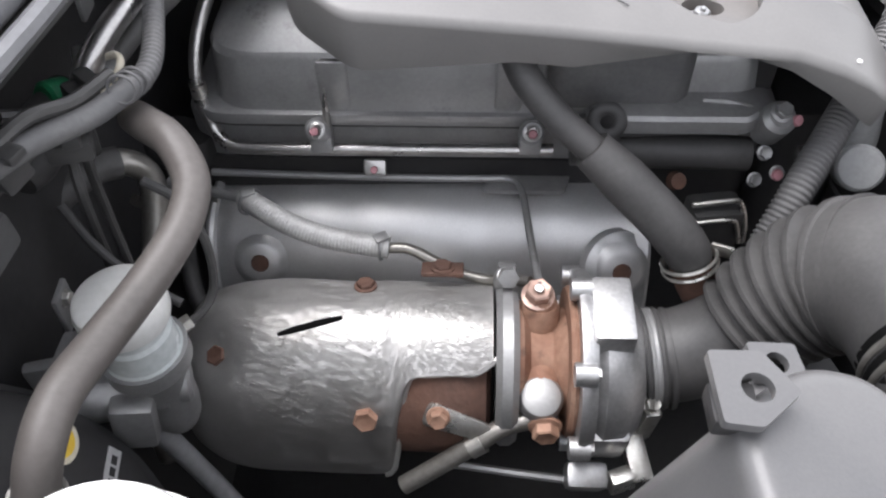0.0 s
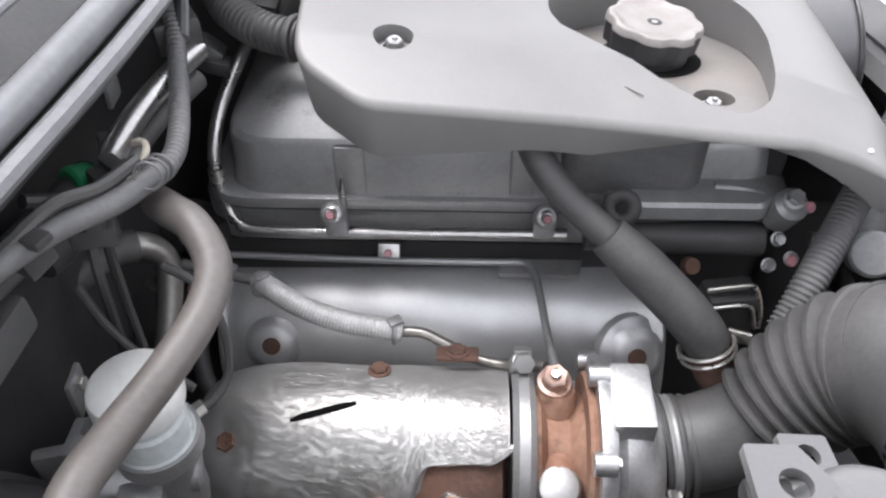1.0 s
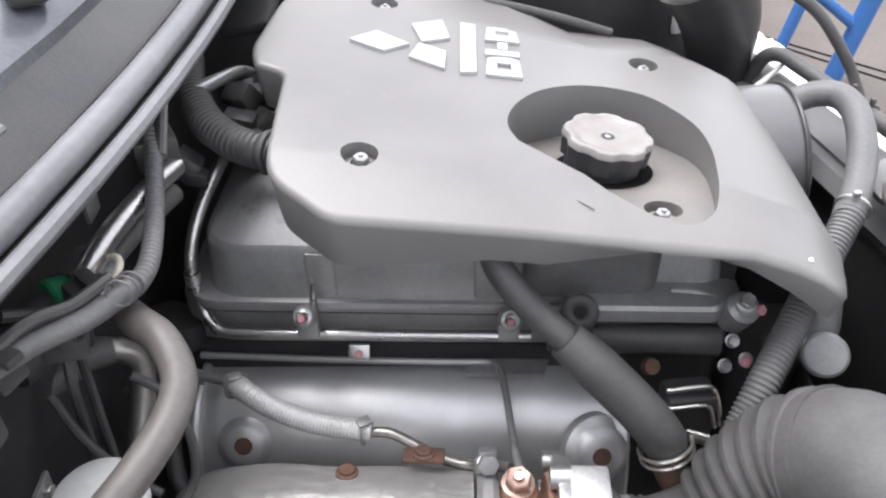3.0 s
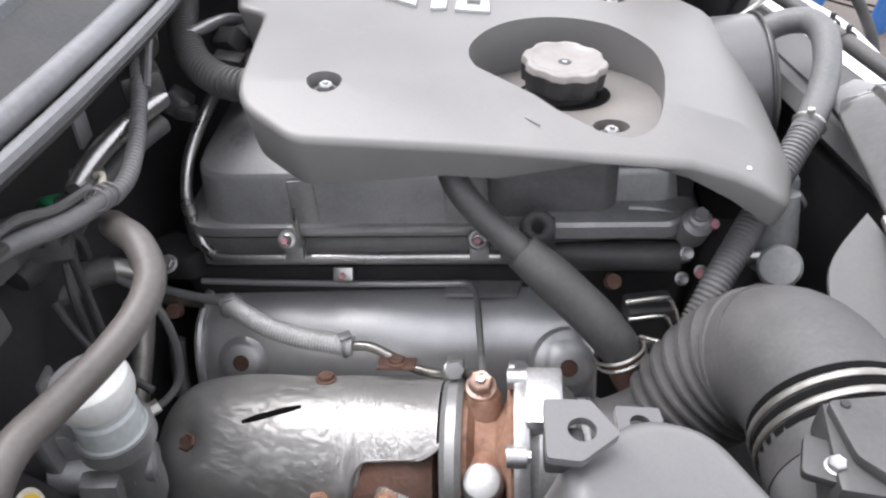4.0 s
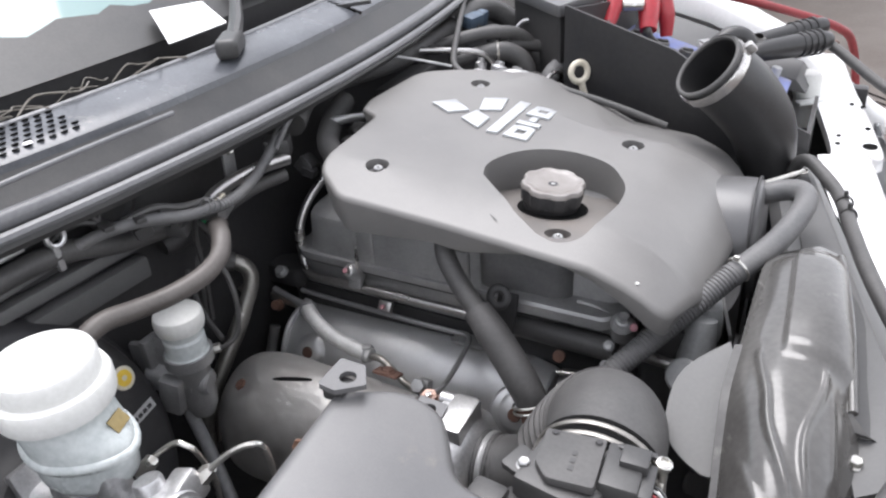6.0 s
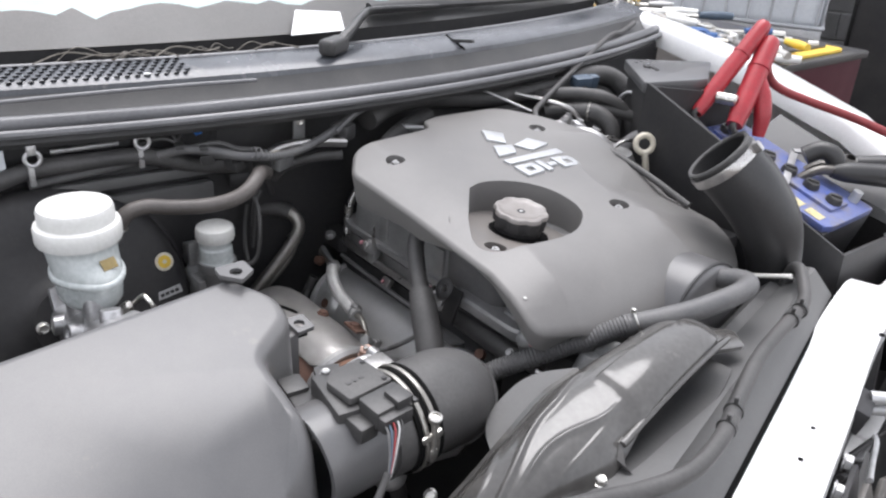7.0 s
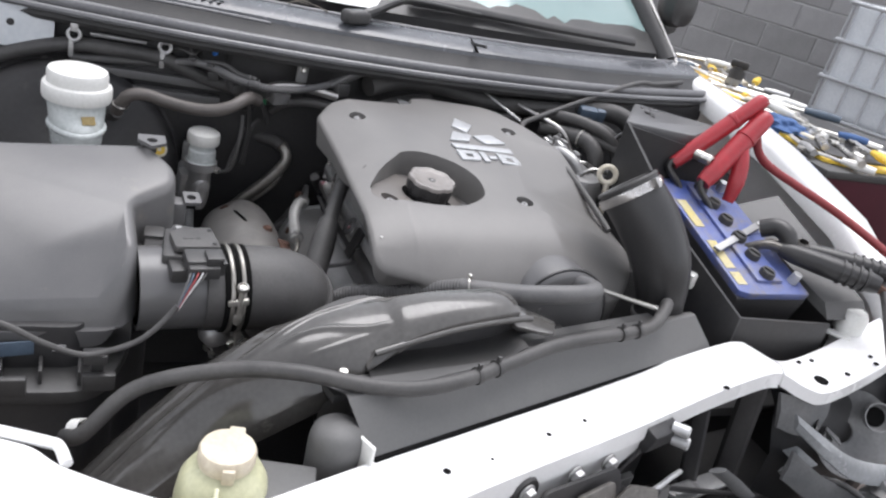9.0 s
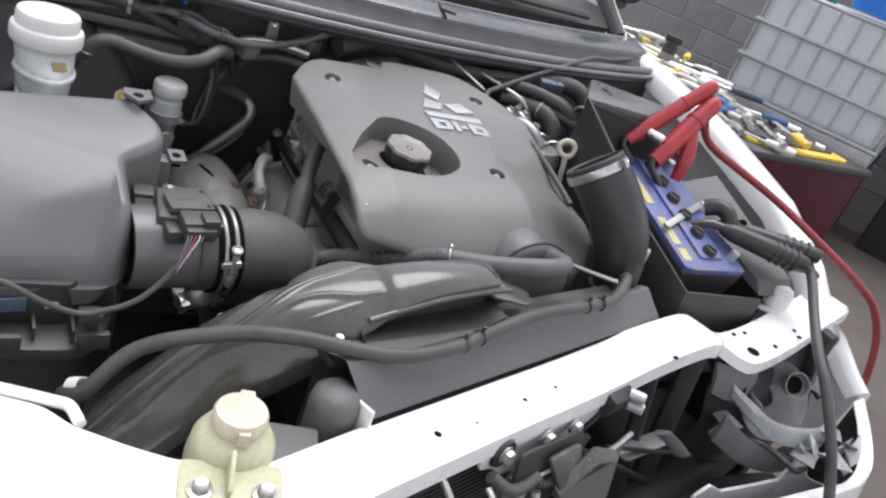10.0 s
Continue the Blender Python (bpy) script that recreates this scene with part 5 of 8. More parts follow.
for c, dx in ((M_REDCABLE, 0), (M_LABEL, 0.005), (M_STICKBLUE, -0.005), (M_PLASTIC, 0.009), (M_LOOM, -0.009)):
    part("wire", tube([(0.420, -0.298 + dx, 0.974), (0.432, -0.302 + dx * 0.9, 0.972), (0.444, -0.312 + dx * 0.5, 0.958), (0.452, -0.322 + dx * 0.2, 0.94)], 0.0011, 6, 5), c, maf)
part("loom", tube([(0.450, -0.322, 0.945), (0.456, -0.338, 0.925), (0.462, -0.362, 0.905), (0.464, -0.393, 0.893), (0.464, -0.420, 0.889), (0.464, -0.458, 0.905), (0.460, -0.50, 0.928), (0.452, -0.57, 0.945), (0.44, -0.68, 0.955)], 0.0036, 10, 6), M_RUBBER, maf, "black wire sleeve")
part("loom_clip", merged(box((0.020, 0.026, 0.012), (0.455, -0.405, 0.880), 0.003), box((0.012, 0.014, 0.026), (0.452, -0.402, 0.868), 0.002)), M_PLASTIC, maf)

elbow = thing("intake_elbow", "dark rubber intake elbow with bellows and double clamp", "intake hose")
part("bend", tube([(0.364, -0.285, 0.919), (0.362, -0.240, 0.919), (0.358, -0.205, 0.917), (0.350, -0.175, 0.907), (0.336, -0.155, 0.888)], 0.0545, 32, 6, taper=[1.0, 1.0, 1.0, 1.02, 1.02, 0.98]), M_RUBBER, elbow)
part("bellows", tube([(0.345, -0.164, 0.899), (0.332, -0.152, 0.882), (0.314, -0.147, 0.859), (0.297, -0.148, 0.836), (0.282, -0.152, 0.816)], 0.0490, 32, 8, ridge=0.0070, pitch=0.0140, taper=[1.08, 1.06, 1.0, 0.93, 0.84]), M_RUBBER, elbow, "ribbed rubber bellows")
part("snout", tube([(0.288, -0.151, 0.822), (0.262, -0.155, 0.800), (0.235, -0.158, 0.787), (0.203, -0.158, 0.780)], 0.0375, 24, 5), M_RUBBER, elbow)
for d in (0.210, 0.222, 0.229):
    part("cuff_ridge", moved(torus(0.0385, 0.0028, 36, 8), frame_to((d, -0.158, 0.782), (1, 0.05, 0.12))), M_RUBBER, elbow)
ring_clamp(elbow, (0.216, -0.158, 0.782), (1, 0.05, 0.12), 0.0385, 0.007, M_CAST, 4.3)
for d in (0.006, 0.019):
    part("clamp_band", lathe([(0.0545, -0.0026), (0.0572, -0.0026), (0.0582, -0.0010), (0.0582, 0.0010), (0.0572, 0.0026), (0.0545, 0.0026)], 48, frame_to(Vector((0.3650, -0.262, 0.919)) + DUCT_WAY * d, DUCT_WAY)), M_PIPE, elbow, "bright steel clamp band")
for d in (0.0, 0.0125, 0.0255):
    part("clamp_liner", lathe([(0.0545, d - 0.0035), (0.0563, d - 0.0025), (0.0563, d + 0.0025), (0.0545, d + 0.0035)], 40, frame_to(Vector((0.3650, -0.262, 0.919)), DUCT_WAY)), M_HOLE, elbow, "black liner under the clamp")
screw = part("clamp_screw", tube([(0.4185, -0.244, 0.950), (0.4195, -0.245, 0.930), (0.4195, -0.246, 0.900)], 0.0036, 10, 3), M_ZINC, elbow, "zinc clamp screw")
part("screw_head", lathe([(0, 0), (0.0064, 0), (0.0070, 0.002), (0.0070, 0.006), (0.0040, 0.0075), (0.0036, 0.0055), (0, 0.0055)], 16, frame_to((0.4185, -0.244, 0.949), (0.25, -0.05, 1))), M_ZINC, screw)
part("screw_block", box((0.009, 0.026, 0.009), (0.4175, -0.247, 0.931), 0.003, (8, 0, 0)), M_ZINC, screw)
part("screw_nut", box((0.010, 0.012, 0.014), (0.4185, -0.246, 0.909), 0.004), M_ZINC, screw)

snorkel = thing("intake_snorkel", "glossy black intake duct with a wide slot mouth over the radiator", "intake duct")
# stations along the duct: y, inner edge x and z, outer edge x and z, rise of the crown, depth below
stations = [(0.088, 0.450, 0.970, 0.514, 0.976, 0.008, 0.006), (0.06, 0.442, 0.969, 0.522, 0.978, 0.014, 0.006), (-0.02, 0.443, 0.960, 0.536, 0.969, 0.022, 0.006), (-0.075, 0.444, 0.952, 0.545, 0.953, 0.025, 0.008),
            (-0.12, 0.445, 0.942, 0.556, 0.930, 0.033, 0.02), (-0.17, 0.451, 0.920, 0.564, 0.905, 0.046, 0.03), (-0.22, 0.458, 0.897, 0.570, 0.880, 0.054, 0.03), (-0.28, 0.462, 0.862, 0.575, 0.848, 0.050, 0.03),
            (-0.345, 0.466, 0.80, 0.586, 0.795, 0.042, 0.03), (-0.41, 0.474, 0.73, 0.596, 0.725, 0.034, 0.03), (-0.47, 0.48, 0.65, 0.603, 0.645, 0.034, 0.03)]
inner = smooth_line([(s[0], s[1], s[2]) for s in stations], 10)
outer = smooth_line([(s[3], s[4], s[5]) for s in stations], 10)


def bump_at(f, c, w):
    return math.exp(-((f - c) / w) ** 2)


def ease(v, lo, hi):
    v = min(max((v - lo) / (hi - lo), 0), 1)
    return v * v * (3 - 2 * v)


loops, rim_in = [], []
for i, (a, b) in enumerate(zip(inner, outer)):
    y = a.x
    deep = stations[min(i // 10, len(stations) - 1)][6]
    r1 = 0.19 + 0.10 * ease(-y, 0.08, 0.15) + 0.30 * ease(-y, 0.15, 0.28)
    r2 = 0.74 - 0.18 * ease(-y, 0.095, 0.185) + 0.05 * ease(-y, 0.19, 0.23)
    r3 = 0.10 + 0.32 * ease(-y, 0.18, 0.28)
    roof = 1 - ease(-y, 0.074, 0.090)
    low1, low2 = ease(-y, 0.075, 0.095), ease(-y, 0.085, 0.105) * (1 - ease(-y, 0.20, 0.24))
    low3, low4 = ease(-y, 0.18, 0.22), ease(-y, 0.11, 0.13) * (1 - ease(-y, 0.17, 0.20))
    loop = []
    for k in range(141):
        f = k / 140
        z = a.z + (b.y - a.z) * f + b.z * (1 - abs(2 * f - 1) ** 2.6)
        z += 0.0044 * low1 * bump_at(f, r1, 0.032) + 0.0036 * low2 * bump_at(f, r2, 0.026) + 0.0026 * low3 * bump_at(f, r3, 0.026) + 0.0018 * low4 * bump_at(f, 0.78, 0.020)
        z += roof * 0.006 * ease(f, 0.35, 0.42)
        z -= 0.004 * bump_at(-y, 0.105, 0.016) * ease(f, 0.75, 0.9)
        loop.append((a.y + (b.x - a.y) * f, y, z))
    for k in range(9):
        f = 0.985 - 0.97 * k / 8
        loop.append((a.y + (b.x - a.y) * f, y, a.z + (b.y - a.z) * f - deep))
    loops.append(loop)
    rim_in.append(Vector((a.y, y, a.z)))
duct_body = part("body", loft(loops), M_DUCT, snorkel, sharp=75)
rim_in = rim_in[28:88]
part("side_flange", loft([[p + Vector((0.006, 0, 0.005)), p + Vector((-0.0045, 0, 0.001)), p + Vector((-0.0050, 0, -0.003)), p + Vector((0.006, 0, -0.005))] for p in rim_in]), M_DUCT, snorkel, "moulded flange along the duct")
mouth = [Vector((0.548, -0.112, 0.945)), Vector((0.535, -0.02, 0.966)), Vector((0.522, 0.06, 0.973)), Vector((0.514, 0.105, 0.972))]
mouth_low = [Vector((0.572, -0.118, 0.926)), Vector((0.560, -0.02, 0.930)), Vector((0.546, 0.06, 0.934)), Vector((0.528, 0.108, 0.938))]
up_l, lo_l = smooth_line(mouth, 5), smooth_line(mouth_low, 5)
part("mouth_hood", loft([[p + Vector((-0.050, -0.008, -0.008)) for p in up_l], [p + Vector((-0.02, -0.003, 0.002)) for p in up_l], up_l, [p - Vector((0, 0, 0.003)) for p in up_l], [p + Vector((-0.04, 0, -0.008)) for p in up_l]], closed=False), M_DUCT, snorkel, "raised lip of the duct mouth", sharp=60)
part("lip_bead", tube([p + Vector((0.0005, 0, 0.0005)) for p in up_l[::3]] + [up_l[-1]], 0.0042, 10, 4), M_DUCT, snorkel, "rounded glossy bead along the mouth")
part("mouth_floor", loft([[p + Vector((-0.05, 0, -0.002)) for p in lo_l], lo_l, [p - Vector((0, 0, 0.004)) for p in lo_l]], closed=False), M_PLASTIC, snorkel)
part("mouth_back", loft([[p + Vector((-0.036, 0, 0)) for p in up_l], [p + Vector((-0.046, 0, 0)) for p in lo_l]], closed=False), M_DARKBAY, snorkel, "dark inside of the duct mouth")
part("mouth_side", loft([[up_l[0], up_l[0] + Vector((-0.036, 0, 0))], [(up_l[0] + lo_l[0]) / 2 + Vector((0.004, -0.008, -0.002)), (up_l[0] + lo_l[0]) / 2 + Vector((-0.04, -0.006, 0))], [lo_l[0], lo_l[0] + Vector((-0.046, 0, 0))]], closed=False), M_DUCT, snorkel)
hexbolt(snorkel, (0.556, -0.149, 0.922), (0.2, 0, 1), 0.012, M_ZINC, label="zinc bolt and washer")
part("mount_foot", box((0.05, 0.045, 0.012), (0.560, -0.150, 0.912), 0.004, (0, 0, 12)), M_PLASTIC, snorkel)
part("end_flap", prism([(0.455, 0.085), (0.50, 0.095), (0.520, 0.145), (0.490, 0.165), (0.45, 0.13)], 0.946, 0.952, 0.008, 0.002), M_DUCT, snorkel)

valve = thing("purge_valve", "dull metal dome valve below the airflow sensor", "valve")
part("dome", lathe([(0, -0.02), (0.017, -0.02), (0.019, -0.012), (0.017, 0.003), (0.010, 0.010), (0, 0.012)], 28, frame_to((0.372, -0.266, 0.858), (0.5, -0.6, 0.6))), M_CAST, valve)
part("stem", tube([(0.372, -0.258, 0.842), (0.36, -0.24, 0.80), (0.36, -0.235, 0.70)], 0.010, 12, 3), M_PLASTIC, valve)
hexbolt(valve, (0.414, -0.240, 0.846), (0.5, -0.5, 0.6), 0.012, M_ZINC)

# ---- radiator, its top panel, shroud and hoses ----
radiator = thing("radiator", "grey radiator top panel with slanted face and fan shroud", "radiator")


def across(x0, y0, x1, y1, z):
    return [(x0 + (x1 - x0) * i / 8, y0 + (y1 - y0) * i / 8, z) for i in range(9)]


back, ridge_l, foot = across(0.560, -0.185, 0.410, 0.475, 0.920), across(0.612, -0.160, 0.440, 0.46, 0.933), across(0.657, -0.133, 0.461, 0.503, 0.880)
part("top_panel", loft([[(x, y, z - 0.004) for x, y, z in back], back, [(x - 0.006, y, z) for x, y, z in ridge_l], ridge_l, foot, [(x - 0.005, y, z - 0.004) for x, y, z in foot]], closed=False), M_PANEL, radiator, sharp=25)
part("seal_gap", tube([(x - 0.002, y, z + 0.001) for x, y, z in foot], 0.0045, 8, 2), M_HOLE, radiator, "black gap along the panel foot")
part("tank", prism([(0.56, -0.14), (0.635, -0.12), (0.46, 0.46), (0.38, 0.44)], 0.50, 0.868, 0.01, 0.004), M_DARKBAY, radiator)
part("shroud", loft([[(x - 0.032, y, z) for x, y, z in across(0.56, -0.17, 0.42, 0.44, 0.905)], [(x - 0.02, y, z) for x, y, z in across(0.56, -0.17, 0.42, 0.44, 0.918)], [(x, y, z) for x, y, z in across(0.56, -0.17, 0.42, 0.44, 0.916)], [(x, y, z) for x, y, z in across(0.56, -0.17, 0.42, 0.44, 0.6)]], closed=False), M_PANEL, radiator, "grey plastic fan shroud")
cheek = [Vector(q) for q in ((0.434, -0.052, 0.948), (0.408, -0.080, 0.938), (0.396, -0.100, 0.928), (0.394, -0.124, 0.916), (0.400, -0.153, 0.902), (0.424, -0.173, 0.892), (0.452, -0.176, 0.892), (0.456, -0.11, 0.928))]
cheek = smooth_line(cheek + [cheek[0]], 4)[:-1]
part("shroud_cheek", loft([[q - Vector((0, -0.002, 0.004)) for q in cheek], cheek]), M_PANEL, radiator, "flat grey cheek of the shroud beside the duct")
part("inlet_cap", merged(lathe([(0, -0.05), (0.029, -0.05), (0.0305, 0.012), (0.028, 0.024), (0.021, 0.031), (0, 0.034)], 32, pose(0.627, -0.168, 0.878))), M_PANEL, radiator, "rounded grey plastic cup beside the panel")
part("cap_strap", box((0.026, 0.005, 0.050), (0.650, -0.143, 0.880), 0.002, (0, 0, 24)), M_WHITE, radiator, "white plastic strap edge")
part("side_foot", box((0.06, 0.09, 0.012), (0.668, -0.245, 0.872), 0.004, (0, 0, -17)), M_PANEL, radiator)

fan = thing("cooling_fan", "grey plastic cooling fan behind the radiator", "fan")
part("hub", lathe([(0, 0), (0.05, 0), (0.055, 0.02), (0.03, 0.03), (0, 0.03)], 24, frame_to((0.40, 0.15, 0.76), AX)), M_CAST, fan)
for k in range(7):
    a = 2 * math.pi * k / 7 + 0.35
    blade = moved(prism([(0.03, -0.025), (0.17, -0.045), (0.175, 0.03), (0.03, 0.02)], 0, 0.004, 0.012, 0.001), frame_to((0.41, 0.15, 0.76), AX) @ Matrix.Rotation(a, 4, "Z") @ Matrix.Rotation(radians(22), 4, "X"))
    part("blade", blade, M_LOOM, fan)

overflow = thing("radiator_overflow_hose", "long dark rubber hose clipped along the radiator panel", "hose")
part("hose", tube([(0.520, -0.432, 0.822), (0.540, -0.415, 0.842), (0.528, -0.365, 0.890), (0.548, -0.282, 0.926), (0.578, -0.212, 0.944), (0.600, -0.135, 0.940), (0.608, -0.078, 0.940), (0.595, -0.01, 0.941), (0.568, 0.06, 0.943), (0.540, 0.14, 0.948), (0.520, 0.22, 0.947), (0.507, 0.28, 0.945), (0.492, 0.33, 0.945), (0.468, 0.366, 0.953), (0.450, 0.385, 0.958), (0.435, 0.397, 0.945), (0.425, 0.405, 0.90)], 0.0090, 14, 6), M_RUBBER, overflow)
for p, w in (((0.590, 0.004, 0.941), (-0.2, 1, 0)), ((0.578, 0.035, 0.942), (-0.35, 1, 0)), ((0.512, 0.262, 0.946), (-0.2, 1, 0)), ((0.505, 0.295, 0.946), (-0.2, 1, 0))):
    part("clip", moved(merged(lathe([(0.0085, -0.0028), (0.0108, -0.0028), (0.0108, 0.0028), (0.0085, 0.0028)], 16), box((0.005, 0.008, 0.005), (0, 0.0135, 0), 0.001)), frame_to(p, w)), M_PLASTIC, overflow)
part("joiner", lathe([(0.0108, -0.008), (0.0122, -0.008), (0.0122, 0.008), (0.0108, 0.008)], 18, frame_to((0.521, -0.418, 0.831), (0.6, 0.6, 0.5))), M_WHITE, overflow, "white hose end")

# ---- driver's side: booster, master cylinders, reservoirs, firewall lines ----
booster = thing("brake_booster", "black round brake servo with yellow and grey stickers", "brake booster")
BW = Vector((0.944, 0.05, 0.329)).normalized()
BC = Vector((-0.145, -0.445, 0.848))
part("shell", lathe([(0, -0.085), (0.150, -0.085), (0.188, -0.062), (0.191, -0.045), (0.189, -0.034), (0.181, -0.018), (0.165, -0.011), (0.120, -0.008), (0.070, 0.0), (0.055, 0.010), (0.050, 0.020), (0, 0.020)], 64, frame_to(BC, BW)), M_DARKBAY, booster, sharp=50)
part("crimp", lathe([(0.189, -0.052), (0.195, -0.050), (0.195, -0.040), (0.189, -0.038)], 64, frame_to(BC, BW)), M_DARKBAY, booster)


def on_servo(y, z, off=-0.0075):
    p = BC + BW * off
    return Vector((p.x - (BW.y * (y - p.y) + BW.z * (z - p.z)) / BW.x, y, z))


SM = frame_to(on_servo(-0.2965, 0.8854, -0.0095), BW)
seal_ring = part("sticker", lathe([(0, 0), (0.0140, 0), (0.0140, 0.0008), (0, 0.0008)], 28, SM), M_CREAM, booster, "round white sticker")
part("sticker_centre", lathe([(0, 0.0009), (0.0098, 0.0009), (0.0098, 0.0016), (0, 0.0016)], 24, SM), M_YELLOW, seal_ring, "yellow centre of the sticker")
part("sticker_dot", lathe([(0, 0.0017), (0.0032, 0.0017), (0.0032, 0.0021), (0, 0.0021)], 18, SM), M_CREAM, seal_ring)
la, lb = on_servo(-0.318, 0.8387, -0.0095), on_servo(-0.279, 0.8422, -0.0105)
lup = BW.cross(lb - la).normalized() * 0.0062
strip = part("label_strip", loft([[la - lup, lb - lup, lb + lup, la + lup], [la - lup + BW * 0.0009, lb - lup + BW * 0.0009, lb + lup + BW * 0.0009, la + lup + BW * 0.0009]]), M_LABEL, booster, "small grey printed strip")
for k in range(4):
    c = la.lerp(lb, 0.2 + 0.2 * k) + BW * 0.0010
    u = (lb - la) * 0.075
    part("print_bar", loft([[c - u - lup * 0.45, c + u - lup * 0.45, c + u + lup * 0.35, c - u + lup * 0.35], [q + BW * 0.0004 for q in (c - u - lup * 0.45, c + u - lup * 0.45, c + u + lup * 0.35, c - u + lup * 0.35)]]), M_DARKBAY, strip)
vs = on_servo(-0.380, 0.945, -0.012)
part("check_valve", merged(lathe([(0, 0), (0.019, 0), (0.019, 0.012), (0.009, 0.018), (0.009, (Vector((-0.134, -0.374, 0.962)) - vs).length + 0.01), (0, (Vector((-0.134, -0.374, 0.962)) - vs).length + 0.01)], 20, frame_to(vs, Vector((-0.134, -0.374, 0.962)) - vs))), M_PLASTIC, booster)

brake = thing("brake_fluid_reservoir", "white capped milky brake fluid reservoir on its aluminium cylinder", "fluid reservoir")
RM = pose(-0.056, -0.436, 0, 0, 0, 8)


def squarish(r, p, n=36):
    return [Vector((r * math.copysign(abs(math.cos(a)) ** p, math.cos(a)), r * math.copysign(abs(math.sin(a)) ** p, math.sin(a)))) for a in (2 * math.pi * i / n for i in range(n))]


def boxed(hx, hy, cx, power, z, n=48):
    out = []
    for k in range(n):
        a = 2 * math.pi * k / n
        out.append((cx + hx * math.copysign(abs(math.cos(a)) ** power, math.cos(a)), hy * math.copysign(abs(math.sin(a)) ** power, math.sin(a)), z))
    return out


part("cap", lathe([(0, 1.0555), (0.034, 1.0550), (0.0425, 1.052), (0.0445, 1.047), (0.0445, 1.032), (0.0495, 1.030), (0.0510, 1.026), (0.0510, 1.011), (0.0495, 1.007), (0.040, 1.005), (0, 1.005)], 48, RM), M_WHITE, brake, "round white ridged cap")
upper = [(0.0425, 0.0425, 0, 1.0, 1.007), (0.0425, 0.0425, 0, 1.0, 0.998), (0.0445, 0.042, 0.002, 1.05, 0.990), (0.0545, 0.0405, 0.006, 1.15, 0.978), (0.0575, 0.0405, 0.008, 1.18, 0.971), (0.0575, 0.0405, 0.008, 1.18, 0.966)]
bottle = part("bottle", moved(loft([boxed(*q) for q in upper]), RM), M_MILKY, brake, "milky square-shouldered bottle", sharp=60)
part("seam", moved(loft([boxed(*q) for q in ((0.0570, 0.040, 0.008, 1.18, 0.9710), (0.0605, 0.0430, 0.008, 1.15, 0.9695), (0.0615, 0.0440, 0.008, 1.15, 0.966), (0.0605, 0.0430, 0.008, 1.15, 0.9620), (0.055, 0.039, 0.008, 1.18, 0.9605))]), RM), M_MILKY, bottle, "pale welded seam", sharp=60)
part("lower_bottle", moved(loft([boxed(*q) for q in ((0.0545, 0.0390, 0.008, 1.15, 0.9630), (0.0535, 0.0385, 0.008, 1.12, 0.952), (0.0515, 0.037, 0.008, 1.1, 0.936), (0.046, 0.033, 0.008, 1.08, 0.929), (0.038, 0.027, 0.008, 1.05, 0.926))]), RM), M_MILKY, bottle, "", sharp=60)
part("stain_patch", moved(box((0.020, 0.014, 0.0016), (0, 0, 0), 0.0007), frame_to((-0.0075, -0.4185, 0.9875), (0.72, 0.25, 0.55))), M_STAIN, bottle, "brownish yellow fluid mark")
MA, MC = Vector((-0.145, -0.448, 0.852)), Vector((0.218, 0.010, 0.074)).normalized()


def along(d, up=0.0, side=0.0):
    return MA + MC * d + Vector((-0.32, 0, 0.947)) * up + Vector((0, 1, 0)) * side


part("cylinder", lathe([(0, 0.0), (0.026, 0.0), (0.026, 0.03), (0.021, 0.045), (0.0205, 0.120), (0.023, 0.128), (0.023, 0.142), (0.0205, 0.150), (0.0205, 0.195), (0.0225, 0.200), (0.0225, 0.226), (0.0205, 0.230), (0, 0.230)], 32, frame_to(MA, MC)), M_ALU, brake, "cast aluminium master cylinder")
part("end_plug", lathe([(0, 0), (0.0165, 0), (0.0165, 0.003), (0.012, 0.0045), (0.006, 0.003), (0, 0.0045)], 28, frame_to(along(0.229), MC)), M_CAST, brake, "dark pressed end plug")
for d in (0.075, 0.150):
    part("spigot", lathe([(0, 0), (0.0155, 0), (0.0155, 0.026), (0.012, 0.045), (0, 0.045)], 22, frame_to(along(d, 0.004), (-0.2, 0, 1))), M_ALU, brake)
part("port_boss", lathe([(0, 0), (0.014, 0), (0.0135, 0.030), (0.012, 0.033), (0, 0.033)], 22, frame_to(along(0.190, 0.0, 0.004), (-0.3, 0.1, 1))), M_ALU, brake)
part("port_boss", box((0.026, 0.032, 0.030), along(0.213, 0.010, 0.018), 0.005, (10, -19, 5)), M_ALU, brake)
part("port_boss", lathe([(0, 0), (0.016, 0), (0.0145, 0.032), (0.012, 0.036), (0.006, 0.036), (0.005, 0.032), (0, 0.032)], 22, frame_to(along(0.135), (0.1, -1, 0.25))), M_ALU, brake)
part("port_boss", lathe([(0, 0), (0.015, 0), (0.013, 0.030), (0.007, 0.032), (0, 0.030)], 22, frame_to(along(0.052), (-0.1, -1, 0.1))), M_ALU, brake)
part("rib", box((0.16, 0.010, 0.012), along(0.11, -0.018), 0.003, (0, -18.8, 3)), M_ALU, brake)
n1, n2 = Vector((-0.014, -0.405, 0.917)), Vector((0.063, -0.402, 0.937))
part("union_nut", lathe([(0, -0.012), (0.0078, -0.012), (0.0078, 0.010), (0.005, 0.014), (0, 0.014)], 6, frame_to(n1, (0.7, 0.2, 0.7))), M_ZINC, brake)
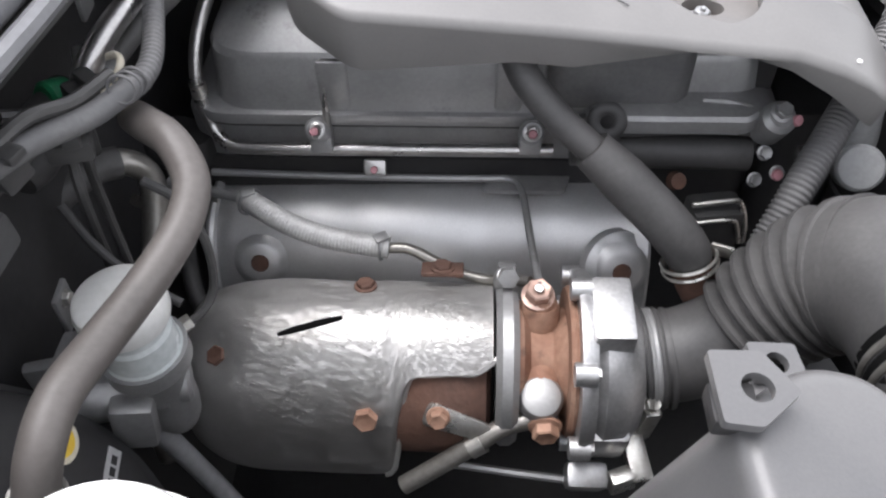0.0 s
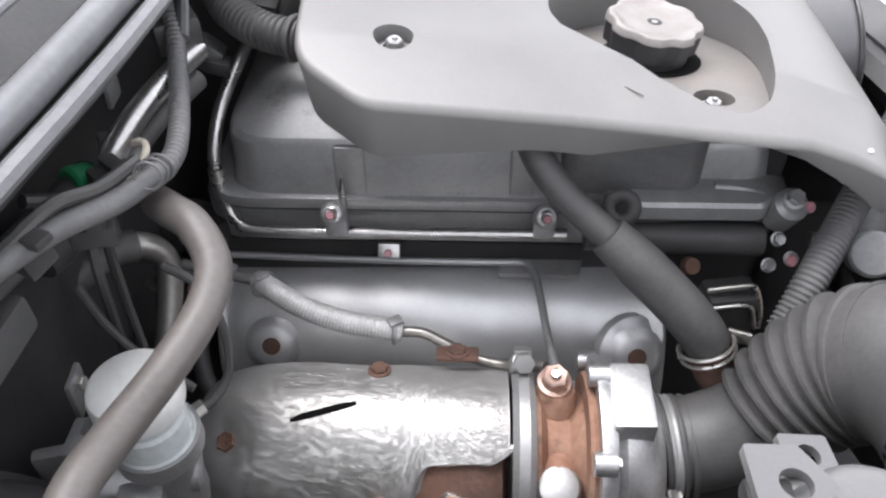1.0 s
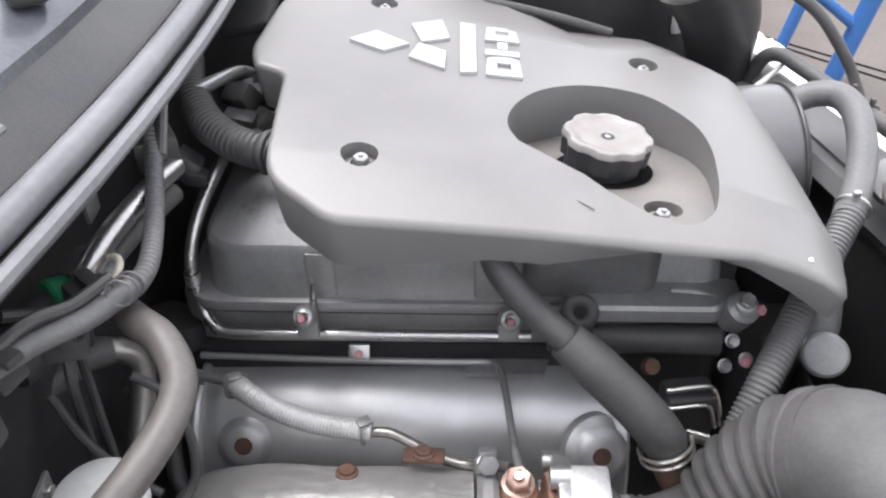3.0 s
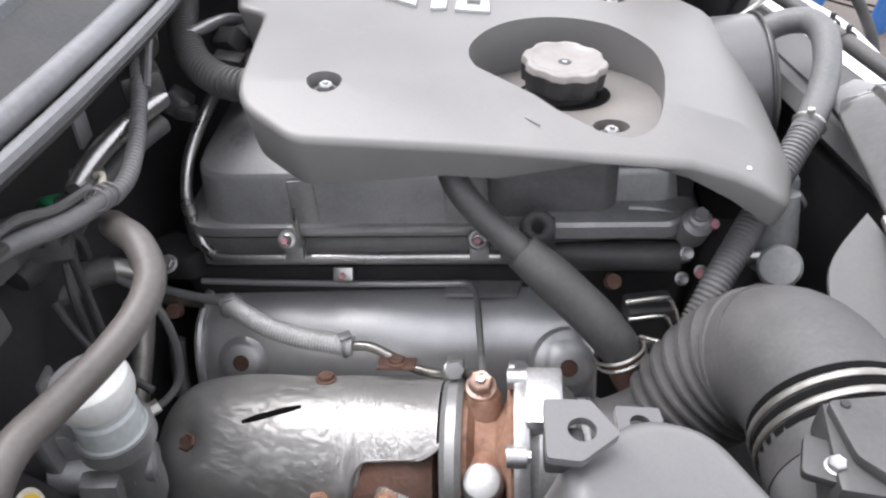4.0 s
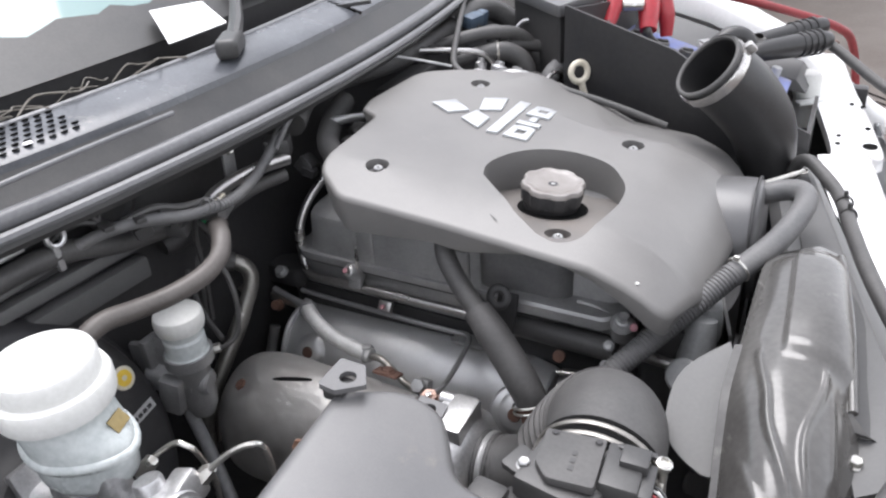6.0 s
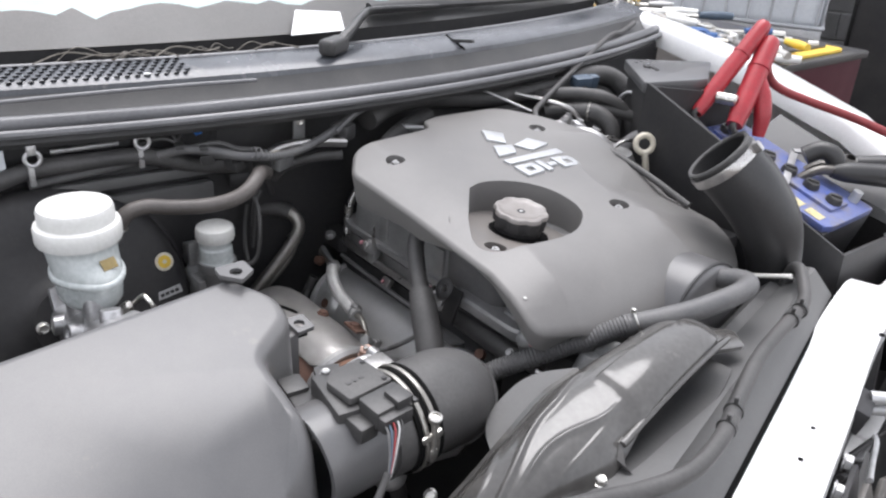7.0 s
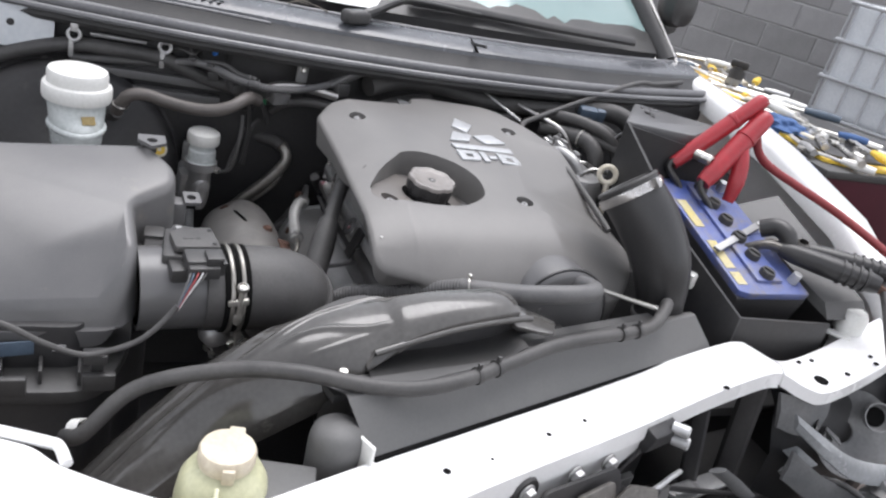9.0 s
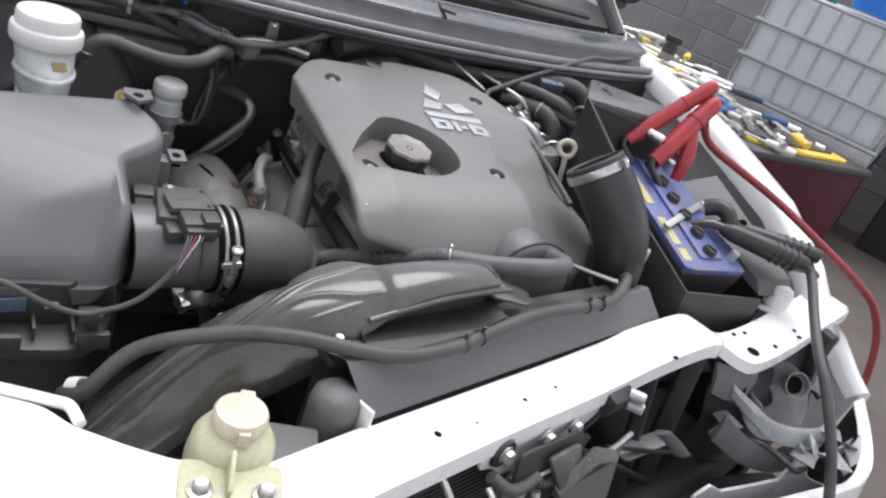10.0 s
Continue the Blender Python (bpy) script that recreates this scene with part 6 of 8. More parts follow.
part("union_nut", lathe([(0, -0.014), (0.0078, -0.014), (0.0078, 0.004), (0.005, 0.010), (0, 0.010)], 6, frame_to(n2, (0.5, 0.4, 0.6))), M_ZINC, brake)
part("brake_line", tube([n1, (-0.004, -0.395, 0.929), (0.020, -0.392, 0.948), (0.031, -0.390, 0.948), (0.037, -0.385, 0.936), (0.03, -0.37, 0.88), (0.01, -0.36, 0.80)], 0.0028, 8, 6), M_ZINC, brake, "thin bent steel brake line")
part("brake_line", tube([n2, (0.077, -0.397, 0.953), (0.094, -0.390, 0.968), (0.106, -0.382, 0.972), (0.110, -0.372, 0.960), (0.10, -0.36, 0.90), (0.08, -0.35, 0.80)], 0.0028, 8, 6), M_ZINC, brake, "thin bent steel brake line")
part("flange", moved(box((0.10, 0.040, 0.012), (0, 0, 0), 0.006), frame_to(along(0.022), MC) @ pose(0, 0, 0, 0, 0, 90)), M_ALU, brake)
for sgn in (-1, 1):
    hexbolt(brake, along(0.028, 0, sgn * 0.038), MC, 0.014, M_ZINC)

clutch = thing("clutch_fluid_reservoir", "small white capped clutch fluid reservoir on a grey cylinder", "fluid reservoir")
CM = pose(-0.146, -0.226, 0, 0, 0, 0)
part("cap", lathe([(0, 0.9415), (0.024, 0.9410), (0.0275, 0.9385), (0.0290, 0.933), (0.0290, 0.9235), (0.0275, 0.9185), (0, 0.9185)], 36, CM), M_WHITE, clutch, "round white cap")
part("bottle", lathe([(0.0225, 0.921), (0.0225, 0.908), (0.0245, 0.905), (0.0250, 0.886), (0.0275, 0.882), (0.0275, 0.876), (0.0240, 0.872), (0.0220, 0.866), (0, 0.866)], 36, CM), M_MILKY, clutch, "bluish translucent bottle", sharp=25)
part("clip", merged(lathe([(0.0262, 0.884), (0.0292, 0.884), (0.0292, 0.870), (0.0262, 0.870)], 36, CM), box((0.022, 0.016, 0.030), (-0.176, -0.232, 0.888), 0.004), box((0.012, 0.030, 0.040), (-0.188, -0.240, 0.882), 0.004)), M_CAST, clutch, "grey retaining clip")
part("body", merged(lathe([(0, 0.79), (0.014, 0.79), (0.018, 0.80), (0.0205, 0.815), (0.0205, 0.862), (0.0230, 0.866), (0.0230, 0.874), (0, 0.874)], 28, CM), lathe([(0, -0.052), (0.020, -0.052), (0.020, 0.008), (0.016, 0.013), (0, 0.013)], 24, frame_to((-0.150, -0.228, 0.840), (0.8, 0.25, -0.1))), box((0.03, 0.02, 0.05), (-0.160, -0.252, 0.832), 0.006, (0, 10, 10))), M_CAST, clutch, "grey cast clutch cylinder")
part("end_cap", lathe([(0, 0), (0.0165, 0), (0.0165, 0.012), (0.013, 0.015), (0, 0.015)], 22, frame_to((-0.1405, -0.2250, 0.8388), (0.8, 0.25, -0.1))), M_CAST, clutch)
part("bracket", box((0.06, 0.01, 0.06), (-0.190, -0.240, 0.860), 0.004, (0, 0, 15)), M_CAST, clutch)
part("clutch_line", tube([(-0.135, -0.205, 0.873), (-0.118, -0.192, 0.876), (-0.108, -0.178, 0.89), (-0.105, -0.172, 0.93), (-0.115, -0.168, 0.965), (-0.135, -0.165, 0.98)], 0.0032, 8, 6), M_RUBBER, clutch)
part("line_nut", lathe([(0, -0.005), (0.006, -0.005), (0.006, 0.006), (0, 0.006)], 6, frame_to((-0.128, -0.200, 0.874), (0.7, 0.6, 0.1))), M_ZINC, clutch)
part("push_rod", tube([(-0.160, -0.232, 0.81), (-0.160, -0.236, 0.79), (-0.150, -0.232, 0.72), (-0.134, -0.235, 0.66), (-0.12, -0.24, 0.60)], 0.0085, 12, 4), M_GALV, clutch, "bright steel pipe running down")

vac = thing("brake_vacuum_hose", "thick brown-grey rubber vacuum hose arching to the servo", "hose")
part("hose", tube([(-0.136, -0.142, 1.012), (-0.122, -0.158, 1.020), (-0.102, -0.174, 1.020), (-0.088, -0.196, 1.010), (-0.090, -0.222, 1.000), (-0.101, -0.258, 0.995), (-0.112, -0.298, 0.998), (-0.118, -0.332, 1.004), (-0.120, -0.358, 0.998), (-0.126, -0.372, 0.975), (-0.134, -0.374, 0.962)], 0.0108, 16, 7), M_HOSE, vac)
part("end_clip", moved(torus(0.0122, 0.0012, 22, 6), frame_to((-0.124, -0.370, 0.98), (0.2, 0.2, 1))), M_ZINC, vac)

loom = thing("wiring_loom", "dusty ribbed wiring loom wrapped in tape along the firewall", "wiring")
part("ribbed_run", tube([(-0.172, 0.045, 1.074), (-0.160, 0.01, 1.062), (-0.150, -0.020, 1.052), (-0.138, -0.062, 1.043), (-0.128, -0.100, 1.040), (-0.122, -0.128, 1.041), (-0.122, -0.150, 1.043)], 0.0063, 14, 7, ridge=0.0011, pitch=0.0046), M_LOOM, loom, "grey ribbed sleeve")
part("taped_run", tube([(-0.122, -0.146, 1.043), (-0.140, -0.178, 1.043), (-0.160, -0.21, 1.050), (-0.176, -0.245, 1.054), (-0.198, -0.268, 1.046), (-0.216, -0.30, 1.036), (-0.226, -0.36, 1.028), (-0.232, -0.45, 1.02)], 0.0070, 12, 6), M_LOOM, loom, "grey cloth-taped run")
for y in (-0.150, -0.158, -0.166):
    part("tape_turn", moved(torus(0.0082, 0.0010, 20, 6), frame_to((-0.124, y, 1.045 - (y + 0.15) * 0.4), (-0.05, -1, 0.3))), M_LOOM, loom)
for x, y, z in ((-0.180, -0.255, 1.060), (-0.165, -0.225, 1.058)):
    part("tape_end", box((0.012, 0.022, 0.006), (x, y, z), 0.002, (0, 0, 70)), M_PLASTIC, loom)

ac = thing("air_conditioning_pipe", "polished bent aluminium air conditioning pipe with a green cap", "pipe")
part("tube", tube([(-0.145, 0.004, 1.034), (-0.147, -0.010, 1.036), (-0.151, -0.040, 1.040), (-0.158, -0.080, 1.040), (-0.165, -0.108, 1.034), (-0.172, -0.120, 1.022), (-0.178, -0.116, 1.008)], 0.0082, 14, 7), M_STEEL, ac)
part("union_block", box((0.026, 0.036, 0.022), (-0.174, -0.098, 1.012), 0.003, (0, 10, 25)), M_ALU, ac)
part("sensor_body", moved(lathe([(0, 0), (0.015, 0), (0.016, 0.02), (0.012, 0.035), (0, 0.035)], 20), frame_to((-0.205, -0.135, 0.985), (-0.2, -1, -0.1))), M_DARKBAY, ac)
part("green_cap", moved(lathe([(0, 0), (0.0145, 0), (0.0145, 0.014), (0.012, 0.016), (0, 0.016)], 22), frame_to((-0.194, -0.110, 1.000), (-0.5, -0.75, 0.3))), M_GREEN, ac, "green plastic plug")
part("wire", tube([(-0.172, -0.105, 1.024), (-0.150, -0.112, 1.036), (-0.140, -0.130, 1.040), (-0.150, -0.142, 1.030)], 0.0024, 8, 5), M_CREAM, ac, "pale wire clip")

heater = thing("heater_pipes", "pair of steel heater pipes bending down behind the engine", "pipe")
part("large_pipe", tube([(-0.235, -0.105, 0.908), (-0.220, -0.080, 0.908), (-0.200, -0.064, 0.900), (-0.188, -0.062, 0.878), (-0.189, -0.088, 0.84), (-0.194, -0.138, 0.785), (-0.198, -0.182, 0.735), (-0.19, -0.205, 0.68)], 0.0105, 14, 7), M_PIPE, heater)
part("small_pipe", tube([(-0.205, -0.070, 0.865), (-0.196, -0.066, 0.845), (-0.196, -0.085, 0.815), (-0.200, -0.125, 0.775), (-0.202, -0.160, 0.735), (-0.195, -0.18, 0.68)], 0.0048, 10, 6), M_PIPE, heater)
part("hose_end", tube([(-0.25, -0.135, 0.905), (-0.235, -0.105, 0.908), (-0.220, -0.080, 0.908), (-0.206, -0.067, 0.903)], 0.0130, 14, 4), M_RUBBER, heater)
part("lower_loop", tube([(-0.195, -0.03, 0.775), (-0.196, -0.045, 0.745), (-0.185, -0.07, 0.722), (-0.16, -0.08, 0.716), (-0.14, -0.075, 0.716)], 0.0085, 12, 6), M_RUBBER, heater, "black rubber loop below the shield")
part("thin_cable", tube([(-0.215, -0.14, 0.93), (-0.195, -0.155, 0.905), (-0.165, -0.17, 0.885), (-0.135, -0.18, 0.872)], 0.0035, 8, 5), M_RUBBER, heater)

# firewall fittings
# Ledges take a darker grey for the shade under the cowl
pad = thing("firewall_pad", "insulating ledge along the firewall, greyed for the cowl's shade", "insulation")
part("upper_ledge", box((0.018, 0.30, 0.016), (-0.229, -0.345, 1.004), 0.004, (0, 0, -4)), M_PANEL, pad)
part("lower_ledge", box((0.022, 0.26, 0.028), (-0.227, -0.325, 0.971), 0.005, (0, 0, -4)), M_PANEL, pad)
runs = (([(-0.175, -0.238, 1.058), (-0.160, -0.205, 1.062), (-0.148, -0.178, 1.052), (-0.136, -0.150, 1.050)], 0.0042), ([(-0.222, -0.305, 1.052), (-0.205, -0.268, 1.066), (-0.180, -0.225, 1.044), (-0.158, -0.190, 1.036)], 0.0036), ([(-0.215, -0.22, 1.092), (-0.200, -0.245, 1.068), (-0.188, -0.262, 1.050)], 0.0024), ([(-0.205, -0.165, 1.030), (-0.190, -0.140, 1.010), (-0.185, -0.120, 0.985), (-0.195, -0.105, 0.950)], 0.0045), ([(-0.150, -0.160, 1.034), (-0.172, -0.150, 0.992), (-0.182, -0.142, 0.935), (-0.180, -0.150, 0.870)], 0.0035))
for pts, r in runs:
    solid("firewall_wire", tube(pts, r, 8, 6), M_PLASTIC, "black taped wire in front of the firewall", "cable", "cables at the firewall")
for x, y, z, turn in ((-0.158, -0.182, 1.026, 20), (-0.180, -0.214, 1.036, -25), (-0.166, -0.130, 1.020, 50)):
    solid("loom_plug", merged(box((0.026, 0.020, 0.016), (x, y, z), 0.003, (10, 5, turn)), box((0.010, 0.024, 0.010), (x + 0.004, y, z + 0.009), 0.002, (0, 0, turn))), M_PLASTIC, "black wiring plug clipped to the loom", "connector", "plugs on the loom")
solid("dark_pipe", tube([(-0.150, 0.000, 1.012), (-0.163, -0.045, 1.012), (-0.182, -0.085, 0.998), (-0.20, -0.10, 0.975)], 0.0085, 12, 6), M_RUBBER, "dark rubber pipe below the polished pipe", "hose")
fh = thing("firewall_hose", "black hose held by white clips along the firewall", "hose")
part("hose", tube([(-0.225, -0.60, 0.99), (-0.222, -0.52, 1.025), (-0.218, -0.45, 1.045), (-0.215, -0.38, 1.047), (-0.212, -0.30, 1.043), (-0.208, -0.23, 1.020), (-0.205, -0.16, 1.005), (-0.20, -0.10, 0.998)], 0.0125, 14, 6), M_RUBBER, fh)
for y in (-0.445, -0.300):
    part("clip", merged(moved(torus(0.0095, 0.0032, 20, 8), frame_to((-0.203, y, 1.066), (1, -0.1, 0.1))), box((0.006, 0.008, 0.030), (-0.203, y - 0.004, 1.043), 0.002), box((0.007, 0.012, 0.014), (-0.204, y, 1.078), 0.002)), M_ALU, fh, "pale metal P-clip")
part("bar", tube([(-0.215, -0.42, 1.068), (-0.215, -0.33, 1.066)], 0.0035, 8, 3), M_CAST, fh)
tag = solid("firewall_tag", box((0.004, 0.14, 0.074), (-0.222, -0.545, 1.064), 0.003), M_TANK, "pale grey information plate on the firewall", "plate")
part("plate_hole", lathe([(0, 0), (0.006, 0), (0.006, 0.001), (0, 0.001)], 14, frame_to((-0.2195, -0.54, 1.068), (1, 0, 0))), M_DARKBAY, tag)
for x, y, z, h in ((-0.185, -0.058, 1.055, 0.05), (-0.200, -0.205, 0.90, 0.035)):
    brk = thing("firewall_bracket", "small dull steel bracket bolted to the firewall", "bracket", "brackets on the firewall")
    part("strap", box((0.004, 0.022, h), (x, y, z), 0.002, (0, 4, 4)), M_CAST, brk)
    hexbolt(brk, (x + 0.002, y, z + h * 0.25), (1, 0, 0.1), 0.010, M_ZINC)
grommet = solid("firewall_grommet", merged(lathe([(0, 0), (0.034, 0), (0.034, 0.006), (0.024, 0.010), (0.020, 0.006), (0, 0.006)], 28, frame_to((-0.222, -0.215, 1.062), (1, 0, 0)))), M_DARKBAY, "black round rubber grommet in the firewall", "grommet")
part("bulb", lathe([(0, 0), (0.004, 0), (0.003, 0.012), (0, 0.014)], 10, frame_to((-0.214, -0.215, 1.064), (1, 0.2, 0.4))), M_BINBLUE, grommet)
for pts, r in (([(-0.20, -0.265, 1.085), (-0.195, -0.252, 1.062), (-0.19, -0.238, 1.048)], 0.0025), ([(-0.205, -0.12, 0.955), (-0.20, -0.135, 0.93), (-0.202, -0.14, 0.86)], 0.004)):
    solid("firewall_cable", tube(pts, r, 8, 6), M_RUBBER, "thin black cable in front of the firewall", "cable", "cables at the firewall")
hold = thing("bonnet_stay", "dark steel stay rod lying across the back of the engine", "rod")
part("rod", tube([(-0.148, -0.012, 1.052), (-0.155, 0.03, 1.075), (-0.172, 0.09, 1.085), (-0.20, 0.19, 1.088)], 0.0065, 10, 5, flat=0.7), M_LOOM, hold)
part("joint", box((0.034, 0.030, 0.026), (-0.160, 0.008, 1.048), 0.005, (0, 0, 30)), M_PLASTIC, hold)
part("screw", lathe([(0, 0), (0.005, 0), (0.004, 0.005), (0, 0.005)], 12, frame_to((-0.150, 0.004, 1.050), (0.6, -0.5, 0.5))), M_ZINC, hold)

# behind the engine: thick ribbed hose, manifold and injector lines on the far side
rear_hose = thing("rear_ribbed_hose", "black ribbed hose entering below the engine cover", "hose")
part("hose", tube([(-0.195, 0.21, 1.035), (-0.178, 0.155, 1.03), (-0.150, 0.10, 1.022), (-0.115, 0.066, 1.018), (-0.075, 0.052, 1.016), (-0.05, 0.05, 1.012)], 0.0150, 18, 7, ridge=0.0018, pitch=0.0055), M_RUBBER, rear_hose)
part("collar", moved(torus(0.0165, 0.003, 28, 8), frame_to((-0.085, 0.0545, 1.0165), (1, -0.3, 0))), M_RUBBER, rear_hose)
solid("rear_pipe", tube([(-0.165, 0.13, 1.035), (-0.15, 0.16, 1.032), (-0.145, 0.20, 1.02), (-0.145, 0.24, 1.0)], 0.0065, 10, 6), M_CAST, "dull steel pipe behind the engine cover", "pipe")
rc = thing("rear_connectors", "cluster of black plugs behind the engine cover", "connector")
for k, (x, y, z) in enumerate(((-0.128, 0.125, 1.005), (-0.118, 0.165, 1.010), (-0.135, 0.195, 1.0), (-0.110, 0.100, 0.995), (-0.16, 0.06, 1.0), (-0.105, 0.135, 1.0), (-0.130, 0.15, 1.018), (-0.112, 0.195, 1.012))):
    part("plug", box((0.030, 0.024, 0.022), (x, y, z), 0.005, (10 * k, 12, 25 * k)), M_PLASTIC, rc)
part("red_plug", box((0.02, 0.016, 0.012), (-0.150, 0.050, 0.995), 0.003, (0, 20, 10)), M_DARKBAY, rc)
trough = thing("rear_crossover_hose", "thick black hose and bracket running behind the engine", "hose")
part("hose", tube([(-0.19, 0.075, 1.05), (-0.215, 0.14, 1.062), (-0.225, 0.22, 1.062), (-0.215, 0.27, 1.058)], 0.020, 14, 6), M_RUBBER, trough)
part("sleeve", tube([(-0.215, 0.26, 1.058), (-0.20, 0.36, 1.05), (-0.185, 0.48, 1.055), (-0.18, 0.56, 1.06)], 0.017, 14, 6), M_RUBBER, trough)
part("elbow", tube([(-0.185, 0.54, 1.060), (-0.185, 0.62, 1.068), (-0.165, 0.67, 1.062), (-0.135, 0.69, 1.035), (-0.125, 0.69, 1.0)], 0.021, 16, 6), M_RUBBER, trough)
part("bracket", box((0.05, 0.13, 0.012), (-0.155, 0.33, 1.035), 0.004, (0, -10, 4)), M_DARKBAY, trough)
part("plug", box((0.03, 0.045, 0.022), (-0.155, 0.575, 1.055), 0.004, (0, 10, 10)), M_PLASTIC, trough)
part("blue_plug", merged(box((0.024, 0.040, 0.022), (-0.149, 0.560, 1.070), 0.004, (0, 10, -10)), box((0.018, 0.020, 0.030), (-0.146, 0.590, 1.066), 0.004, (0, 10, -10))), M_STICKBLUE, trough, "blue plug")

intake = thing("intake_manifold_side", "dark intake side of the engine crowded with pipes", "engine part")
part("plenum", prism([(-0.12, 0.36), (0.30, 0.37), (0.30, 0.50), (0.10, 0.54), (-0.12, 0.54)], 0.62, 0.93, 0.03, 0.008), M_DARKBAY, intake)
part("injection_pump", merged(lathe([(0, 0), (0.05, 0), (0.05, 0.05), (0.04, 0.07), (0, 0.07)], 24, frame_to((0.02, 0.47, 0.92), (0, 0, 1)))), M_CAST, intake)
for k in range(4):
    x, y = -0.075 + 0.032 * k, 0.405 + 0.018 * k
    part("injector_line", tube([(x, y, 0.95), (x + 0.004, y + 0.012, 0.995), (x + 0.01, y + 0.045, 1.008), (x + 0.012, y + 0.085, 0.985), (x + 0.01, y + 0.11, 0.94)], 0.0038, 8, 6), M_STEEL, intake)
    part("union", lathe([(0, 0), (0.010, 0), (0.010, 0.012), (0.007, 0.016), (0.007, 0.026), (0, 0.026)], 6, frame_to((x, y, 0.972), (0.1, 0.3, 1))), M_ALU, intake)
for pts, r, m in (([(-0.13, 0.44, 1.03), (-0.10, 0.50, 1.035), (-0.05, 0.57, 1.03), (0.0, 0.62, 1.005), (0.03, 0.63, 0.96)], 0.011, M_RUBBER), ([(-0.15, 0.47, 1.04), (-0.135, 0.54, 1.05), (-0.12, 0.60, 1.045), (-0.10, 0.65, 1.01)], 0.009, M_RUBBER), ([(0.0, 0.50, 0.93), (0.01, 0.53, 0.985), (0.02, 0.56, 1.0), (0.025, 0.585, 0.985), (0.03, 0.60, 0.93)], 0.017, M_LOOM), ([(-0.06, 0.42, 1.0), (-0.03, 0.44, 1.015), (0.0, 0.455, 1.01), (0.02, 0.47, 0.99)], 0.012, M_CAST), ([(-0.09, 0.39, 0.99), (-0.07, 0.40, 1.0), (-0.05, 0.40, 1.005)], 0.016, M_ALU)):
    part("pipe", tube(pts, r, 12, 6), m, intake)

fit_up = thing("fuel_unions", "stacked bright aluminium fuel unions on the injection pump", "pipe fitting")
for k, (x, y, z, w, r) in enumerate(((-0.053, 0.446, 1.000, (0.15, 0.3, 1), 0.013), (-0.078, 0.428, 0.996, (0.1, 0.35, 1), 0.012), (-0.034, 0.470, 0.985, (0.2, 0.3, 1), 0.014), (-0.090, 0.462, 0.998, (0.0, 0.2, 1), 0.010))):
    part("union", lathe([(0, 0), (r, 0), (r, 0.010), (r * 0.7, 0.012), (r * 0.7, 0.016), (r * 1.05, 0.018), (r * 1.05, 0.028), (r * 0.6, 0.031), (r * 0.6, 0.036), (0, 0.036)], 8 if k % 2 else 18, frame_to((x, y, z), w)), M_ALU, fit_up)
part("base", prism([(-0.11, 0.40), (0.0, 0.41), (0.02, 0.50), (-0.10, 0.50)], 0.94, 0.998, 0.02, 0.005), M_CAST, fit_up)
part("pale_wire", tube([(-0.10, 0.60, 1.02), (-0.075, 0.615, 1.058), (-0.035, 0.615, 1.052), (-0.015, 0.60, 1.0)], 0.004, 8, 6), M_ALU, fit_up)
part("thin_pipe", tube([(-0.17, 0.40, 1.06), (-0.12, 0.44, 1.052), (-0.085, 0.47, 1.04), (-0.07, 0.50, 1.0)], 0.0045, 8, 6), M_STEEL, fit_up)
dark_hose = thing("vacuum_elbow_hose", "short black rubber elbow hose beside the fuel unions", "hose")
part("elbow", tube([(-0.105, 0.497, 1.030), (-0.07, 0.520, 1.032), (-0.042, 0.535, 1.012), (-0.030, 0.538, 0.97), (-0.025, 0.54, 0.92)], 0.0165, 16, 6), M_RUBBER, dark_hose)
part("collar", moved(torus(0.017, 0.0022, 24, 6), frame_to((-0.080, 0.514, 1.032), (1, 0.6, 0))), M_ZINC, dark_hose)
solid("arched_hose", tube([(-0.175, 0.455, 1.046), (-0.13, 0.485, 1.060), (-0.09, 0.525, 1.062), (-0.058, 0.565, 1.048), (-0.04, 0.59, 1.01), (-0.035, 0.60, 0.95)], 0.0115, 14, 6), M_RUBBER, "black rubber hose arching behind the fuel unions", "hose")
for k, (x, y, z) in enumerate(((-0.165, 0.50, 1.045), (-0.185, 0.44, 1.05), (-0.12, 0.585, 1.03))):
    solid("wire_plug", merged(box((0.034, 0.020, 0.018), (x, y, z), 0.004, (10, 12 * k, 40 + 30 * k)), box((0.012, 0.026, 0.012), (x + 0.016, y + 0.004, z), 0.003, (0, 10, 20 * k))), M_PLASTIC, "black wiring plug behind the engine cover", "connector", "plugs behind the cover")

# dipstick loop and the thin black cable that crosses the cover's far edge
dip = thing("dipstick", "cream plastic dipstick loop", "dipstick")
part("loop", moved(torus(0.0155, 0.0055, 28, 10, 0.8), frame_to((0.080, 0.487, 1.018), (0.75, -0.6, 0.2))), M_CREAM, dip)
part("stem", tube([(0.083, 0.488, 1.003), (0.09, 0.49, 0.97), (0.10, 0.49, 0.90)], 0.006, 10, 3), M_CREAM, dip)
solid("loose_cable", tube([(-0.33, 0.93, 1.13), (-0.26, 0.80, 1.13), (-0.23, 0.72, 1.13), (-0.165, 0.55, 1.09), (-0.115, 0.42, 1.055), (-0.088, 0.375, 1.046), (-0.055, 0.362, 1.040), (0.0, 0.372, 1.035), (0.08, 0.385, 1.025), (0.17, 0.39, 1.005), (0.25, 0.395, 0.98)], 0.0055, 10, 7), M_RUBBER, "thin black cable lying along the cover's edge", "cable")
solid("thin_rod", tube([(-0.20, 0.30, 1.085), (-0.13, 0.345, 1.062), (-0.095, 0.372, 1.048)], 0.0025, 8, 4), M_CAST, "thin dark rod behind the cover", "rod")

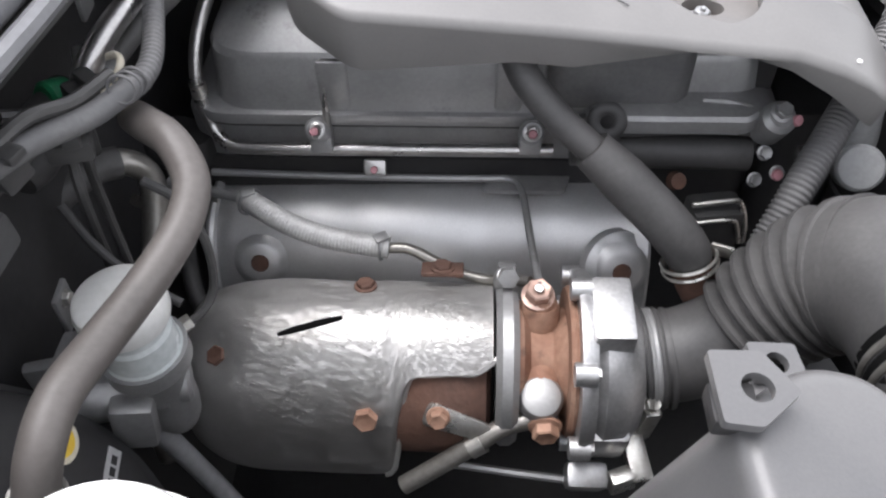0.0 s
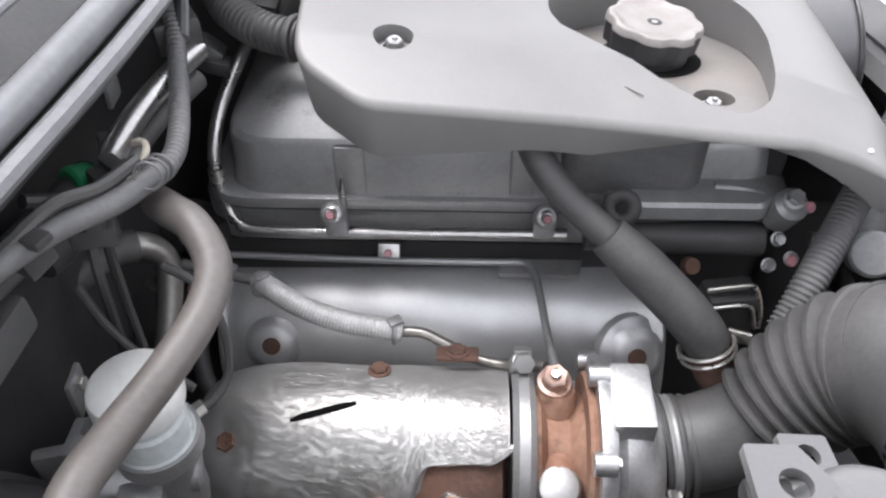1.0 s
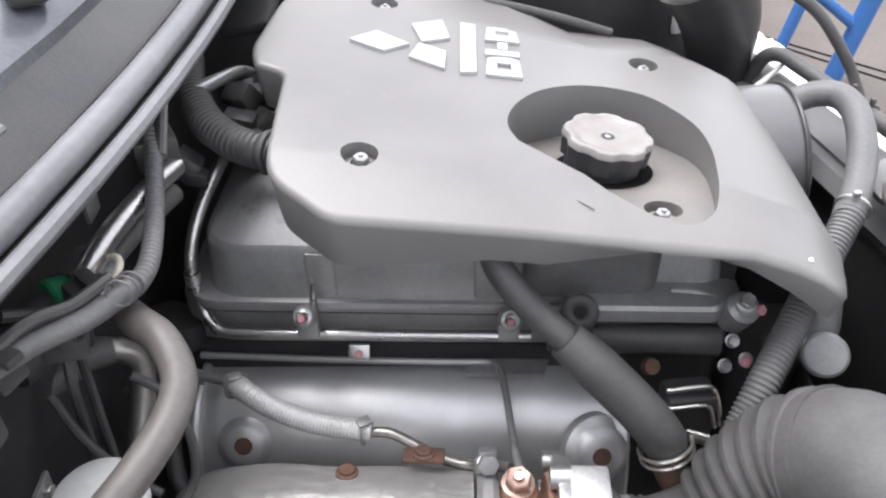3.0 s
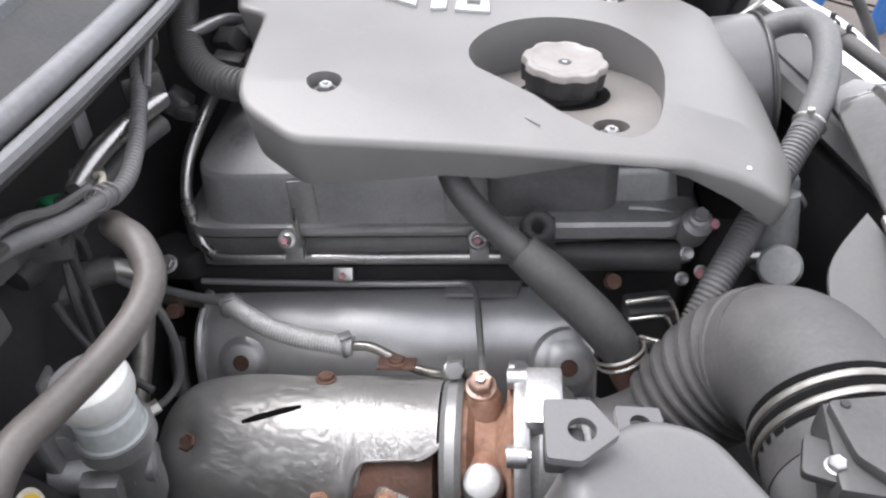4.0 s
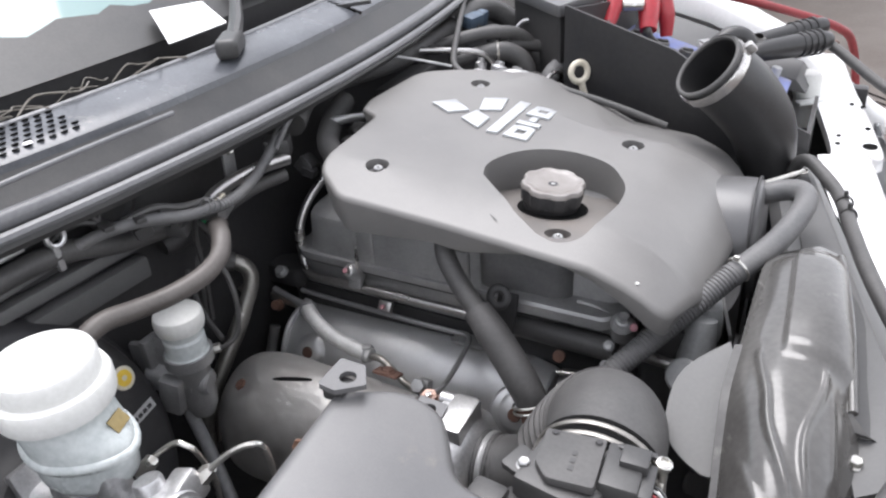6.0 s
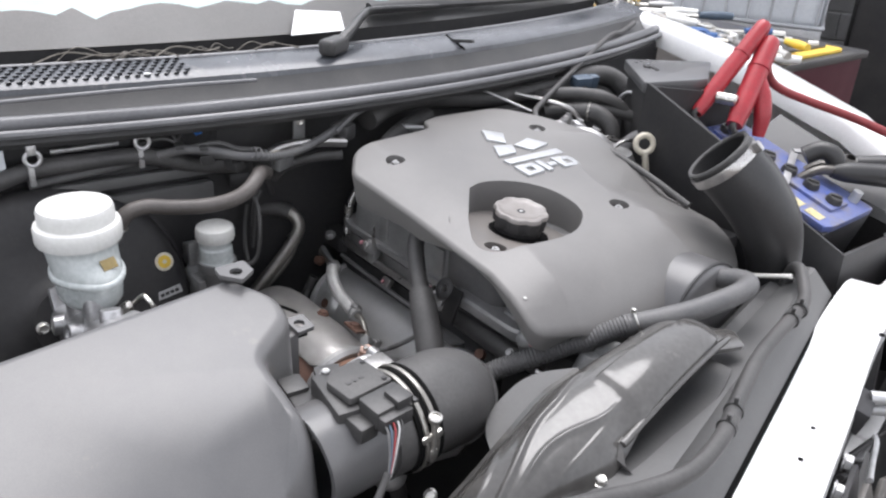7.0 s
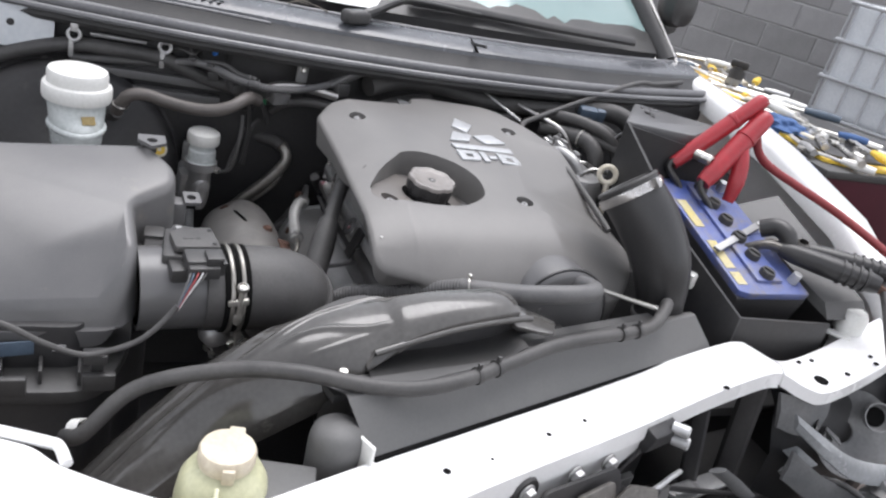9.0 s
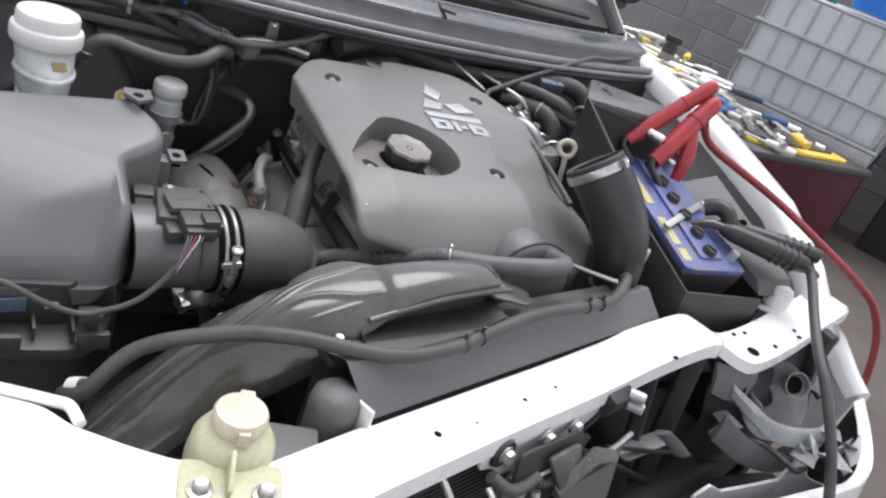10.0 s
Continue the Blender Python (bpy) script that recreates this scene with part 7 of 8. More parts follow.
# ---- charge pipe, battery, leads ----
charge = thing("intercooler_pipe", "black rubber intercooler elbow with an open end and steel band", "intake hose")
pts = [(0.395, 0.425, 0.885), (0.392, 0.424, 0.935), (0.378, 0.408, 0.995), (0.347, 0.381, 1.048), (0.309, 0.350, 1.090)]
part("elbow", tube(pts, 0.0500, 32, 7, taper=[0.70, 0.78, 0.94, 1.0, 0.98], closed=False), M_DARKRUBBER, charge)
part("inner_wall", tube(pts, 0.0455, 32, 7, taper=[0.70, 0.78, 0.94, 1.0, 0.98], closed=False), M_DARKRUBBER, charge)
END = Vector((-0.50, -0.38, 0.62)).normalized()
part("lip", moved(torus(0.0470, 0.0034, 40, 8), frame_to((0.309, 0.350, 1.090), END)), M_RUBBER, charge)
ring_clamp(charge, Vector((0.309, 0.350, 1.090)) - END * 0.014, END, 0.0500, 0.014, M_STEEL, 1.15)
part("base_collar", moved(torus(0.036, 0.005, 36, 8), frame_to((0.395, 0.425, 0.90), (0, 0, 1))), M_RUBBER, charge)
part("wire_end", tube([(0.385, 0.30, 0.945), (0.42, 0.335, 0.948), (0.45, 0.37, 0.95)], 0.0035, 8, 3), M_ZINC, charge)
part("white_clip", box((0.020, 0.022, 0.030), (0.355, 0.508, 0.95), 0.006, (10, 0, 20)), M_WHITE, charge, "white plastic clip")

pulley = thing("pump_housing", "grey rounded plastic pulley housing in front of the cover", "pulley cover")
part("drum", lathe([(0, 0.0), (0.030, 0.002), (0.072, 0.0), (0.079, -0.006), (0.081, -0.014), (0.081, -0.07), (0, -0.07)], 48, frame_to((0.420, 0.228, 0.908), (1, 0.05, 0.05))), M_AIRBOX, pulley)
part("boss", lathe([(0, 0), (0.022, 0), (0.021, 0.012), (0.017, 0.015), (0, 0.015)], 26, frame_to((0.421, 0.215, 0.885), (1, 0.05, 0.05))), M_PLASTIC, pulley)
part("rim", moved(torus(0.0810, 0.0022, 48, 8), frame_to((0.412, 0.228, 0.908), (1, 0.05, 0.05))), M_PLASTIC, pulley, "black rubber edge round the housing")

BT = pose(0.228, 0.690, 0.982, 0, 16, 1) @ pose(0, 0, -0.972)
battery = thing("battery", "dirty violet-blue topped car battery with black cell caps", "battery")
part("case", moved(box((0.315, 0.172, 0.19), (0, 0, 0.865), 0.006), BT), M_DARKBAY, battery, "black battery case")
battery_top = part("top", moved(prism([(-0.155, -0.084), (0.15, -0.084), (0.157, -0.06), (0.157, 0.084), (-0.155, 0.084)], 0.957, 0.972, 0.006, 0.003), BT), M_BLUE, battery, "violet-blue battery lid")
part("raised_deck", moved(prism([(-0.135, -0.025), (0.13, -0.03), (0.13, 0.035), (-0.135, 0.035)], 0.970, 0.978, 0.006, 0.002), BT), M_BLUE, battery)
for k in range(6):
    c = part("cell_cap", moved(merged(lathe([(0, 0), (0.0145, 0), (0.0145, 0.006), (0.0125, 0.012), (0, 0.012)], 20), box((0.020, 0.006, 0.006), (0, 0, 0.013), 0.002)), BT @ pose(-0.120 + k * 0.047, 0.0, 0.977, 0, 0, 35)), M_PLASTIC, battery_top, "black screw cell cap")
for x, w in ((-0.05, 0.075), (0.06, 0.07), (0.12, 0.03)):
    part("label", moved(box((w, 0.022, 0.001), (x, -0.066, 0.9727), 0), BT), M_FADED, battery_top, "faded yellow label")
part("terminal", moved(lathe([(0, 0), (0.0095, 0), (0.0085, 0.02), (0, 0.02)], 18), BT @ pose(-0.130, 0.062, 0.972)), M_GALV, battery)
part("terminal", moved(lathe([(0, 0), (0.0095, 0), (0.0085, 0.02), (0, 0.02)], 18), BT @ pose(0.125, 0.062, 0.972)), M_GALV, battery)
part("hold_down", moved(merged(box((0.014, 0.18, 0.006), (0.02, 0.0, 0.982), 0.002, (0, 0, 25)), box((0.030, 0.012, 0.006), (-0.01, 0.085, 0.985), 0.002, (0, 0, 60)), lathe([(0, 0), (0.008, 0), (0.008, 0.012), (0, 0.014)], 6, pose(0.06, 0.09, 0.984))), BT), M_CAST, battery, "steel hold-down bar and nut")

tray = thing("battery_tray", "black plastic battery surround with a tall back wall", "battery tray")
part("near_wall", loft([[(0.040, 0.512, 0.80), (0.235, 0.466, 0.80), (0.320, 0.480, 0.80), (0.440, 0.560, 0.80), (0.438, 0.566, 0.80), (0.317, 0.486, 0.80), (0.235, 0.472, 0.80), (0.042, 0.518, 0.80)],
                       [(0.044, 0.515, 1.117), (0.235, 0.468, 1.072), (0.318, 0.482, 1.015), (0.436, 0.562, 0.925), (0.434, 0.568, 0.925), (0.316, 0.488, 1.015), (0.235, 0.474, 1.072), (0.045, 0.521, 1.117)]]), M_DARKBAY, tray)
part("back_wall", loft([[(0.052, 0.517, 0.80), (0.084, 0.675, 0.80), (0.090, 0.82, 0.80), (0.085, 0.82, 0.80), (0.079, 0.676, 0.80), (0.047, 0.518, 0.80)], [(0.054, 0.517, 1.112), (0.084, 0.675, 1.090), (0.090, 0.82, 1.03), (0.085, 0.82, 1.03), (0.079, 0.676, 1.090), (0.049, 0.518, 1.112)]]), M_DARKBAY, tray)
part("front_wall", loft([[(0.436, 0.566, 0.80), (0.425, 0.80, 0.80), (0.419, 0.80, 0.80), (0.430, 0.566, 0.80)], [(0.434, 0.568, 0.923), (0.424, 0.80, 0.905), (0.418, 0.80, 0.905), (0.428, 0.568, 0.923)]]), M_DARKBAY, tray)
part("base", box((0.40, 0.30, 0.02), (0.245, 0.66, 0.735), 0.004), M_DARKBAY, tray)
part("base_wedge", loft([[(0.07, 0.62, 0.745), (0.40, 0.62, 0.745), (0.40, 0.82, 0.745), (0.07, 0.82, 0.745)], [(0.07, 0.62, 0.815), (0.40, 0.62, 0.755), (0.40, 0.82, 0.755), (0.07, 0.82, 0.815)]]), M_DARKBAY, tray)
fuse = thing("fuse_box", "grey fuse box with a flat lid beside the battery", "fuse box")
fuse_lid = part("lid", prism([(-0.122, 0.650), (0.030, 0.525), (0.068, 0.665), (-0.022, 0.805)], 1.092, 1.113, 0.012, 0.004), M_AIRBOX, fuse, "flat grey lid")
part("body", prism([(-0.112, 0.655), (0.026, 0.538), (0.058, 0.662), (-0.022, 0.790)], 0.80, 1.093, 0.01, 0.003), M_DARKBAY, fuse)
part("latch_slot", merged(box((0.008, 0.030, 0.002), (-0.035, 0.635, 1.1142), 0.0005, (0, 0, 62)), box((0.012, 0.012, 0.003), (-0.050, 0.632, 1.1145), 0.001, (0, 0, 62))), M_DARKBAY, fuse_lid)
relay = thing("relay_block", "grey slatted plastic cover beside the wing", "relay box")
part("lid", loft([[(0.10, 0.80, 0.96), (0.40, 0.82, 0.90), (0.40, 0.93, 0.90), (0.08, 0.95, 0.98)], [(0.10, 0.80, 0.985), (0.38, 0.82, 0.925), (0.38, 0.92, 0.93), (0.08, 0.94, 1.01)]]), M_PANEL, relay)
part("hinge", box((0.03, 0.012, 0.012), (0.16, 0.80, 0.975), 0.003, (0, 12, 5)), M_PLASTIC, relay)

# jump leads: red clamp on the rear terminal, black clamp at the front
def aim(place, way, up):
    x = Vector(way).normalized()
    z = (Vector(up) - x * x.dot(Vector(up))).normalized()
    y = z.cross(x)
    m = Matrix((x, y, z)).transposed().to_4x4()
    m.translation = Vector(place)
    return m


red = thing("red_jump_lead_clamp", "red plastic jump lead clamp gripping the battery terminal", "jump lead clamp")
for low, high, r in (((0.080, 0.628, 1.056), (0.090, 0.782, 1.210), 0.0155), ((0.143, 0.660, 1.044), (0.106, 0.788, 1.182), 0.0190)):
    low, high = Vector(low), Vector(high)
    way = (high - low).normalized()
    part("handle", tube([low, low.lerp(high, 0.2), low.lerp(high, 0.6), low.lerp(high, 0.93), high], r, 16, 4, taper=[0.80, 1.0, 1.06, 1.0, 0.80], flat=0.95), M_RED, red)
    part("grip_ring", lathe([(r, -0.004), (r * 1.12, -0.003), (r * 1.12, 0.003), (r, 0.004)], 20, frame_to(low.lerp(high, 0.66), way)), M_RED, red)
    part("jaw", tube([low + way * 0.02, low - way * 0.01, low + Vector((0.02, 0.02, -0.04)), low + Vector((0.028, 0.030, -0.078))], 0.011, 12, 5, flat=0.6), M_PLASTIC, red, "dark jaw of the clamp")
    part("teeth", box((0.008, 0.012, 0.028), low + Vector((0.026, 0.026, -0.07)), 0.001, (0, 0, 20)), M_BRASS, red)
part("spring", lathe([(0.006, -0.020), (0.011, -0.017), (0.011, 0.017), (0.006, 0.020)], 18, frame_to((0.112, 0.668, 1.085), (1, 0.3, 0))), M_ZINC, red, "zinc pivot spring")
part("cable_boot", tube([(0.125, 0.735, 1.125), (0.145, 0.732, 1.090), (0.156, 0.728, 1.055), (0.160, 0.722, 1.018)], 0.016, 14, 5, flat=0.7, taper=[0.8, 1.0, 1.0, 0.7]), M_RED, red)
part("white_tie", box((0.018, 0.012, 0.012), (0.085, 0.690, 1.118), 0.003, (20, 30, 0)), M_WHITE, red, "white wrap on the handle")
black = thing("black_jump_lead_clamp", "black jump lead clamp lying by the battery", "jump lead clamp")
for low, high, r in (((0.300, 0.745, 0.990), (0.418, 0.880, 0.985), 0.021), ((0.275, 0.790, 0.985), (0.405, 0.925, 1.000), 0.019)):
    low, high = Vector(low), Vector(high)
    way = (high - low).normalized()
    part("handle", tube([low, low.lerp(high, 0.15), low.lerp(high, 0.55), low.lerp(high, 0.9), high], r, 16, 5, taper=[0.6, 0.95, 1.1, 1.0, 0.8], flat=0.9), M_DARKRUBBER, black)
    for u in (0.62, 0.70, 0.78, 0.86):
        part("grip_ring", lathe([(r * 1.0, -0.003), (r * 1.13, -0.002), (r * 1.13, 0.002), (r * 1.0, 0.003)], 18, frame_to(low.lerp(high, u), way)), M_DARKRUBBER, black)
    part("jaw", tube([low + way * 0.02, low - way * 0.02, low - way * 0.05 + Vector((0, 0, -0.018)), low - way * 0.07 + Vector((0, 0, -0.035))], 0.012, 12, 5, flat=0.7), M_GREASY, black, "greasy steel jaw of the clamp")
part("spring", lathe([(0.008, -0.022), (0.013, -0.018), (0.013, 0.018), (0.008, 0.022)], 18, frame_to((0.305, 0.790, 0.992), (0.3, -0.3, 1))), M_GREASY, black, "pivot spring")
part("copper_end", box((0.034, 0.020, 0.016), (0.418, 0.905, 0.972), 0.004, (0, 15, 40)), M_RUSTDARK, black, "brown copper cable end")
part("boot", tube([(0.250, 0.735, 1.005), (0.268, 0.752, 1.018), (0.290, 0.762, 1.012), (0.300, 0.768, 0.985)], 0.017, 14, 5), M_DARKRUBBER, black, "black terminal boot")
solid("red_jump_cable", tube([(0.112, 0.772, 1.150), (0.118, 0.792, 1.112), (0.130, 0.825, 1.088), (0.165, 0.88, 1.066), (0.235, 0.955, 1.036), (0.34, 1.02, 0.995), (0.42, 1.08, 0.955), (0.45, 1.16, 0.90), (0.47, 1.24, 0.78), (0.50, 1.28, 0.55), (0.52, 1.30, 0.25), (0.55, 1.40, 0.02), (0.7, 1.7, 0.012)], 0.0085, 12, 7), M_REDCABLE, "dark red jump lead hanging over the white wing", "jump lead")
solid("black_jump_cable", tube([(0.39, 0.92, 0.985), (0.440, 0.892, 0.962), (0.505, 0.845, 0.930), (0.575, 0.79, 0.905), (0.640, 0.762, 0.870), (0.692, 0.758, 0.815), (0.735, 0.756, 0.755), (0.772, 0.757, 0.68), (0.800, 0.77, 0.55), (0.82, 0.80, 0.28), (0.86, 0.92, 0.02), (1.05, 1.3, 0.012)], 0.0095, 12, 7), M_RUBBER, "black jump lead hanging over the bumper to the floor", "jump lead")
washer = thing("washer_filler", "white plastic filler neck below the black clamp", "filler neck")
part("neck", lathe([(0, 0.80), (0.022, 0.80), (0.022, 0.86), (0.026, 0.862), (0.026, 0.895), (0.020, 0.905), (0, 0.906)], 26, pose(0.395, 0.895, 0.012)), M_WHITE, washer)
part("tab", box((0.05, 0.02, 0.006), (0.405, 0.858, 0.872), 0.002, (0, 0, 40)), M_WHITE, washer)

# ---- front: power steering reservoir, condenser, latch, lamp hollow ----
ps = thing("power_steering_reservoir", "yellowed plastic power steering fluid reservoir bolted to the panel", "fluid reservoir")
PM = pose(0.668, -0.292, 0, 0, 0, -14)
part("bottle", lathe([(0, 0.80), (0.040, 0.80), (0.044, 0.815), (0.045, 0.865), (0.042, 0.888), (0.034, 0.902), (0.026, 0.906), (0.024, 0.912), (0, 0.912)], 40, PM), M_YELLOWED, ps, "yellow-green translucent bottle", sharp=60)
part("cap", merged(lathe([(0, 0.908), (0.0265, 0.908), (0.0275, 0.912), (0.0275, 0.922), (0.0255, 0.926), (0, 0.9275)], 36, PM), moved(box((0.012, 0.016, 0.018), (-0.0255, 0.006, 0.917), 0.003), PM), moved(box((0.010, 0.012, 0.016), (0.026, 0.004, 0.914), 0.002), PM)), M_OLDCAP, ps, "cream screw cap with finger tabs")
part("mount_plate", moved(prism([(0.030, -0.050), (0.095, -0.050), (0.095, 0.048), (0.030, 0.048)], 0.876, 0.886, 0.008, 0.003), PM), M_YELLOWED, ps)
part("web", moved(box((0.040, 0.005, 0.030), (0.055, -0.004, 0.893), 0.002, (0, 25, 0)), PM), M_YELLOWED, ps)
for y in (-0.030, 0.030):
    q = PM @ Vector((0.070, y, 0.887))
    hexbolt(ps, q, (0.05, 0, 1), 0.017, M_STEEL, washer=1.45, tall=0.55)

cond = thing("condenser", "black finned condenser behind the front panel", "condenser")
CN = Vector((0.955, 0.295, 0)).normalized()
CT = Vector((-0.295, 0.955, 0)).normalized()
for k in range(16):
    c = Vector((0.686, -0.05, 0.812 - 0.0095 * k))
    bm = box((0.016, 0.34, 0.0045), (0, 0, 0), 0.001)
    part("tube", moved(bm, Matrix.Translation(c) @ Matrix.Rotation(math.atan2(CT.y, CT.x) - math.pi / 2, 4, "Z")), M_FIN, cond)
part("core", moved(box((0.010, 0.34, 0.20), (0, 0, 0), 0.001), Matrix.Translation((0.676, -0.05, 0.735)) @ Matrix.Rotation(math.atan2(CT.y, CT.x) - math.pi / 2, 4, "Z")), M_DARKBAY, cond)
part("hook", tube([(0.735, 0.0, 0.845), (0.752, 0.002, 0.838), (0.760, 0.004, 0.825)], 0.004, 8, 4), M_ZINC, cond)

latch = thing("bonnet_latch", "greasy dark bonnet latch bolted below the front panel", "latch")
part("plate", moved(prism([(-0.020, -0.075), (0.030, -0.080), (0.055, -0.02), (0.050, 0.06), (0.015, 0.085), (-0.020, 0.07)], 0, 0.006, 0.012, 0.001), aim((0.676, 0.14, 0.826), (0.25, 0.0, -1), CN)), M_DARKBAY, latch)
part("pawl", moved(prism([(-0.02, -0.035), (0.035, -0.02), (0.03, 0.02), (-0.015, 0.03)], 0, 0.008, 0.008, 0.002), aim((0.688, 0.16, 0.822), (0.4, 0.3, -1), CN)), M_GREASY, latch)
part("hook", moved(prism([(-0.012, -0.05), (0.006, -0.052), (0.012, 0.02), (0.03, 0.045), (0.018, 0.055), (-0.010, 0.03)], 0, 0.007, 0.005, 0.0015), aim((0.694, 0.19, 0.814), (0.5, 0.6, -0.6), CN)), M_GREASY, latch)
part("secondary_lever", moved(prism([(-0.06, -0.010), (0.05, -0.007), (0.062, 0.004), (-0.055, 0.012)], 0, 0.005, 0.005, 0.001), aim((0.690, 0.205, 0.800), (-0.1, 0.9, 0.35), (1, 0.1, 0.4))), M_DARKBAY, latch)
for y, z in ((0.052, 0.846), (0.136, 0.842), (0.200, 0.838), (0.165, 0.805)):
    hexbolt(latch, (0.688 - 0.31 * (y - 0.052), y, z), CN, 0.020, M_CAST)
part("bolt_pad", lathe([(0, 0), (0.022, 0), (0.020, 0.005), (0, 0.005)], 20, frame_to((0.682, 0.052, 0.843), CN)), M_DARKBAY, latch)
part("spring", tube([(0.690, 0.10, 0.805), (0.698, 0.13, 0.795), (0.690, 0.17, 0.80), (0.684, 0.20, 0.81)], 0.006, 10, 7, ridge=0.003, pitch=0.006), M_GREASY, latch)
part("cable", tube([(0.712, 0.02, 0.838), (0.722, 0.045, 0.822), (0.715, 0.075, 0.812), (0.700, 0.11, 0.812)], 0.0085, 12, 6), M_RUBBER, latch)
part("cable_end", tube([(0.700, 0.11, 0.812), (0.694, 0.14, 0.816), (0.690, 0.17, 0.826)], 0.003, 8, 4), M_ZINC, latch)
part("rod", tube([(0.705, 0.115, 0.79), (0.718, 0.122, 0.755), (0.728, 0.13, 0.70)], 0.0065, 10, 4), M_ALU, latch, "bright latch post")
part("stay", tube([(0.695, 0.09, 0.80), (0.705, 0.085, 0.73), (0.71, 0.08, 0.62)], 0.014, 8, 3, flat=0.4), M_CAST, latch)

bracket2 = thing("panel_bracket", "black steel bracket with pale bushes under the panel", "bracket")
part("arm", box((0.030, 0.060, 0.035), (0.606, 0.300, 0.848), 0.004, (0, 15, 17)), M_DARKBAY, bracket2)
part("leg", tube([(0.610, 0.29, 0.84), (0.618, 0.25, 0.80), (0.628, 0.20, 0.75), (0.635, 0.16, 0.68)], 0.009, 8, 3, flat=0.5), M_DARKBAY, bracket2)
for y, z in ((0.318, 0.862), (0.326, 0.842)):
    part("bush", lathe([(0, 0), (0.009, 0), (0.009, 0.022), (0.007, 0.024), (0, 0.024)], 18, frame_to((0.612, y, z), (0.75, 0.6, 0.1))), M_GALV, bracket2)
frontal = thing("front_subframe", "dark crash beam and struts in the open front end", "frame")
part("beam", tube([(0.60, -0.55, 0.50), (0.63, 0.0, 0.50), (0.57, 0.50, 0.50), (0.44, 0.95, 0.51)], 0.05, 10, 5), M_DARKBAY, frontal)
for p0, p1, r in (((0.54, 0.44, 0.84), (0.57, 0.50, 0.52), 0.014), ((0.50, 0.585, 0.85), (0.53, 0.60, 0.50), 0.020), ((0.63, 0.24, 0.78), (0.58, 0.52, 0.62), 0.010), ((0.60, 0.34, 0.74), (0.57, 0.62, 0.66), 0.008)):
    part("strut", tube([p0, tuple((Vector(p0) + Vector(p1)) / 2), p1], r, 8, 2, flat=0.5), M_DARKBAY, frontal)
part("cross_plate", prism([(0.57, 0.40), (0.60, 0.42), (0.57, 0.56), (0.54, 0.55)], 0.695, 0.702, 0.01, 0.002), M_CAST, frontal, "dull steel cross plate")
part("splash_panel", prism([(0.30, 0.50), (0.50, 0.46), (0.42, 0.98), (0.22, 1.0)], 0.48, 0.50, 0.01, 0.003), M_DARKBAY, frontal)
part("duct_panel", loft([[(0.60, 0.13, 0.56), (0.585, 0.30, 0.56), (0.575, 0.30, 0.56), (0.59, 0.13, 0.56)], [(0.635, 0.14, 0.76), (0.61, 0.29, 0.775), (0.60, 0.29, 0.775), (0.625, 0.14, 0.76)]]), M_PANEL, frontal, "grey plastic air guide")
part("air_guide", loft([[(0.700, 0.20, 0.60), (0.655, 0.36, 0.60), (0.648, 0.358, 0.60), (0.693, 0.198, 0.60)], [(0.672, 0.205, 0.755), (0.628, 0.345, 0.768), (0.621, 0.343, 0.768), (0.665, 0.203, 0.755)]]), M_PANEL, frontal, "grey plastic guide below the latch")
part("diagonal_strip", tube([(0.615, 0.44, 0.775), (0.605, 0.50, 0.735), (0.595, 0.56, 0.69)], 0.014, 8, 3, flat=0.3), M_SHELL, frontal, "grey diagonal strip")
part("pipe", tube([(0.66, 0.26, 0.79), (0.645, 0.30, 0.785), (0.63, 0.34, 0.79), (0.62, 0.36, 0.785)], 0.004, 8, 5), M_GALV, frontal, "pale bent wire")

lamp = thing("headlight_shell", "grey broken headlight housing in the open corner", "headlight")
part("back_shell", loft([smooth_line(row, 5) for row in ([(0.49, 0.635, 0.825), (0.505, 0.70, 0.818), (0.49, 0.80, 0.826), (0.46, 0.98, 0.835)], [(0.505, 0.645, 0.80), (0.510, 0.70, 0.79), (0.495, 0.80, 0.80), (0.465, 1.0, 0.81)], [(0.510, 0.655, 0.765), (0.515, 0.72, 0.750), (0.505, 0.82, 0.755), (0.48, 1.03, 0.76)], [(0.515, 0.68, 0.70), (0.520, 0.75, 0.68), (0.52, 0.85, 0.66), (0.50, 1.05, 0.68)], [(0.50, 0.70, 0.60), (0.51, 0.78, 0.57), (0.505, 0.87, 0.55), (0.48, 1.05, 0.54)])], closed=False), M_LAMPDARK, lamp, "dark cracked backing shell", sharp=60)


def curved_band(high, low, thick=0.004):
    """A bent strip of plastic between an upper and a lower line."""
    a, b = smooth_line(high, 6), smooth_line(low, 6)
    back = Vector((-thick, 0.0, -thick * 0.4))
    return loft([[p, (p + q) / 2 + Vector((thick, 0, thick * 0.5)), q, q + back, p + back] for p, q in zip(a, b)])


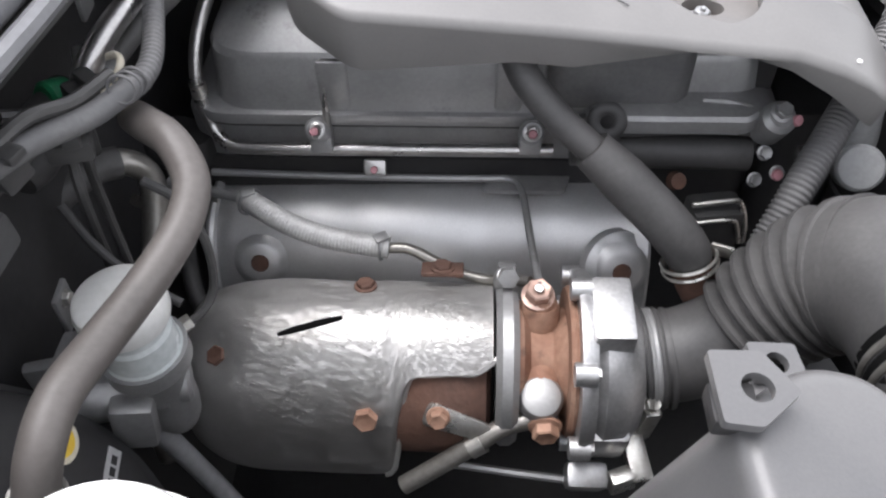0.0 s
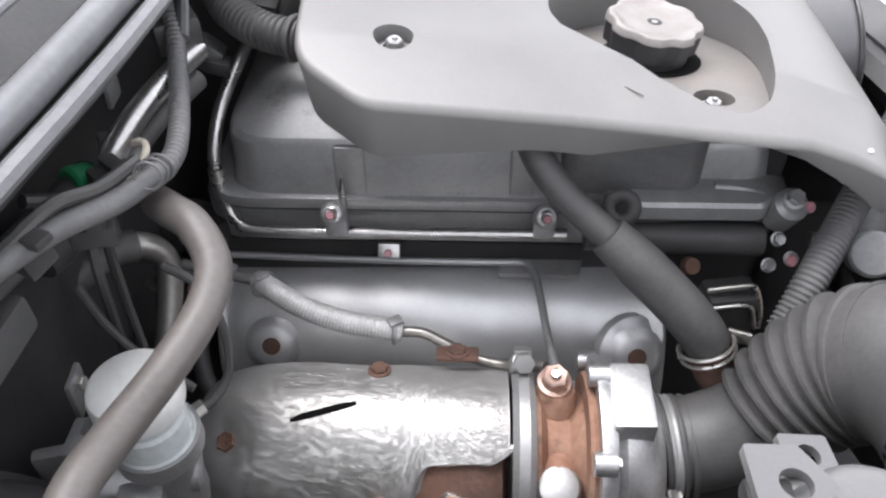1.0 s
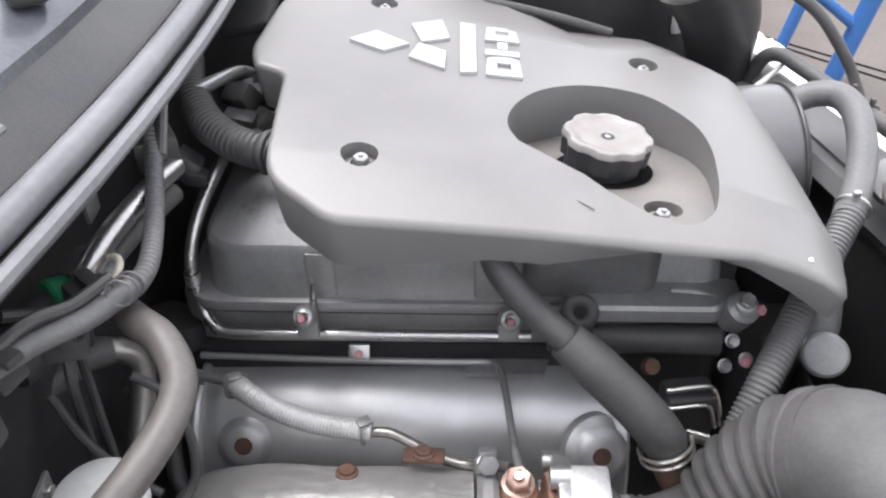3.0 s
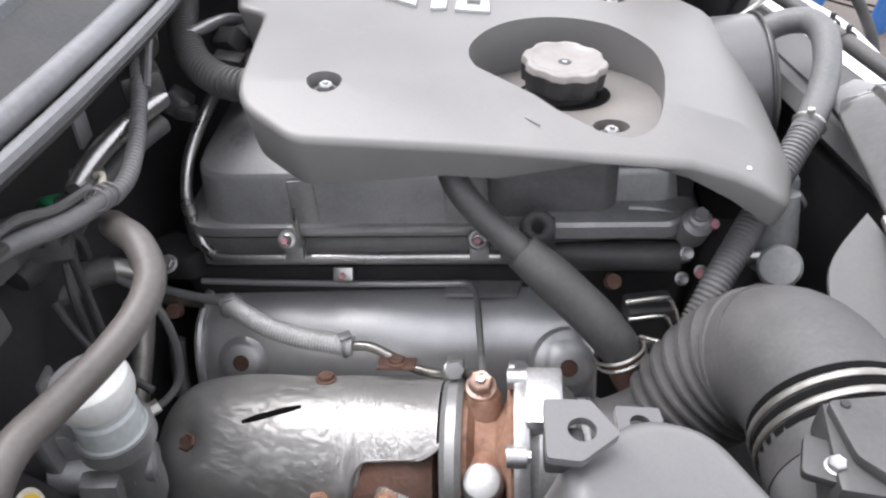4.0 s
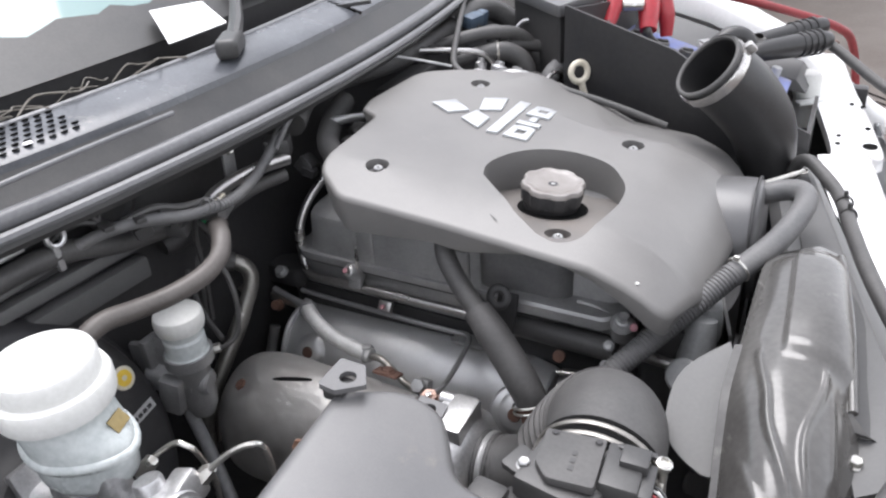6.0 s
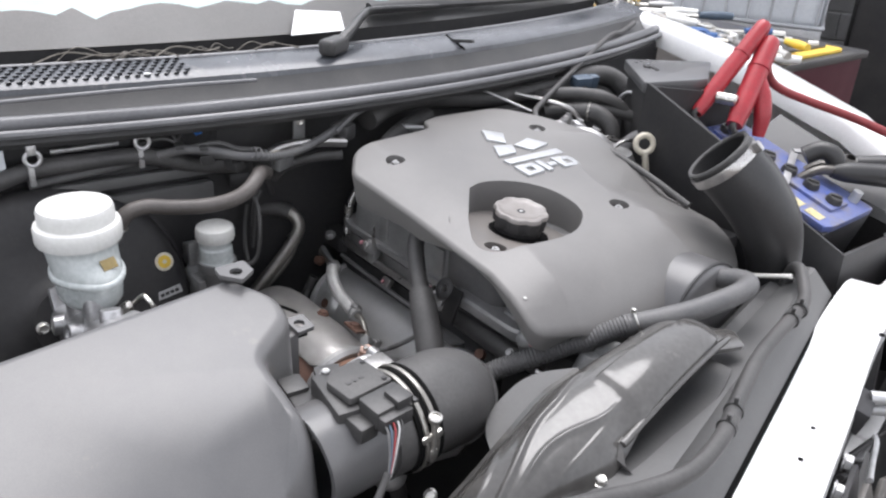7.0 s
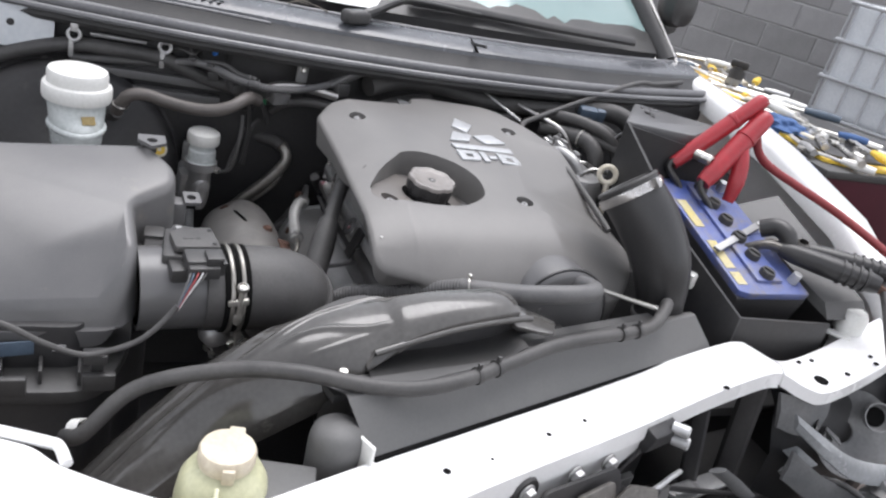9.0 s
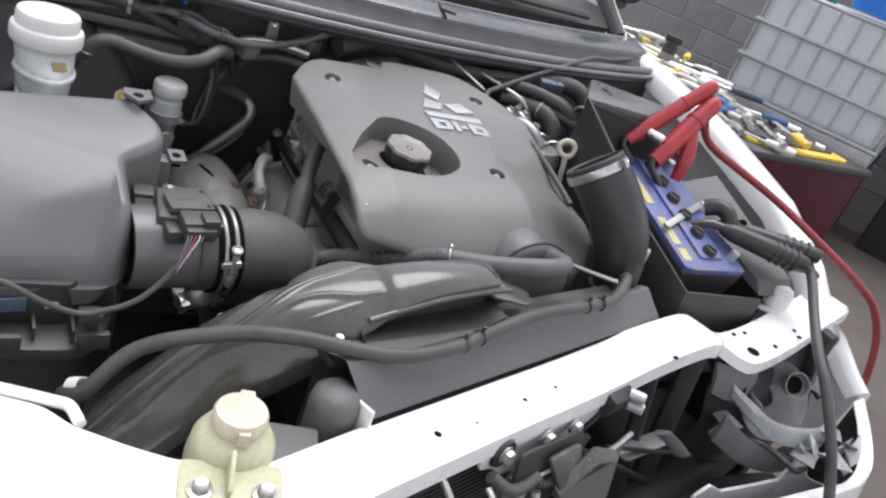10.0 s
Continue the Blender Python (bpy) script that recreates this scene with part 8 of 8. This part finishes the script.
part("rim_band", moved(curved_band([(0.553, 0.652, 0.812), (0.570, 0.70, 0.786), (0.580, 0.78, 0.744), (0.576, 0.88, 0.712), (0.560, 1.00, 0.684), (0.545, 1.05, 0.678)], [(0.556, 0.660, 0.786), (0.582, 0.72, 0.746), (0.594, 0.80, 0.702), (0.592, 0.90, 0.674), (0.572, 1.02, 0.648), (0.552, 1.06, 0.645)]), pose(0.030, -0.055, 0.030)), M_LENS, lamp, "pale curved clear plastic rim")
part("lower_band", moved(curved_band([(0.552, 0.690, 0.735), (0.578, 0.76, 0.695), (0.588, 0.86, 0.662), (0.574, 0.98, 0.636), (0.552, 1.05, 0.628)], [(0.550, 0.700, 0.672), (0.576, 0.77, 0.635), (0.586, 0.87, 0.606), (0.572, 0.99, 0.585), (0.550, 1.05, 0.580)]), pose(0.030, -0.055, 0.030)), M_SHELL, lamp, "grey plastic apron below the rim")
part("upper_band", curved_band([(0.520, 0.625, 0.836), (0.528, 0.68, 0.828), (0.524, 0.75, 0.822)], [(0.532, 0.640, 0.772), (0.540, 0.69, 0.758), (0.534, 0.745, 0.762)]), M_SHELL, lamp, "grey broken corner of the housing")
part("bowl", lathe([(0.020, -0.012), (0.050, -0.004), (0.076, 0.014), (0.080, 0.016), (0.052, -0.010), (0.020, -0.018)], 36, frame_to((0.520, 0.850, 0.735), (0.80, -0.25, 0.5))), M_SHELL, lamp, "round reflector bowl")
part("cup", lathe([(0.012, 0), (0.021, 0.006), (0.024, 0.020), (0.0265, 0.020), (0.023, 0.003), (0.012, -0.004)], 28, frame_to((0.525, 0.885, 0.775), (0.75, -0.40, 0.5))), M_SHELL, lamp)
part("cup_inside", lathe([(0, 0.004), (0.018, 0.004), (0.018, 0.006), (0, 0.006)], 20, frame_to((0.525, 0.885, 0.775), (0.75, -0.40, 0.5))), M_HOLE, lamp)
part("fin", curved_band([(0.530, 0.930, 0.812), (0.532, 0.960, 0.806), (0.525, 1.0, 0.79)], [(0.540, 0.925, 0.775), (0.543, 0.955, 0.765), (0.535, 0.995, 0.742)]), M_LENS, lamp, "pale curved fin beside the bulb cup")
part("lamp_floor", loft([smooth_line([(0.53, 0.64, 0.53), (0.53, 0.75, 0.53), (0.53, 0.90, 0.53), (0.53, 1.02, 0.52)], 4), smooth_line([(0.59, 0.64, 0.53), (0.59, 0.75, 0.53), (0.59, 0.90, 0.53), (0.58, 1.02, 0.52)], 4)], closed=False), M_LAMPDARK, lamp, "dark floor of the lamp hollow", sharp=60)
part("lens_piece", curved_band([(0.650, 0.955, 0.712), (0.640, 1.00, 0.716), (0.618, 1.055, 0.712)], [(0.672, 0.965, 0.688), (0.662, 1.01, 0.690), (0.632, 1.065, 0.690)], 0.003), M_LENS, lamp, "pale piece of broken lens")
part("mount_arm", tube([(0.560, 0.76, 0.735), (0.59, 0.80, 0.715), (0.625, 0.86, 0.700), (0.65, 0.93, 0.695)], 0.011, 8, 4, flat=0.45), M_SHELL, lamp, "grey plastic mounting arm")
part("bulb_holder", lathe([(0, 0), (0.020, 0), (0.020, 0.02), (0.014, 0.024), (0.014, 0.045), (0, 0.045)], 20, frame_to((0.615, 0.835, 0.670), (0.3, 0.3, 0.9))), M_SHELL, lamp, "grey bulb holder")
part("cable_loop", tube([(0.58, 0.72, 0.70), (0.615, 0.74, 0.716), (0.645, 0.77, 0.705), (0.655, 0.82, 0.68), (0.64, 0.88, 0.665)], 0.0055, 10, 5), M_PLASTIC, lamp, "black loop of lamp cable")
rng = random.Random(33)
for k in range(8):
    part("shard", moved(prism([(-0.024 - 0.014 * rng.random(), -0.012), (0.024, -0.016 * rng.random() - 0.004), (0.028 * rng.random() + 0.006, 0.020), (-0.014, 0.012 + 0.012 * rng.random())], 0, 0.003, 0.003, 0.0006), pose(0.600 + 0.070 * rng.random(), 0.80 + 0.20 * rng.random(), 0.690 + 0.025 * rng.random(), rng.uniform(-20, 40), rng.uniform(-10, 50), rng.uniform(0, 180))), (M_SHELL, M_LAMPDARK, M_LENS, M_LAMPDARK)[k % 4], lamp, "broken plastic shard")
rng = random.Random(21)
for k in range(11):
    u = rng.random()
    part("shard", moved(prism([(-0.020 - 0.012 * rng.random(), -0.012), (0.022, -0.016 * rng.random() - 0.004), (0.026 * rng.random() + 0.006, 0.020), (-0.014, 0.010 + 0.012 * rng.random())], 0, 0.003, 0.003, 0.0006), pose(0.540 - 0.02 * u, 0.66 + 0.34 * u, 0.80 - 0.16 * rng.random(), rng.uniform(20, 90), rng.uniform(10, 60), rng.uniform(0, 180))), (M_SHELL, M_LAMPDARK, M_LENS)[k % 3], lamp, "broken plastic shard")
EDGE = [Vector(q) for q in ((0.765, 0.36, 0.690), (0.760, 0.45, 0.700), (0.755, 0.55, 0.710), (0.750, 0.66, 0.715), (0.745, 0.75, 0.715), (0.735, 0.84, 0.710), (0.720, 0.93, 0.700), (0.680, 1.02, 0.700), (0.620, 1.08, 0.720), (0.562, 1.10, 0.758))]
OUTWARD = [Vector((1, 0.25 * k / 4, 0)).normalized() if k < 5 else Vector((1 - 0.2 * (k - 4), 0.3 + 0.25 * (k - 4), 0)).normalized() for k in range(10)]
bumper = thing("bumper_corner", "torn white bumper corner hanging below the headlight", "bumper")
part("skin", moved(prism([(0.586, 0.633), (0.614, 0.657), (0.655, 0.636), (0.745, 0.638), (0.815, 0.642), (0.836, 0.700), (0.862, 0.697), (0.900, 0.642), (0.952, 0.618), (1.02, 0.592), (1.04, 0.52), (1.02, 0.46), (0.62, 0.46), (0.585, 0.54)], 0, 0.007, 0.006, 0.002), Matrix.Translation((0.635, 0, 0)) @ Matrix(((0, 0, 1, 0), (1, 0, 0, 0), (0, 1, 0, 0), (0, 0, 0, 1)))), M_PAINT, bumper, "torn white inner skin of the bumper")
part("outer_skin", curved_band(EDGE, [p + w * 0.030 - Vector((0, 0, 0.20)) for p, w in zip(EDGE, OUTWARD)], 0.005), M_PAINT, bumper, "white outer skin of the bumper")
part("top_lip", curved_band([p - w * 0.026 - Vector((0, 0, 0.010)) for p, w in zip(EDGE, OUTWARD)], EDGE, 0.003), M_PAINT, bumper, "white turned-in bumper lip")
# Dark sheet added behind the white skin for the shade inside it
part("shade_lining", curved_band([p - w * 0.012 - Vector((0, 0, 0.020)) for p, w in zip(EDGE, OUTWARD)], [p - w * 0.030 - Vector((0, 0, 0.19)) for p, w in zip(EDGE, OUTWARD)], 0.004), M_LAMPDARK, bumper, "dark sheet added for the shade inside the bumper corner")
part("torn_flap", curved_band([(0.604, 1.075, 0.690), (0.612, 1.10, 0.66), (0.620, 1.12, 0.62)], [(0.600, 1.055, 0.655), (0.612, 1.075, 0.61), (0.618, 1.10, 0.575)]), M_PAINT, bumper, "torn white flap")

mirror = thing("door_mirror", "black plastic door mirror beyond the windscreen pillar", "mirror")
part("housing", loft([[(-0.56 + dx, 1.005 + p.x * f * 0.42, 1.285 + p.y * f * 0.55) for p in squarish(0.1, 0.7, 28)] for dx, f in ((-0.03, 0.6), (0.0, 0.95), (0.03, 1.0), (0.055, 0.85), (0.065, 0.5))]), M_PLASTIC, mirror)
part("foot", box((0.05, 0.09, 0.035), (-0.56, 0.985, 1.215), 0.012, (25, 0, 0)), M_PLASTIC, mirror)

# ---- windscreen wiper and papers ----
wiper = thing("wiper_arm", "black wiper arm and blade at the foot of the windscreen", "wiper")
part("arm", tube([(-0.235, 0.035, 1.163), (-0.265, 0.085, 1.180), (-0.31, 0.14, 1.195), (-0.355, 0.20, 1.197), (-0.37, 0.36, 1.192)], 0.011, 10, 6, flat=0.7, taper=[1.3, 1.25, 1.1, 0.9, 0.7, 0.6]), M_PLASTIC, wiper)
part("hinge", box((0.062, 0.030, 0.026), (-0.238, 0.040, 1.168), 0.010, (0, 0, 121), 4), M_PLASTIC, wiper)
part("blade", tube([(-0.375, 0.20, 1.196), (-0.385, 0.36, 1.196), (-0.40, 0.60, 1.192), (-0.425, 0.82, 1.19)], 0.009, 8, 5, flat=1.4), M_PLASTIC, wiper)
solid("paper_sheet", loft([[(-0.30, -0.005, 1.176), (-0.385, 0.05, 1.20), (-0.365, 0.13, 1.195), (-0.285, 0.09, 1.18)], [(-0.30, -0.005, 1.1772), (-0.385, 0.05, 1.2012), (-0.365, 0.13, 1.1962), (-0.285, 0.09, 1.1812)]]), M_PAPER, "creased white paper sheet tucked under the wiper", "paper", "papers on the scuttle")
rng = random.Random(9)
for k in range(11):
    y = -0.34 + 0.38 * rng.random()
    x = -0.145 - 0.115 * ((y - 0.1) / 0.75) ** 2 - 0.134 - 0.016 * rng.random()
    run, side = rng.uniform(0.02, 0.075), rng.uniform(-0.018, 0.018)
    solid("dry_twig", tube([(x, y - run, 1.158 + rng.uniform(0, 0.006)), (x + side, y - run * 0.3, 1.170 + rng.uniform(0, 0.008)), (x - side * 0.6, y + run * 0.4, 1.166), (x + side, y + run, 1.160 + rng.uniform(0, 0.006))], rng.uniform(0.0007, 0.0013), 6, 4), M_TWIG, "dry pale twig caught behind the cowl edge", "twig", "dry twigs behind the cowl")
solid("white_fleck", lathe([(0, 0), (0.0055, 0), (0.0045, 0.002), (0, 0.0025)], 12, pose(-0.245, -0.268, 1.1515, 0, -11, 0)), M_PAPER, "small white scrap lying on the cowl grille", "scrap")
solid("paper_scrap", loft([[(-0.66, 0.04, 1.1815), (-0.80, 0.06, 1.1815), (-0.78, 0.22, 1.1815), (-0.62, 0.20, 1.1815)], [(-0.66, 0.04, 1.183), (-0.80, 0.06, 1.183), (-0.78, 0.22, 1.183), (-0.62, 0.20, 1.183)]]), M_PAPER, "white paper lying on the dashboard", "paper", "papers on the scuttle")

# ---- the yard beyond: tool cabinet, tank, bin, stand, block wall ----
cab = thing("tool_cabinet", "maroon steel tool cabinet with a cluttered top", "tool cabinet")
part("body", box((1.54, 0.64, 0.86), (-1.12, 1.92, 0.49), 0.01), M_MAROON, cab)
part("top_tray", box((1.56, 0.67, 0.025), (-1.12, 1.92, 0.933), 0.006), M_PLASTIC, cab, "black tray top")
for x in (-1.7, -0.55):
    for y in (1.68, 2.08):
        part("castor", lathe([(0, -0.015), (0.028, -0.015), (0.03, 0.0), (0.028, 0.015), (0, 0.015)], 18, pose(x, y, 0.03, 90, 0, 0)), M_RUBBER, cab)
for z in (0.25, 0.45, 0.65, 0.83):
    part("drawer", box((1.4, 0.012, 0.15), (-1.14, 1.602, z), 0.004), M_MAROON, cab)
    part("drawer_handle", box((1.3, 0.014, 0.012), (-1.14, 1.594, z + 0.065), 0.003), M_GALV, cab)
case = thing("tool_case", "open yellow-edged tool case holding bright sockets", "tool case")
part("base", prism([(-0.72, 1.70), (-0.42, 1.64), (-0.37, 1.78), (-0.37, 2.13), (-0.50, 2.13), (-0.75, 1.86)], 0.946, 0.958, 0.02, 0.003), M_YELLOW, case)
part("inner", prism([(-0.70, 1.73), (-0.45, 1.68), (-0.41, 1.80), (-0.41, 2.09), (-0.50, 2.09), (-0.72, 1.86)], 0.958, 0.966, 0.02, 0.002), M_PLASTIC, case)
rng = random.Random(4)
for k in range(16):
    x, y = -0.68 + rng.random() * 0.26, 1.78 + rng.random() * 0.28
    part("socket", lathe([(0, 0), (0.012, 0), (0.012, 0.03), (0, 0.03)], 10, pose(x, y, 0.970, 90, 0, rng.random() * 180)), M_ZINC, case)
for k, (mat, label) in enumerate(((M_ZINC, "bright steel spanner"), (M_WHITE, "white plastic handled tool"), (M_YELLOW, "yellow handled tool"), (M_STICKBLUE, "blue handled tool"), (M_ZINC, "bright steel ratchet"), (M_WHITE, "white rag strip"), (M_CAST, "dark steel bar"), (M_YELLOW, "yellow spirit level"), (M_RED, "red handled screwdriver"), (M_ZINC, "long steel extension bar"), (M_STICKBLUE, "blue handled pliers"), (M_WHITE, "crumpled white cloth"))):
    x, y = -0.62 - 0.085 * k + rng.uniform(-0.04, 0.04), 1.70 + rng.uniform(0.0, 0.34)
    t = thing("hand_tool", label + " on the cabinet top", "tool", "tools on the cabinet")
    a = rng.uniform(0, 180)
    part("shaft", moved(tube([(-0.09, 0, 0), (0, 0.004, 0), (0.10, 0, 0)], 0.008, 8, 3, flat=0.7), pose(x, y, 0.972 + 0.02 * (k % 2), 0, rng.uniform(-4, 4), a)), M_ZINC, t)
    part("handle", moved(tube([(0.04, 0, 0), (0.10, 0.002, 0), (0.17, 0, 0)], 0.015, 10, 3, taper=[0.8, 1.1, 0.9]), pose(x, y, 0.976 + 0.02 * (k % 2), 0, 0, a)), mat, t)
kit = thing("tool_tray", "shallow yellow tool tray on the cabinet top", "tool tray")
part("floor", prism([(-1.55, 1.90), (-1.05, 1.78), (-1.00, 1.92), (-1.48, 2.06)], 0.946, 0.956, 0.02, 0.002), M_YELLOW, kit)
part("edge", tube([(-1.55, 1.90, 0.962), (-1.30, 1.84, 0.962), (-1.05, 1.78, 0.962), (-1.00, 1.92, 0.962), (-1.24, 1.99, 0.962), (-1.48, 2.06, 0.962)], 0.014, 10, 4), M_YELLOW, kit)
rag = bmesh.new()
bmesh.ops.create_icosphere(rag, subdivisions=4, radius=1.0)
for v in rag.verts:
    d = 1 + 0.30 * noise.noise(v.co * 2.6 + Vector((4, 1, 2))) + 0.14 * noise.noise(v.co * 7)
    v.co = Vector((-0.70 + v.co.x * 0.10 * d, 1.735 + v.co.y * 0.06 * d, max(0.946, 0.962 + v.co.z * 0.034 * d)))
solid("shop_rag", rag, M_RAG, "crumpled blue cloth rag on the cabinet top", "rag")
more = ((M_WHITE, "white handled scraper"), (M_ZINC, "bright combination spanner"), (M_YELLOW, "yellow handled screwdriver"), (M_CAST, "greasy steel ratchet"), (M_ZINC, "steel socket bar"), (M_RAG, "blue handled cutter"), (M_CREAM, "pale wooden brush"))
for k in range(26):
    mat, label = more[k % 7]
    x = -0.40 - 0.046 * k + rng.uniform(-0.02, 0.02)
    y = 1.66 + 0.10 * (k % 3) + rng.uniform(0, 0.05) + (0.12 if k > 14 else 0)
    a, z = rng.uniform(-40, 60), 0.962 + 0.012 * (k % 3)
    t = thing("hand_tool", label + " on the cabinet top", "tool", "tools on the cabinet")
    part("shaft", moved(tube([(-0.08, 0, 0), (0, 0.002, 0), (0.07, 0, 0)], 0.007, 8, 3, flat=0.6), pose(x, y, z, 0, 0, a)), M_ZINC if k % 2 else M_CAST, t)
    part("head", moved(prism([(-0.105, -0.012), (-0.082, -0.014), (-0.072, 0.0), (-0.082, 0.014), (-0.105, 0.012), (-0.095, 0.0)], -0.004, 0.004, 0.003, 0.001), pose(x, y, z, 0, 0, a)), M_ZINC, t)
    part("handle", moved(tube([(0.03, 0, 0), (0.08, 0.002, 0), (0.13, 0, 0)], 0.013, 10, 3, taper=[0.75, 1.1, 0.9]), pose(x, y, z + 0.003, 0, 0, a)), mat, t)
spray = thing("spray_bottle", "dark blue upright bottle on the cabinet", "bottle")
part("body", lathe([(0, 0.947), (0.030, 0.947), (0.030, 1.03), (0.024, 1.04), (0.024, 1.05), (0, 1.05)], 20, pose(-1.20, 1.93, 0)), M_DARKBAY, spray)
part("label", lathe([(0.0305, 0.98), (0.0308, 0.98), (0.0308, 1.005), (0.0305, 1.005)], 20, pose(-1.20, 1.93, 0)), M_LENS, spray, "pale label band")
part("nozzle", box((0.07, 0.03, 0.03), (-1.20, 1.93, 1.06), 0.008, (0, 0, 40)), M_DARKBAY, spray)

IB = pose(-2.12, 4.33, 0.22, 0, 0, 28)
skid = thing("tank_stand", "dark steel stand under the liquid tank", "stand")
part("top_frame", moved(box((1.02, 1.02, 0.05), (0, 0, 0.33), 0.006), IB), M_DARKBAY, skid)
part("skirt", moved(box((0.98, 0.98, 0.50), (0, 0, 0.055), 0.006), IB), M_DARKBAY, skid)
for u in (-0.46, 0.46):
    for v in (-0.46, 0.46):
        part("leg", moved(box((0.08, 0.08, 0.56), (u, v, 0.02), 0.004), IB), M_DARKBAY, skid)

tank = thing("liquid_tank", "white plastic bulk liquid tank in a galvanised cage", "tank")
part("bottle", moved(box((0.96, 0.96, 0.68), (0, 0, 0.80), 0.06, seg=4), IB), M_TANK, tank)
part("pallet", moved(box((1.0, 1.0, 0.10), (0, 0, 0.405), 0.01), IB), M_GALV, tank)
part("screw_lid", moved(lathe([(0, 1.13), (0.10, 1.13), (0.10, 1.175), (0, 1.18)], 24), IB @ pose(-0.28, -0.1, 0)), M_GREEN, tank, "green screw lid")
for s in (-1, 1):
    for k in range(8):
        u = -0.46 + 0.92 * k / 7
        part("cage_bar", moved(tube([(u, 0.495 * s, 0.46), (u, 0.495 * s, 0.80), (u, 0.495 * s, 1.14)], 0.007, 8, 1), IB), M_CAGE, tank)
        part("cage_bar", moved(tube([(0.495 * s, u, 0.46), (0.495 * s, u, 0.80), (0.495 * s, u, 1.14)], 0.007, 8, 1), IB), M_CAGE, tank)
for z in (0.47, 0.69, 0.91, 1.13):
    sq = [(-0.505, -0.505, z), (0.505, -0.505, z), (0.505, 0.505, z), (-0.505, 0.505, z), (-0.505, -0.505, z)]
    part("cage_rail", moved(tube(sq, 0.012, 8, 1, smooth=False), IB), M_CAGE, tank)
bin_ = thing("blue_bin", "bright blue plastic bin standing on the tank", "bin")
part("tub", moved(loft([[(p.x * 0.18 / 0.2, p.y * 0.14 / 0.2, 1.165) for p in squarish(0.2, 0.4, 28)], [(p.x * 0.22 / 0.2, p.y * 0.18 / 0.2, 1.42) for p in squarish(0.2, 0.4, 28)]]), IB @ pose(0.12, -0.30, 0)), M_BINBLUE, bin_)
part("rim", moved(loft([[(p.x * 1.15, p.y * 0.95, z) for p in squarish(0.2, 0.4, 28)] for z in (1.40, 1.425)]), IB @ pose(0.12, -0.30, 0)), M_BINBLUE, bin_)
shelf = solid("dark_machine", moved(box((0.7, 0.5, 1.7), (0, 0, 0.85), 0.03), pose(-1.35, 5.1, 0, 0, 0, 27)), M_DARKBAY, "black upright cabinet standing beside the tank", "cabinet")

stand = thing("blue_stand", "blue painted steel tube stand on the yard floor", "stand")
for pts, r in (([(1.36, 2.30, 0.80), (1.28, 2.30, 0.38), (1.20, 2.30, 0.0)], 0.022), ([(1.60, 2.30, 0.80), (1.505, 2.30, 0.30), (1.45, 2.30, 0.0)], 0.034), ([(1.285, 2.30, 0.35), (1.40, 2.30, 0.27), (1.495, 2.30, 0.20)], 0.020)):
    part("tube", tube(pts, r, 10, 2), M_STANDBLUE, stand)

# block wall at the end of the yard: courses of single blocks over a mortar bed
wall = thing("wall_yard", "grey concrete block wall with pale mortar joints", "wall", kind="structure")
WM = Matrix.Translation((-3.72, 4.46, 0)) @ Matrix.Rotation(math.atan2(0.51, 0.86), 4, "Z")
part("bed", moved(box((9.0, 0.19, 3.2), (0.0, 0.102, 1.6), 0), WM), M_MORTAR, wall)
bm = box((0.39, 0.19, 0.19), (0, 0, 0), 0.006, seg=1)
bmesh.ops.recalc_face_normals(bm, faces=bm.faces)
block_mesh = bpy.data.meshes.new("block")
bm.to_mesh(block_mesh)
bm.free()
block_mesh.materials.append(M_BLOCK)
for row in range(16):
    for col in range(18):
        o = new("block", block_mesh)
        o.parent = wall
        o.matrix_local = WM @ pose(-3.4 + 0.40 * col + (0.2 if row % 2 else 0), 0.095 - 0.002 * ((row * 7 + col * 3) % 3), 0.115 + 0.20 * row)
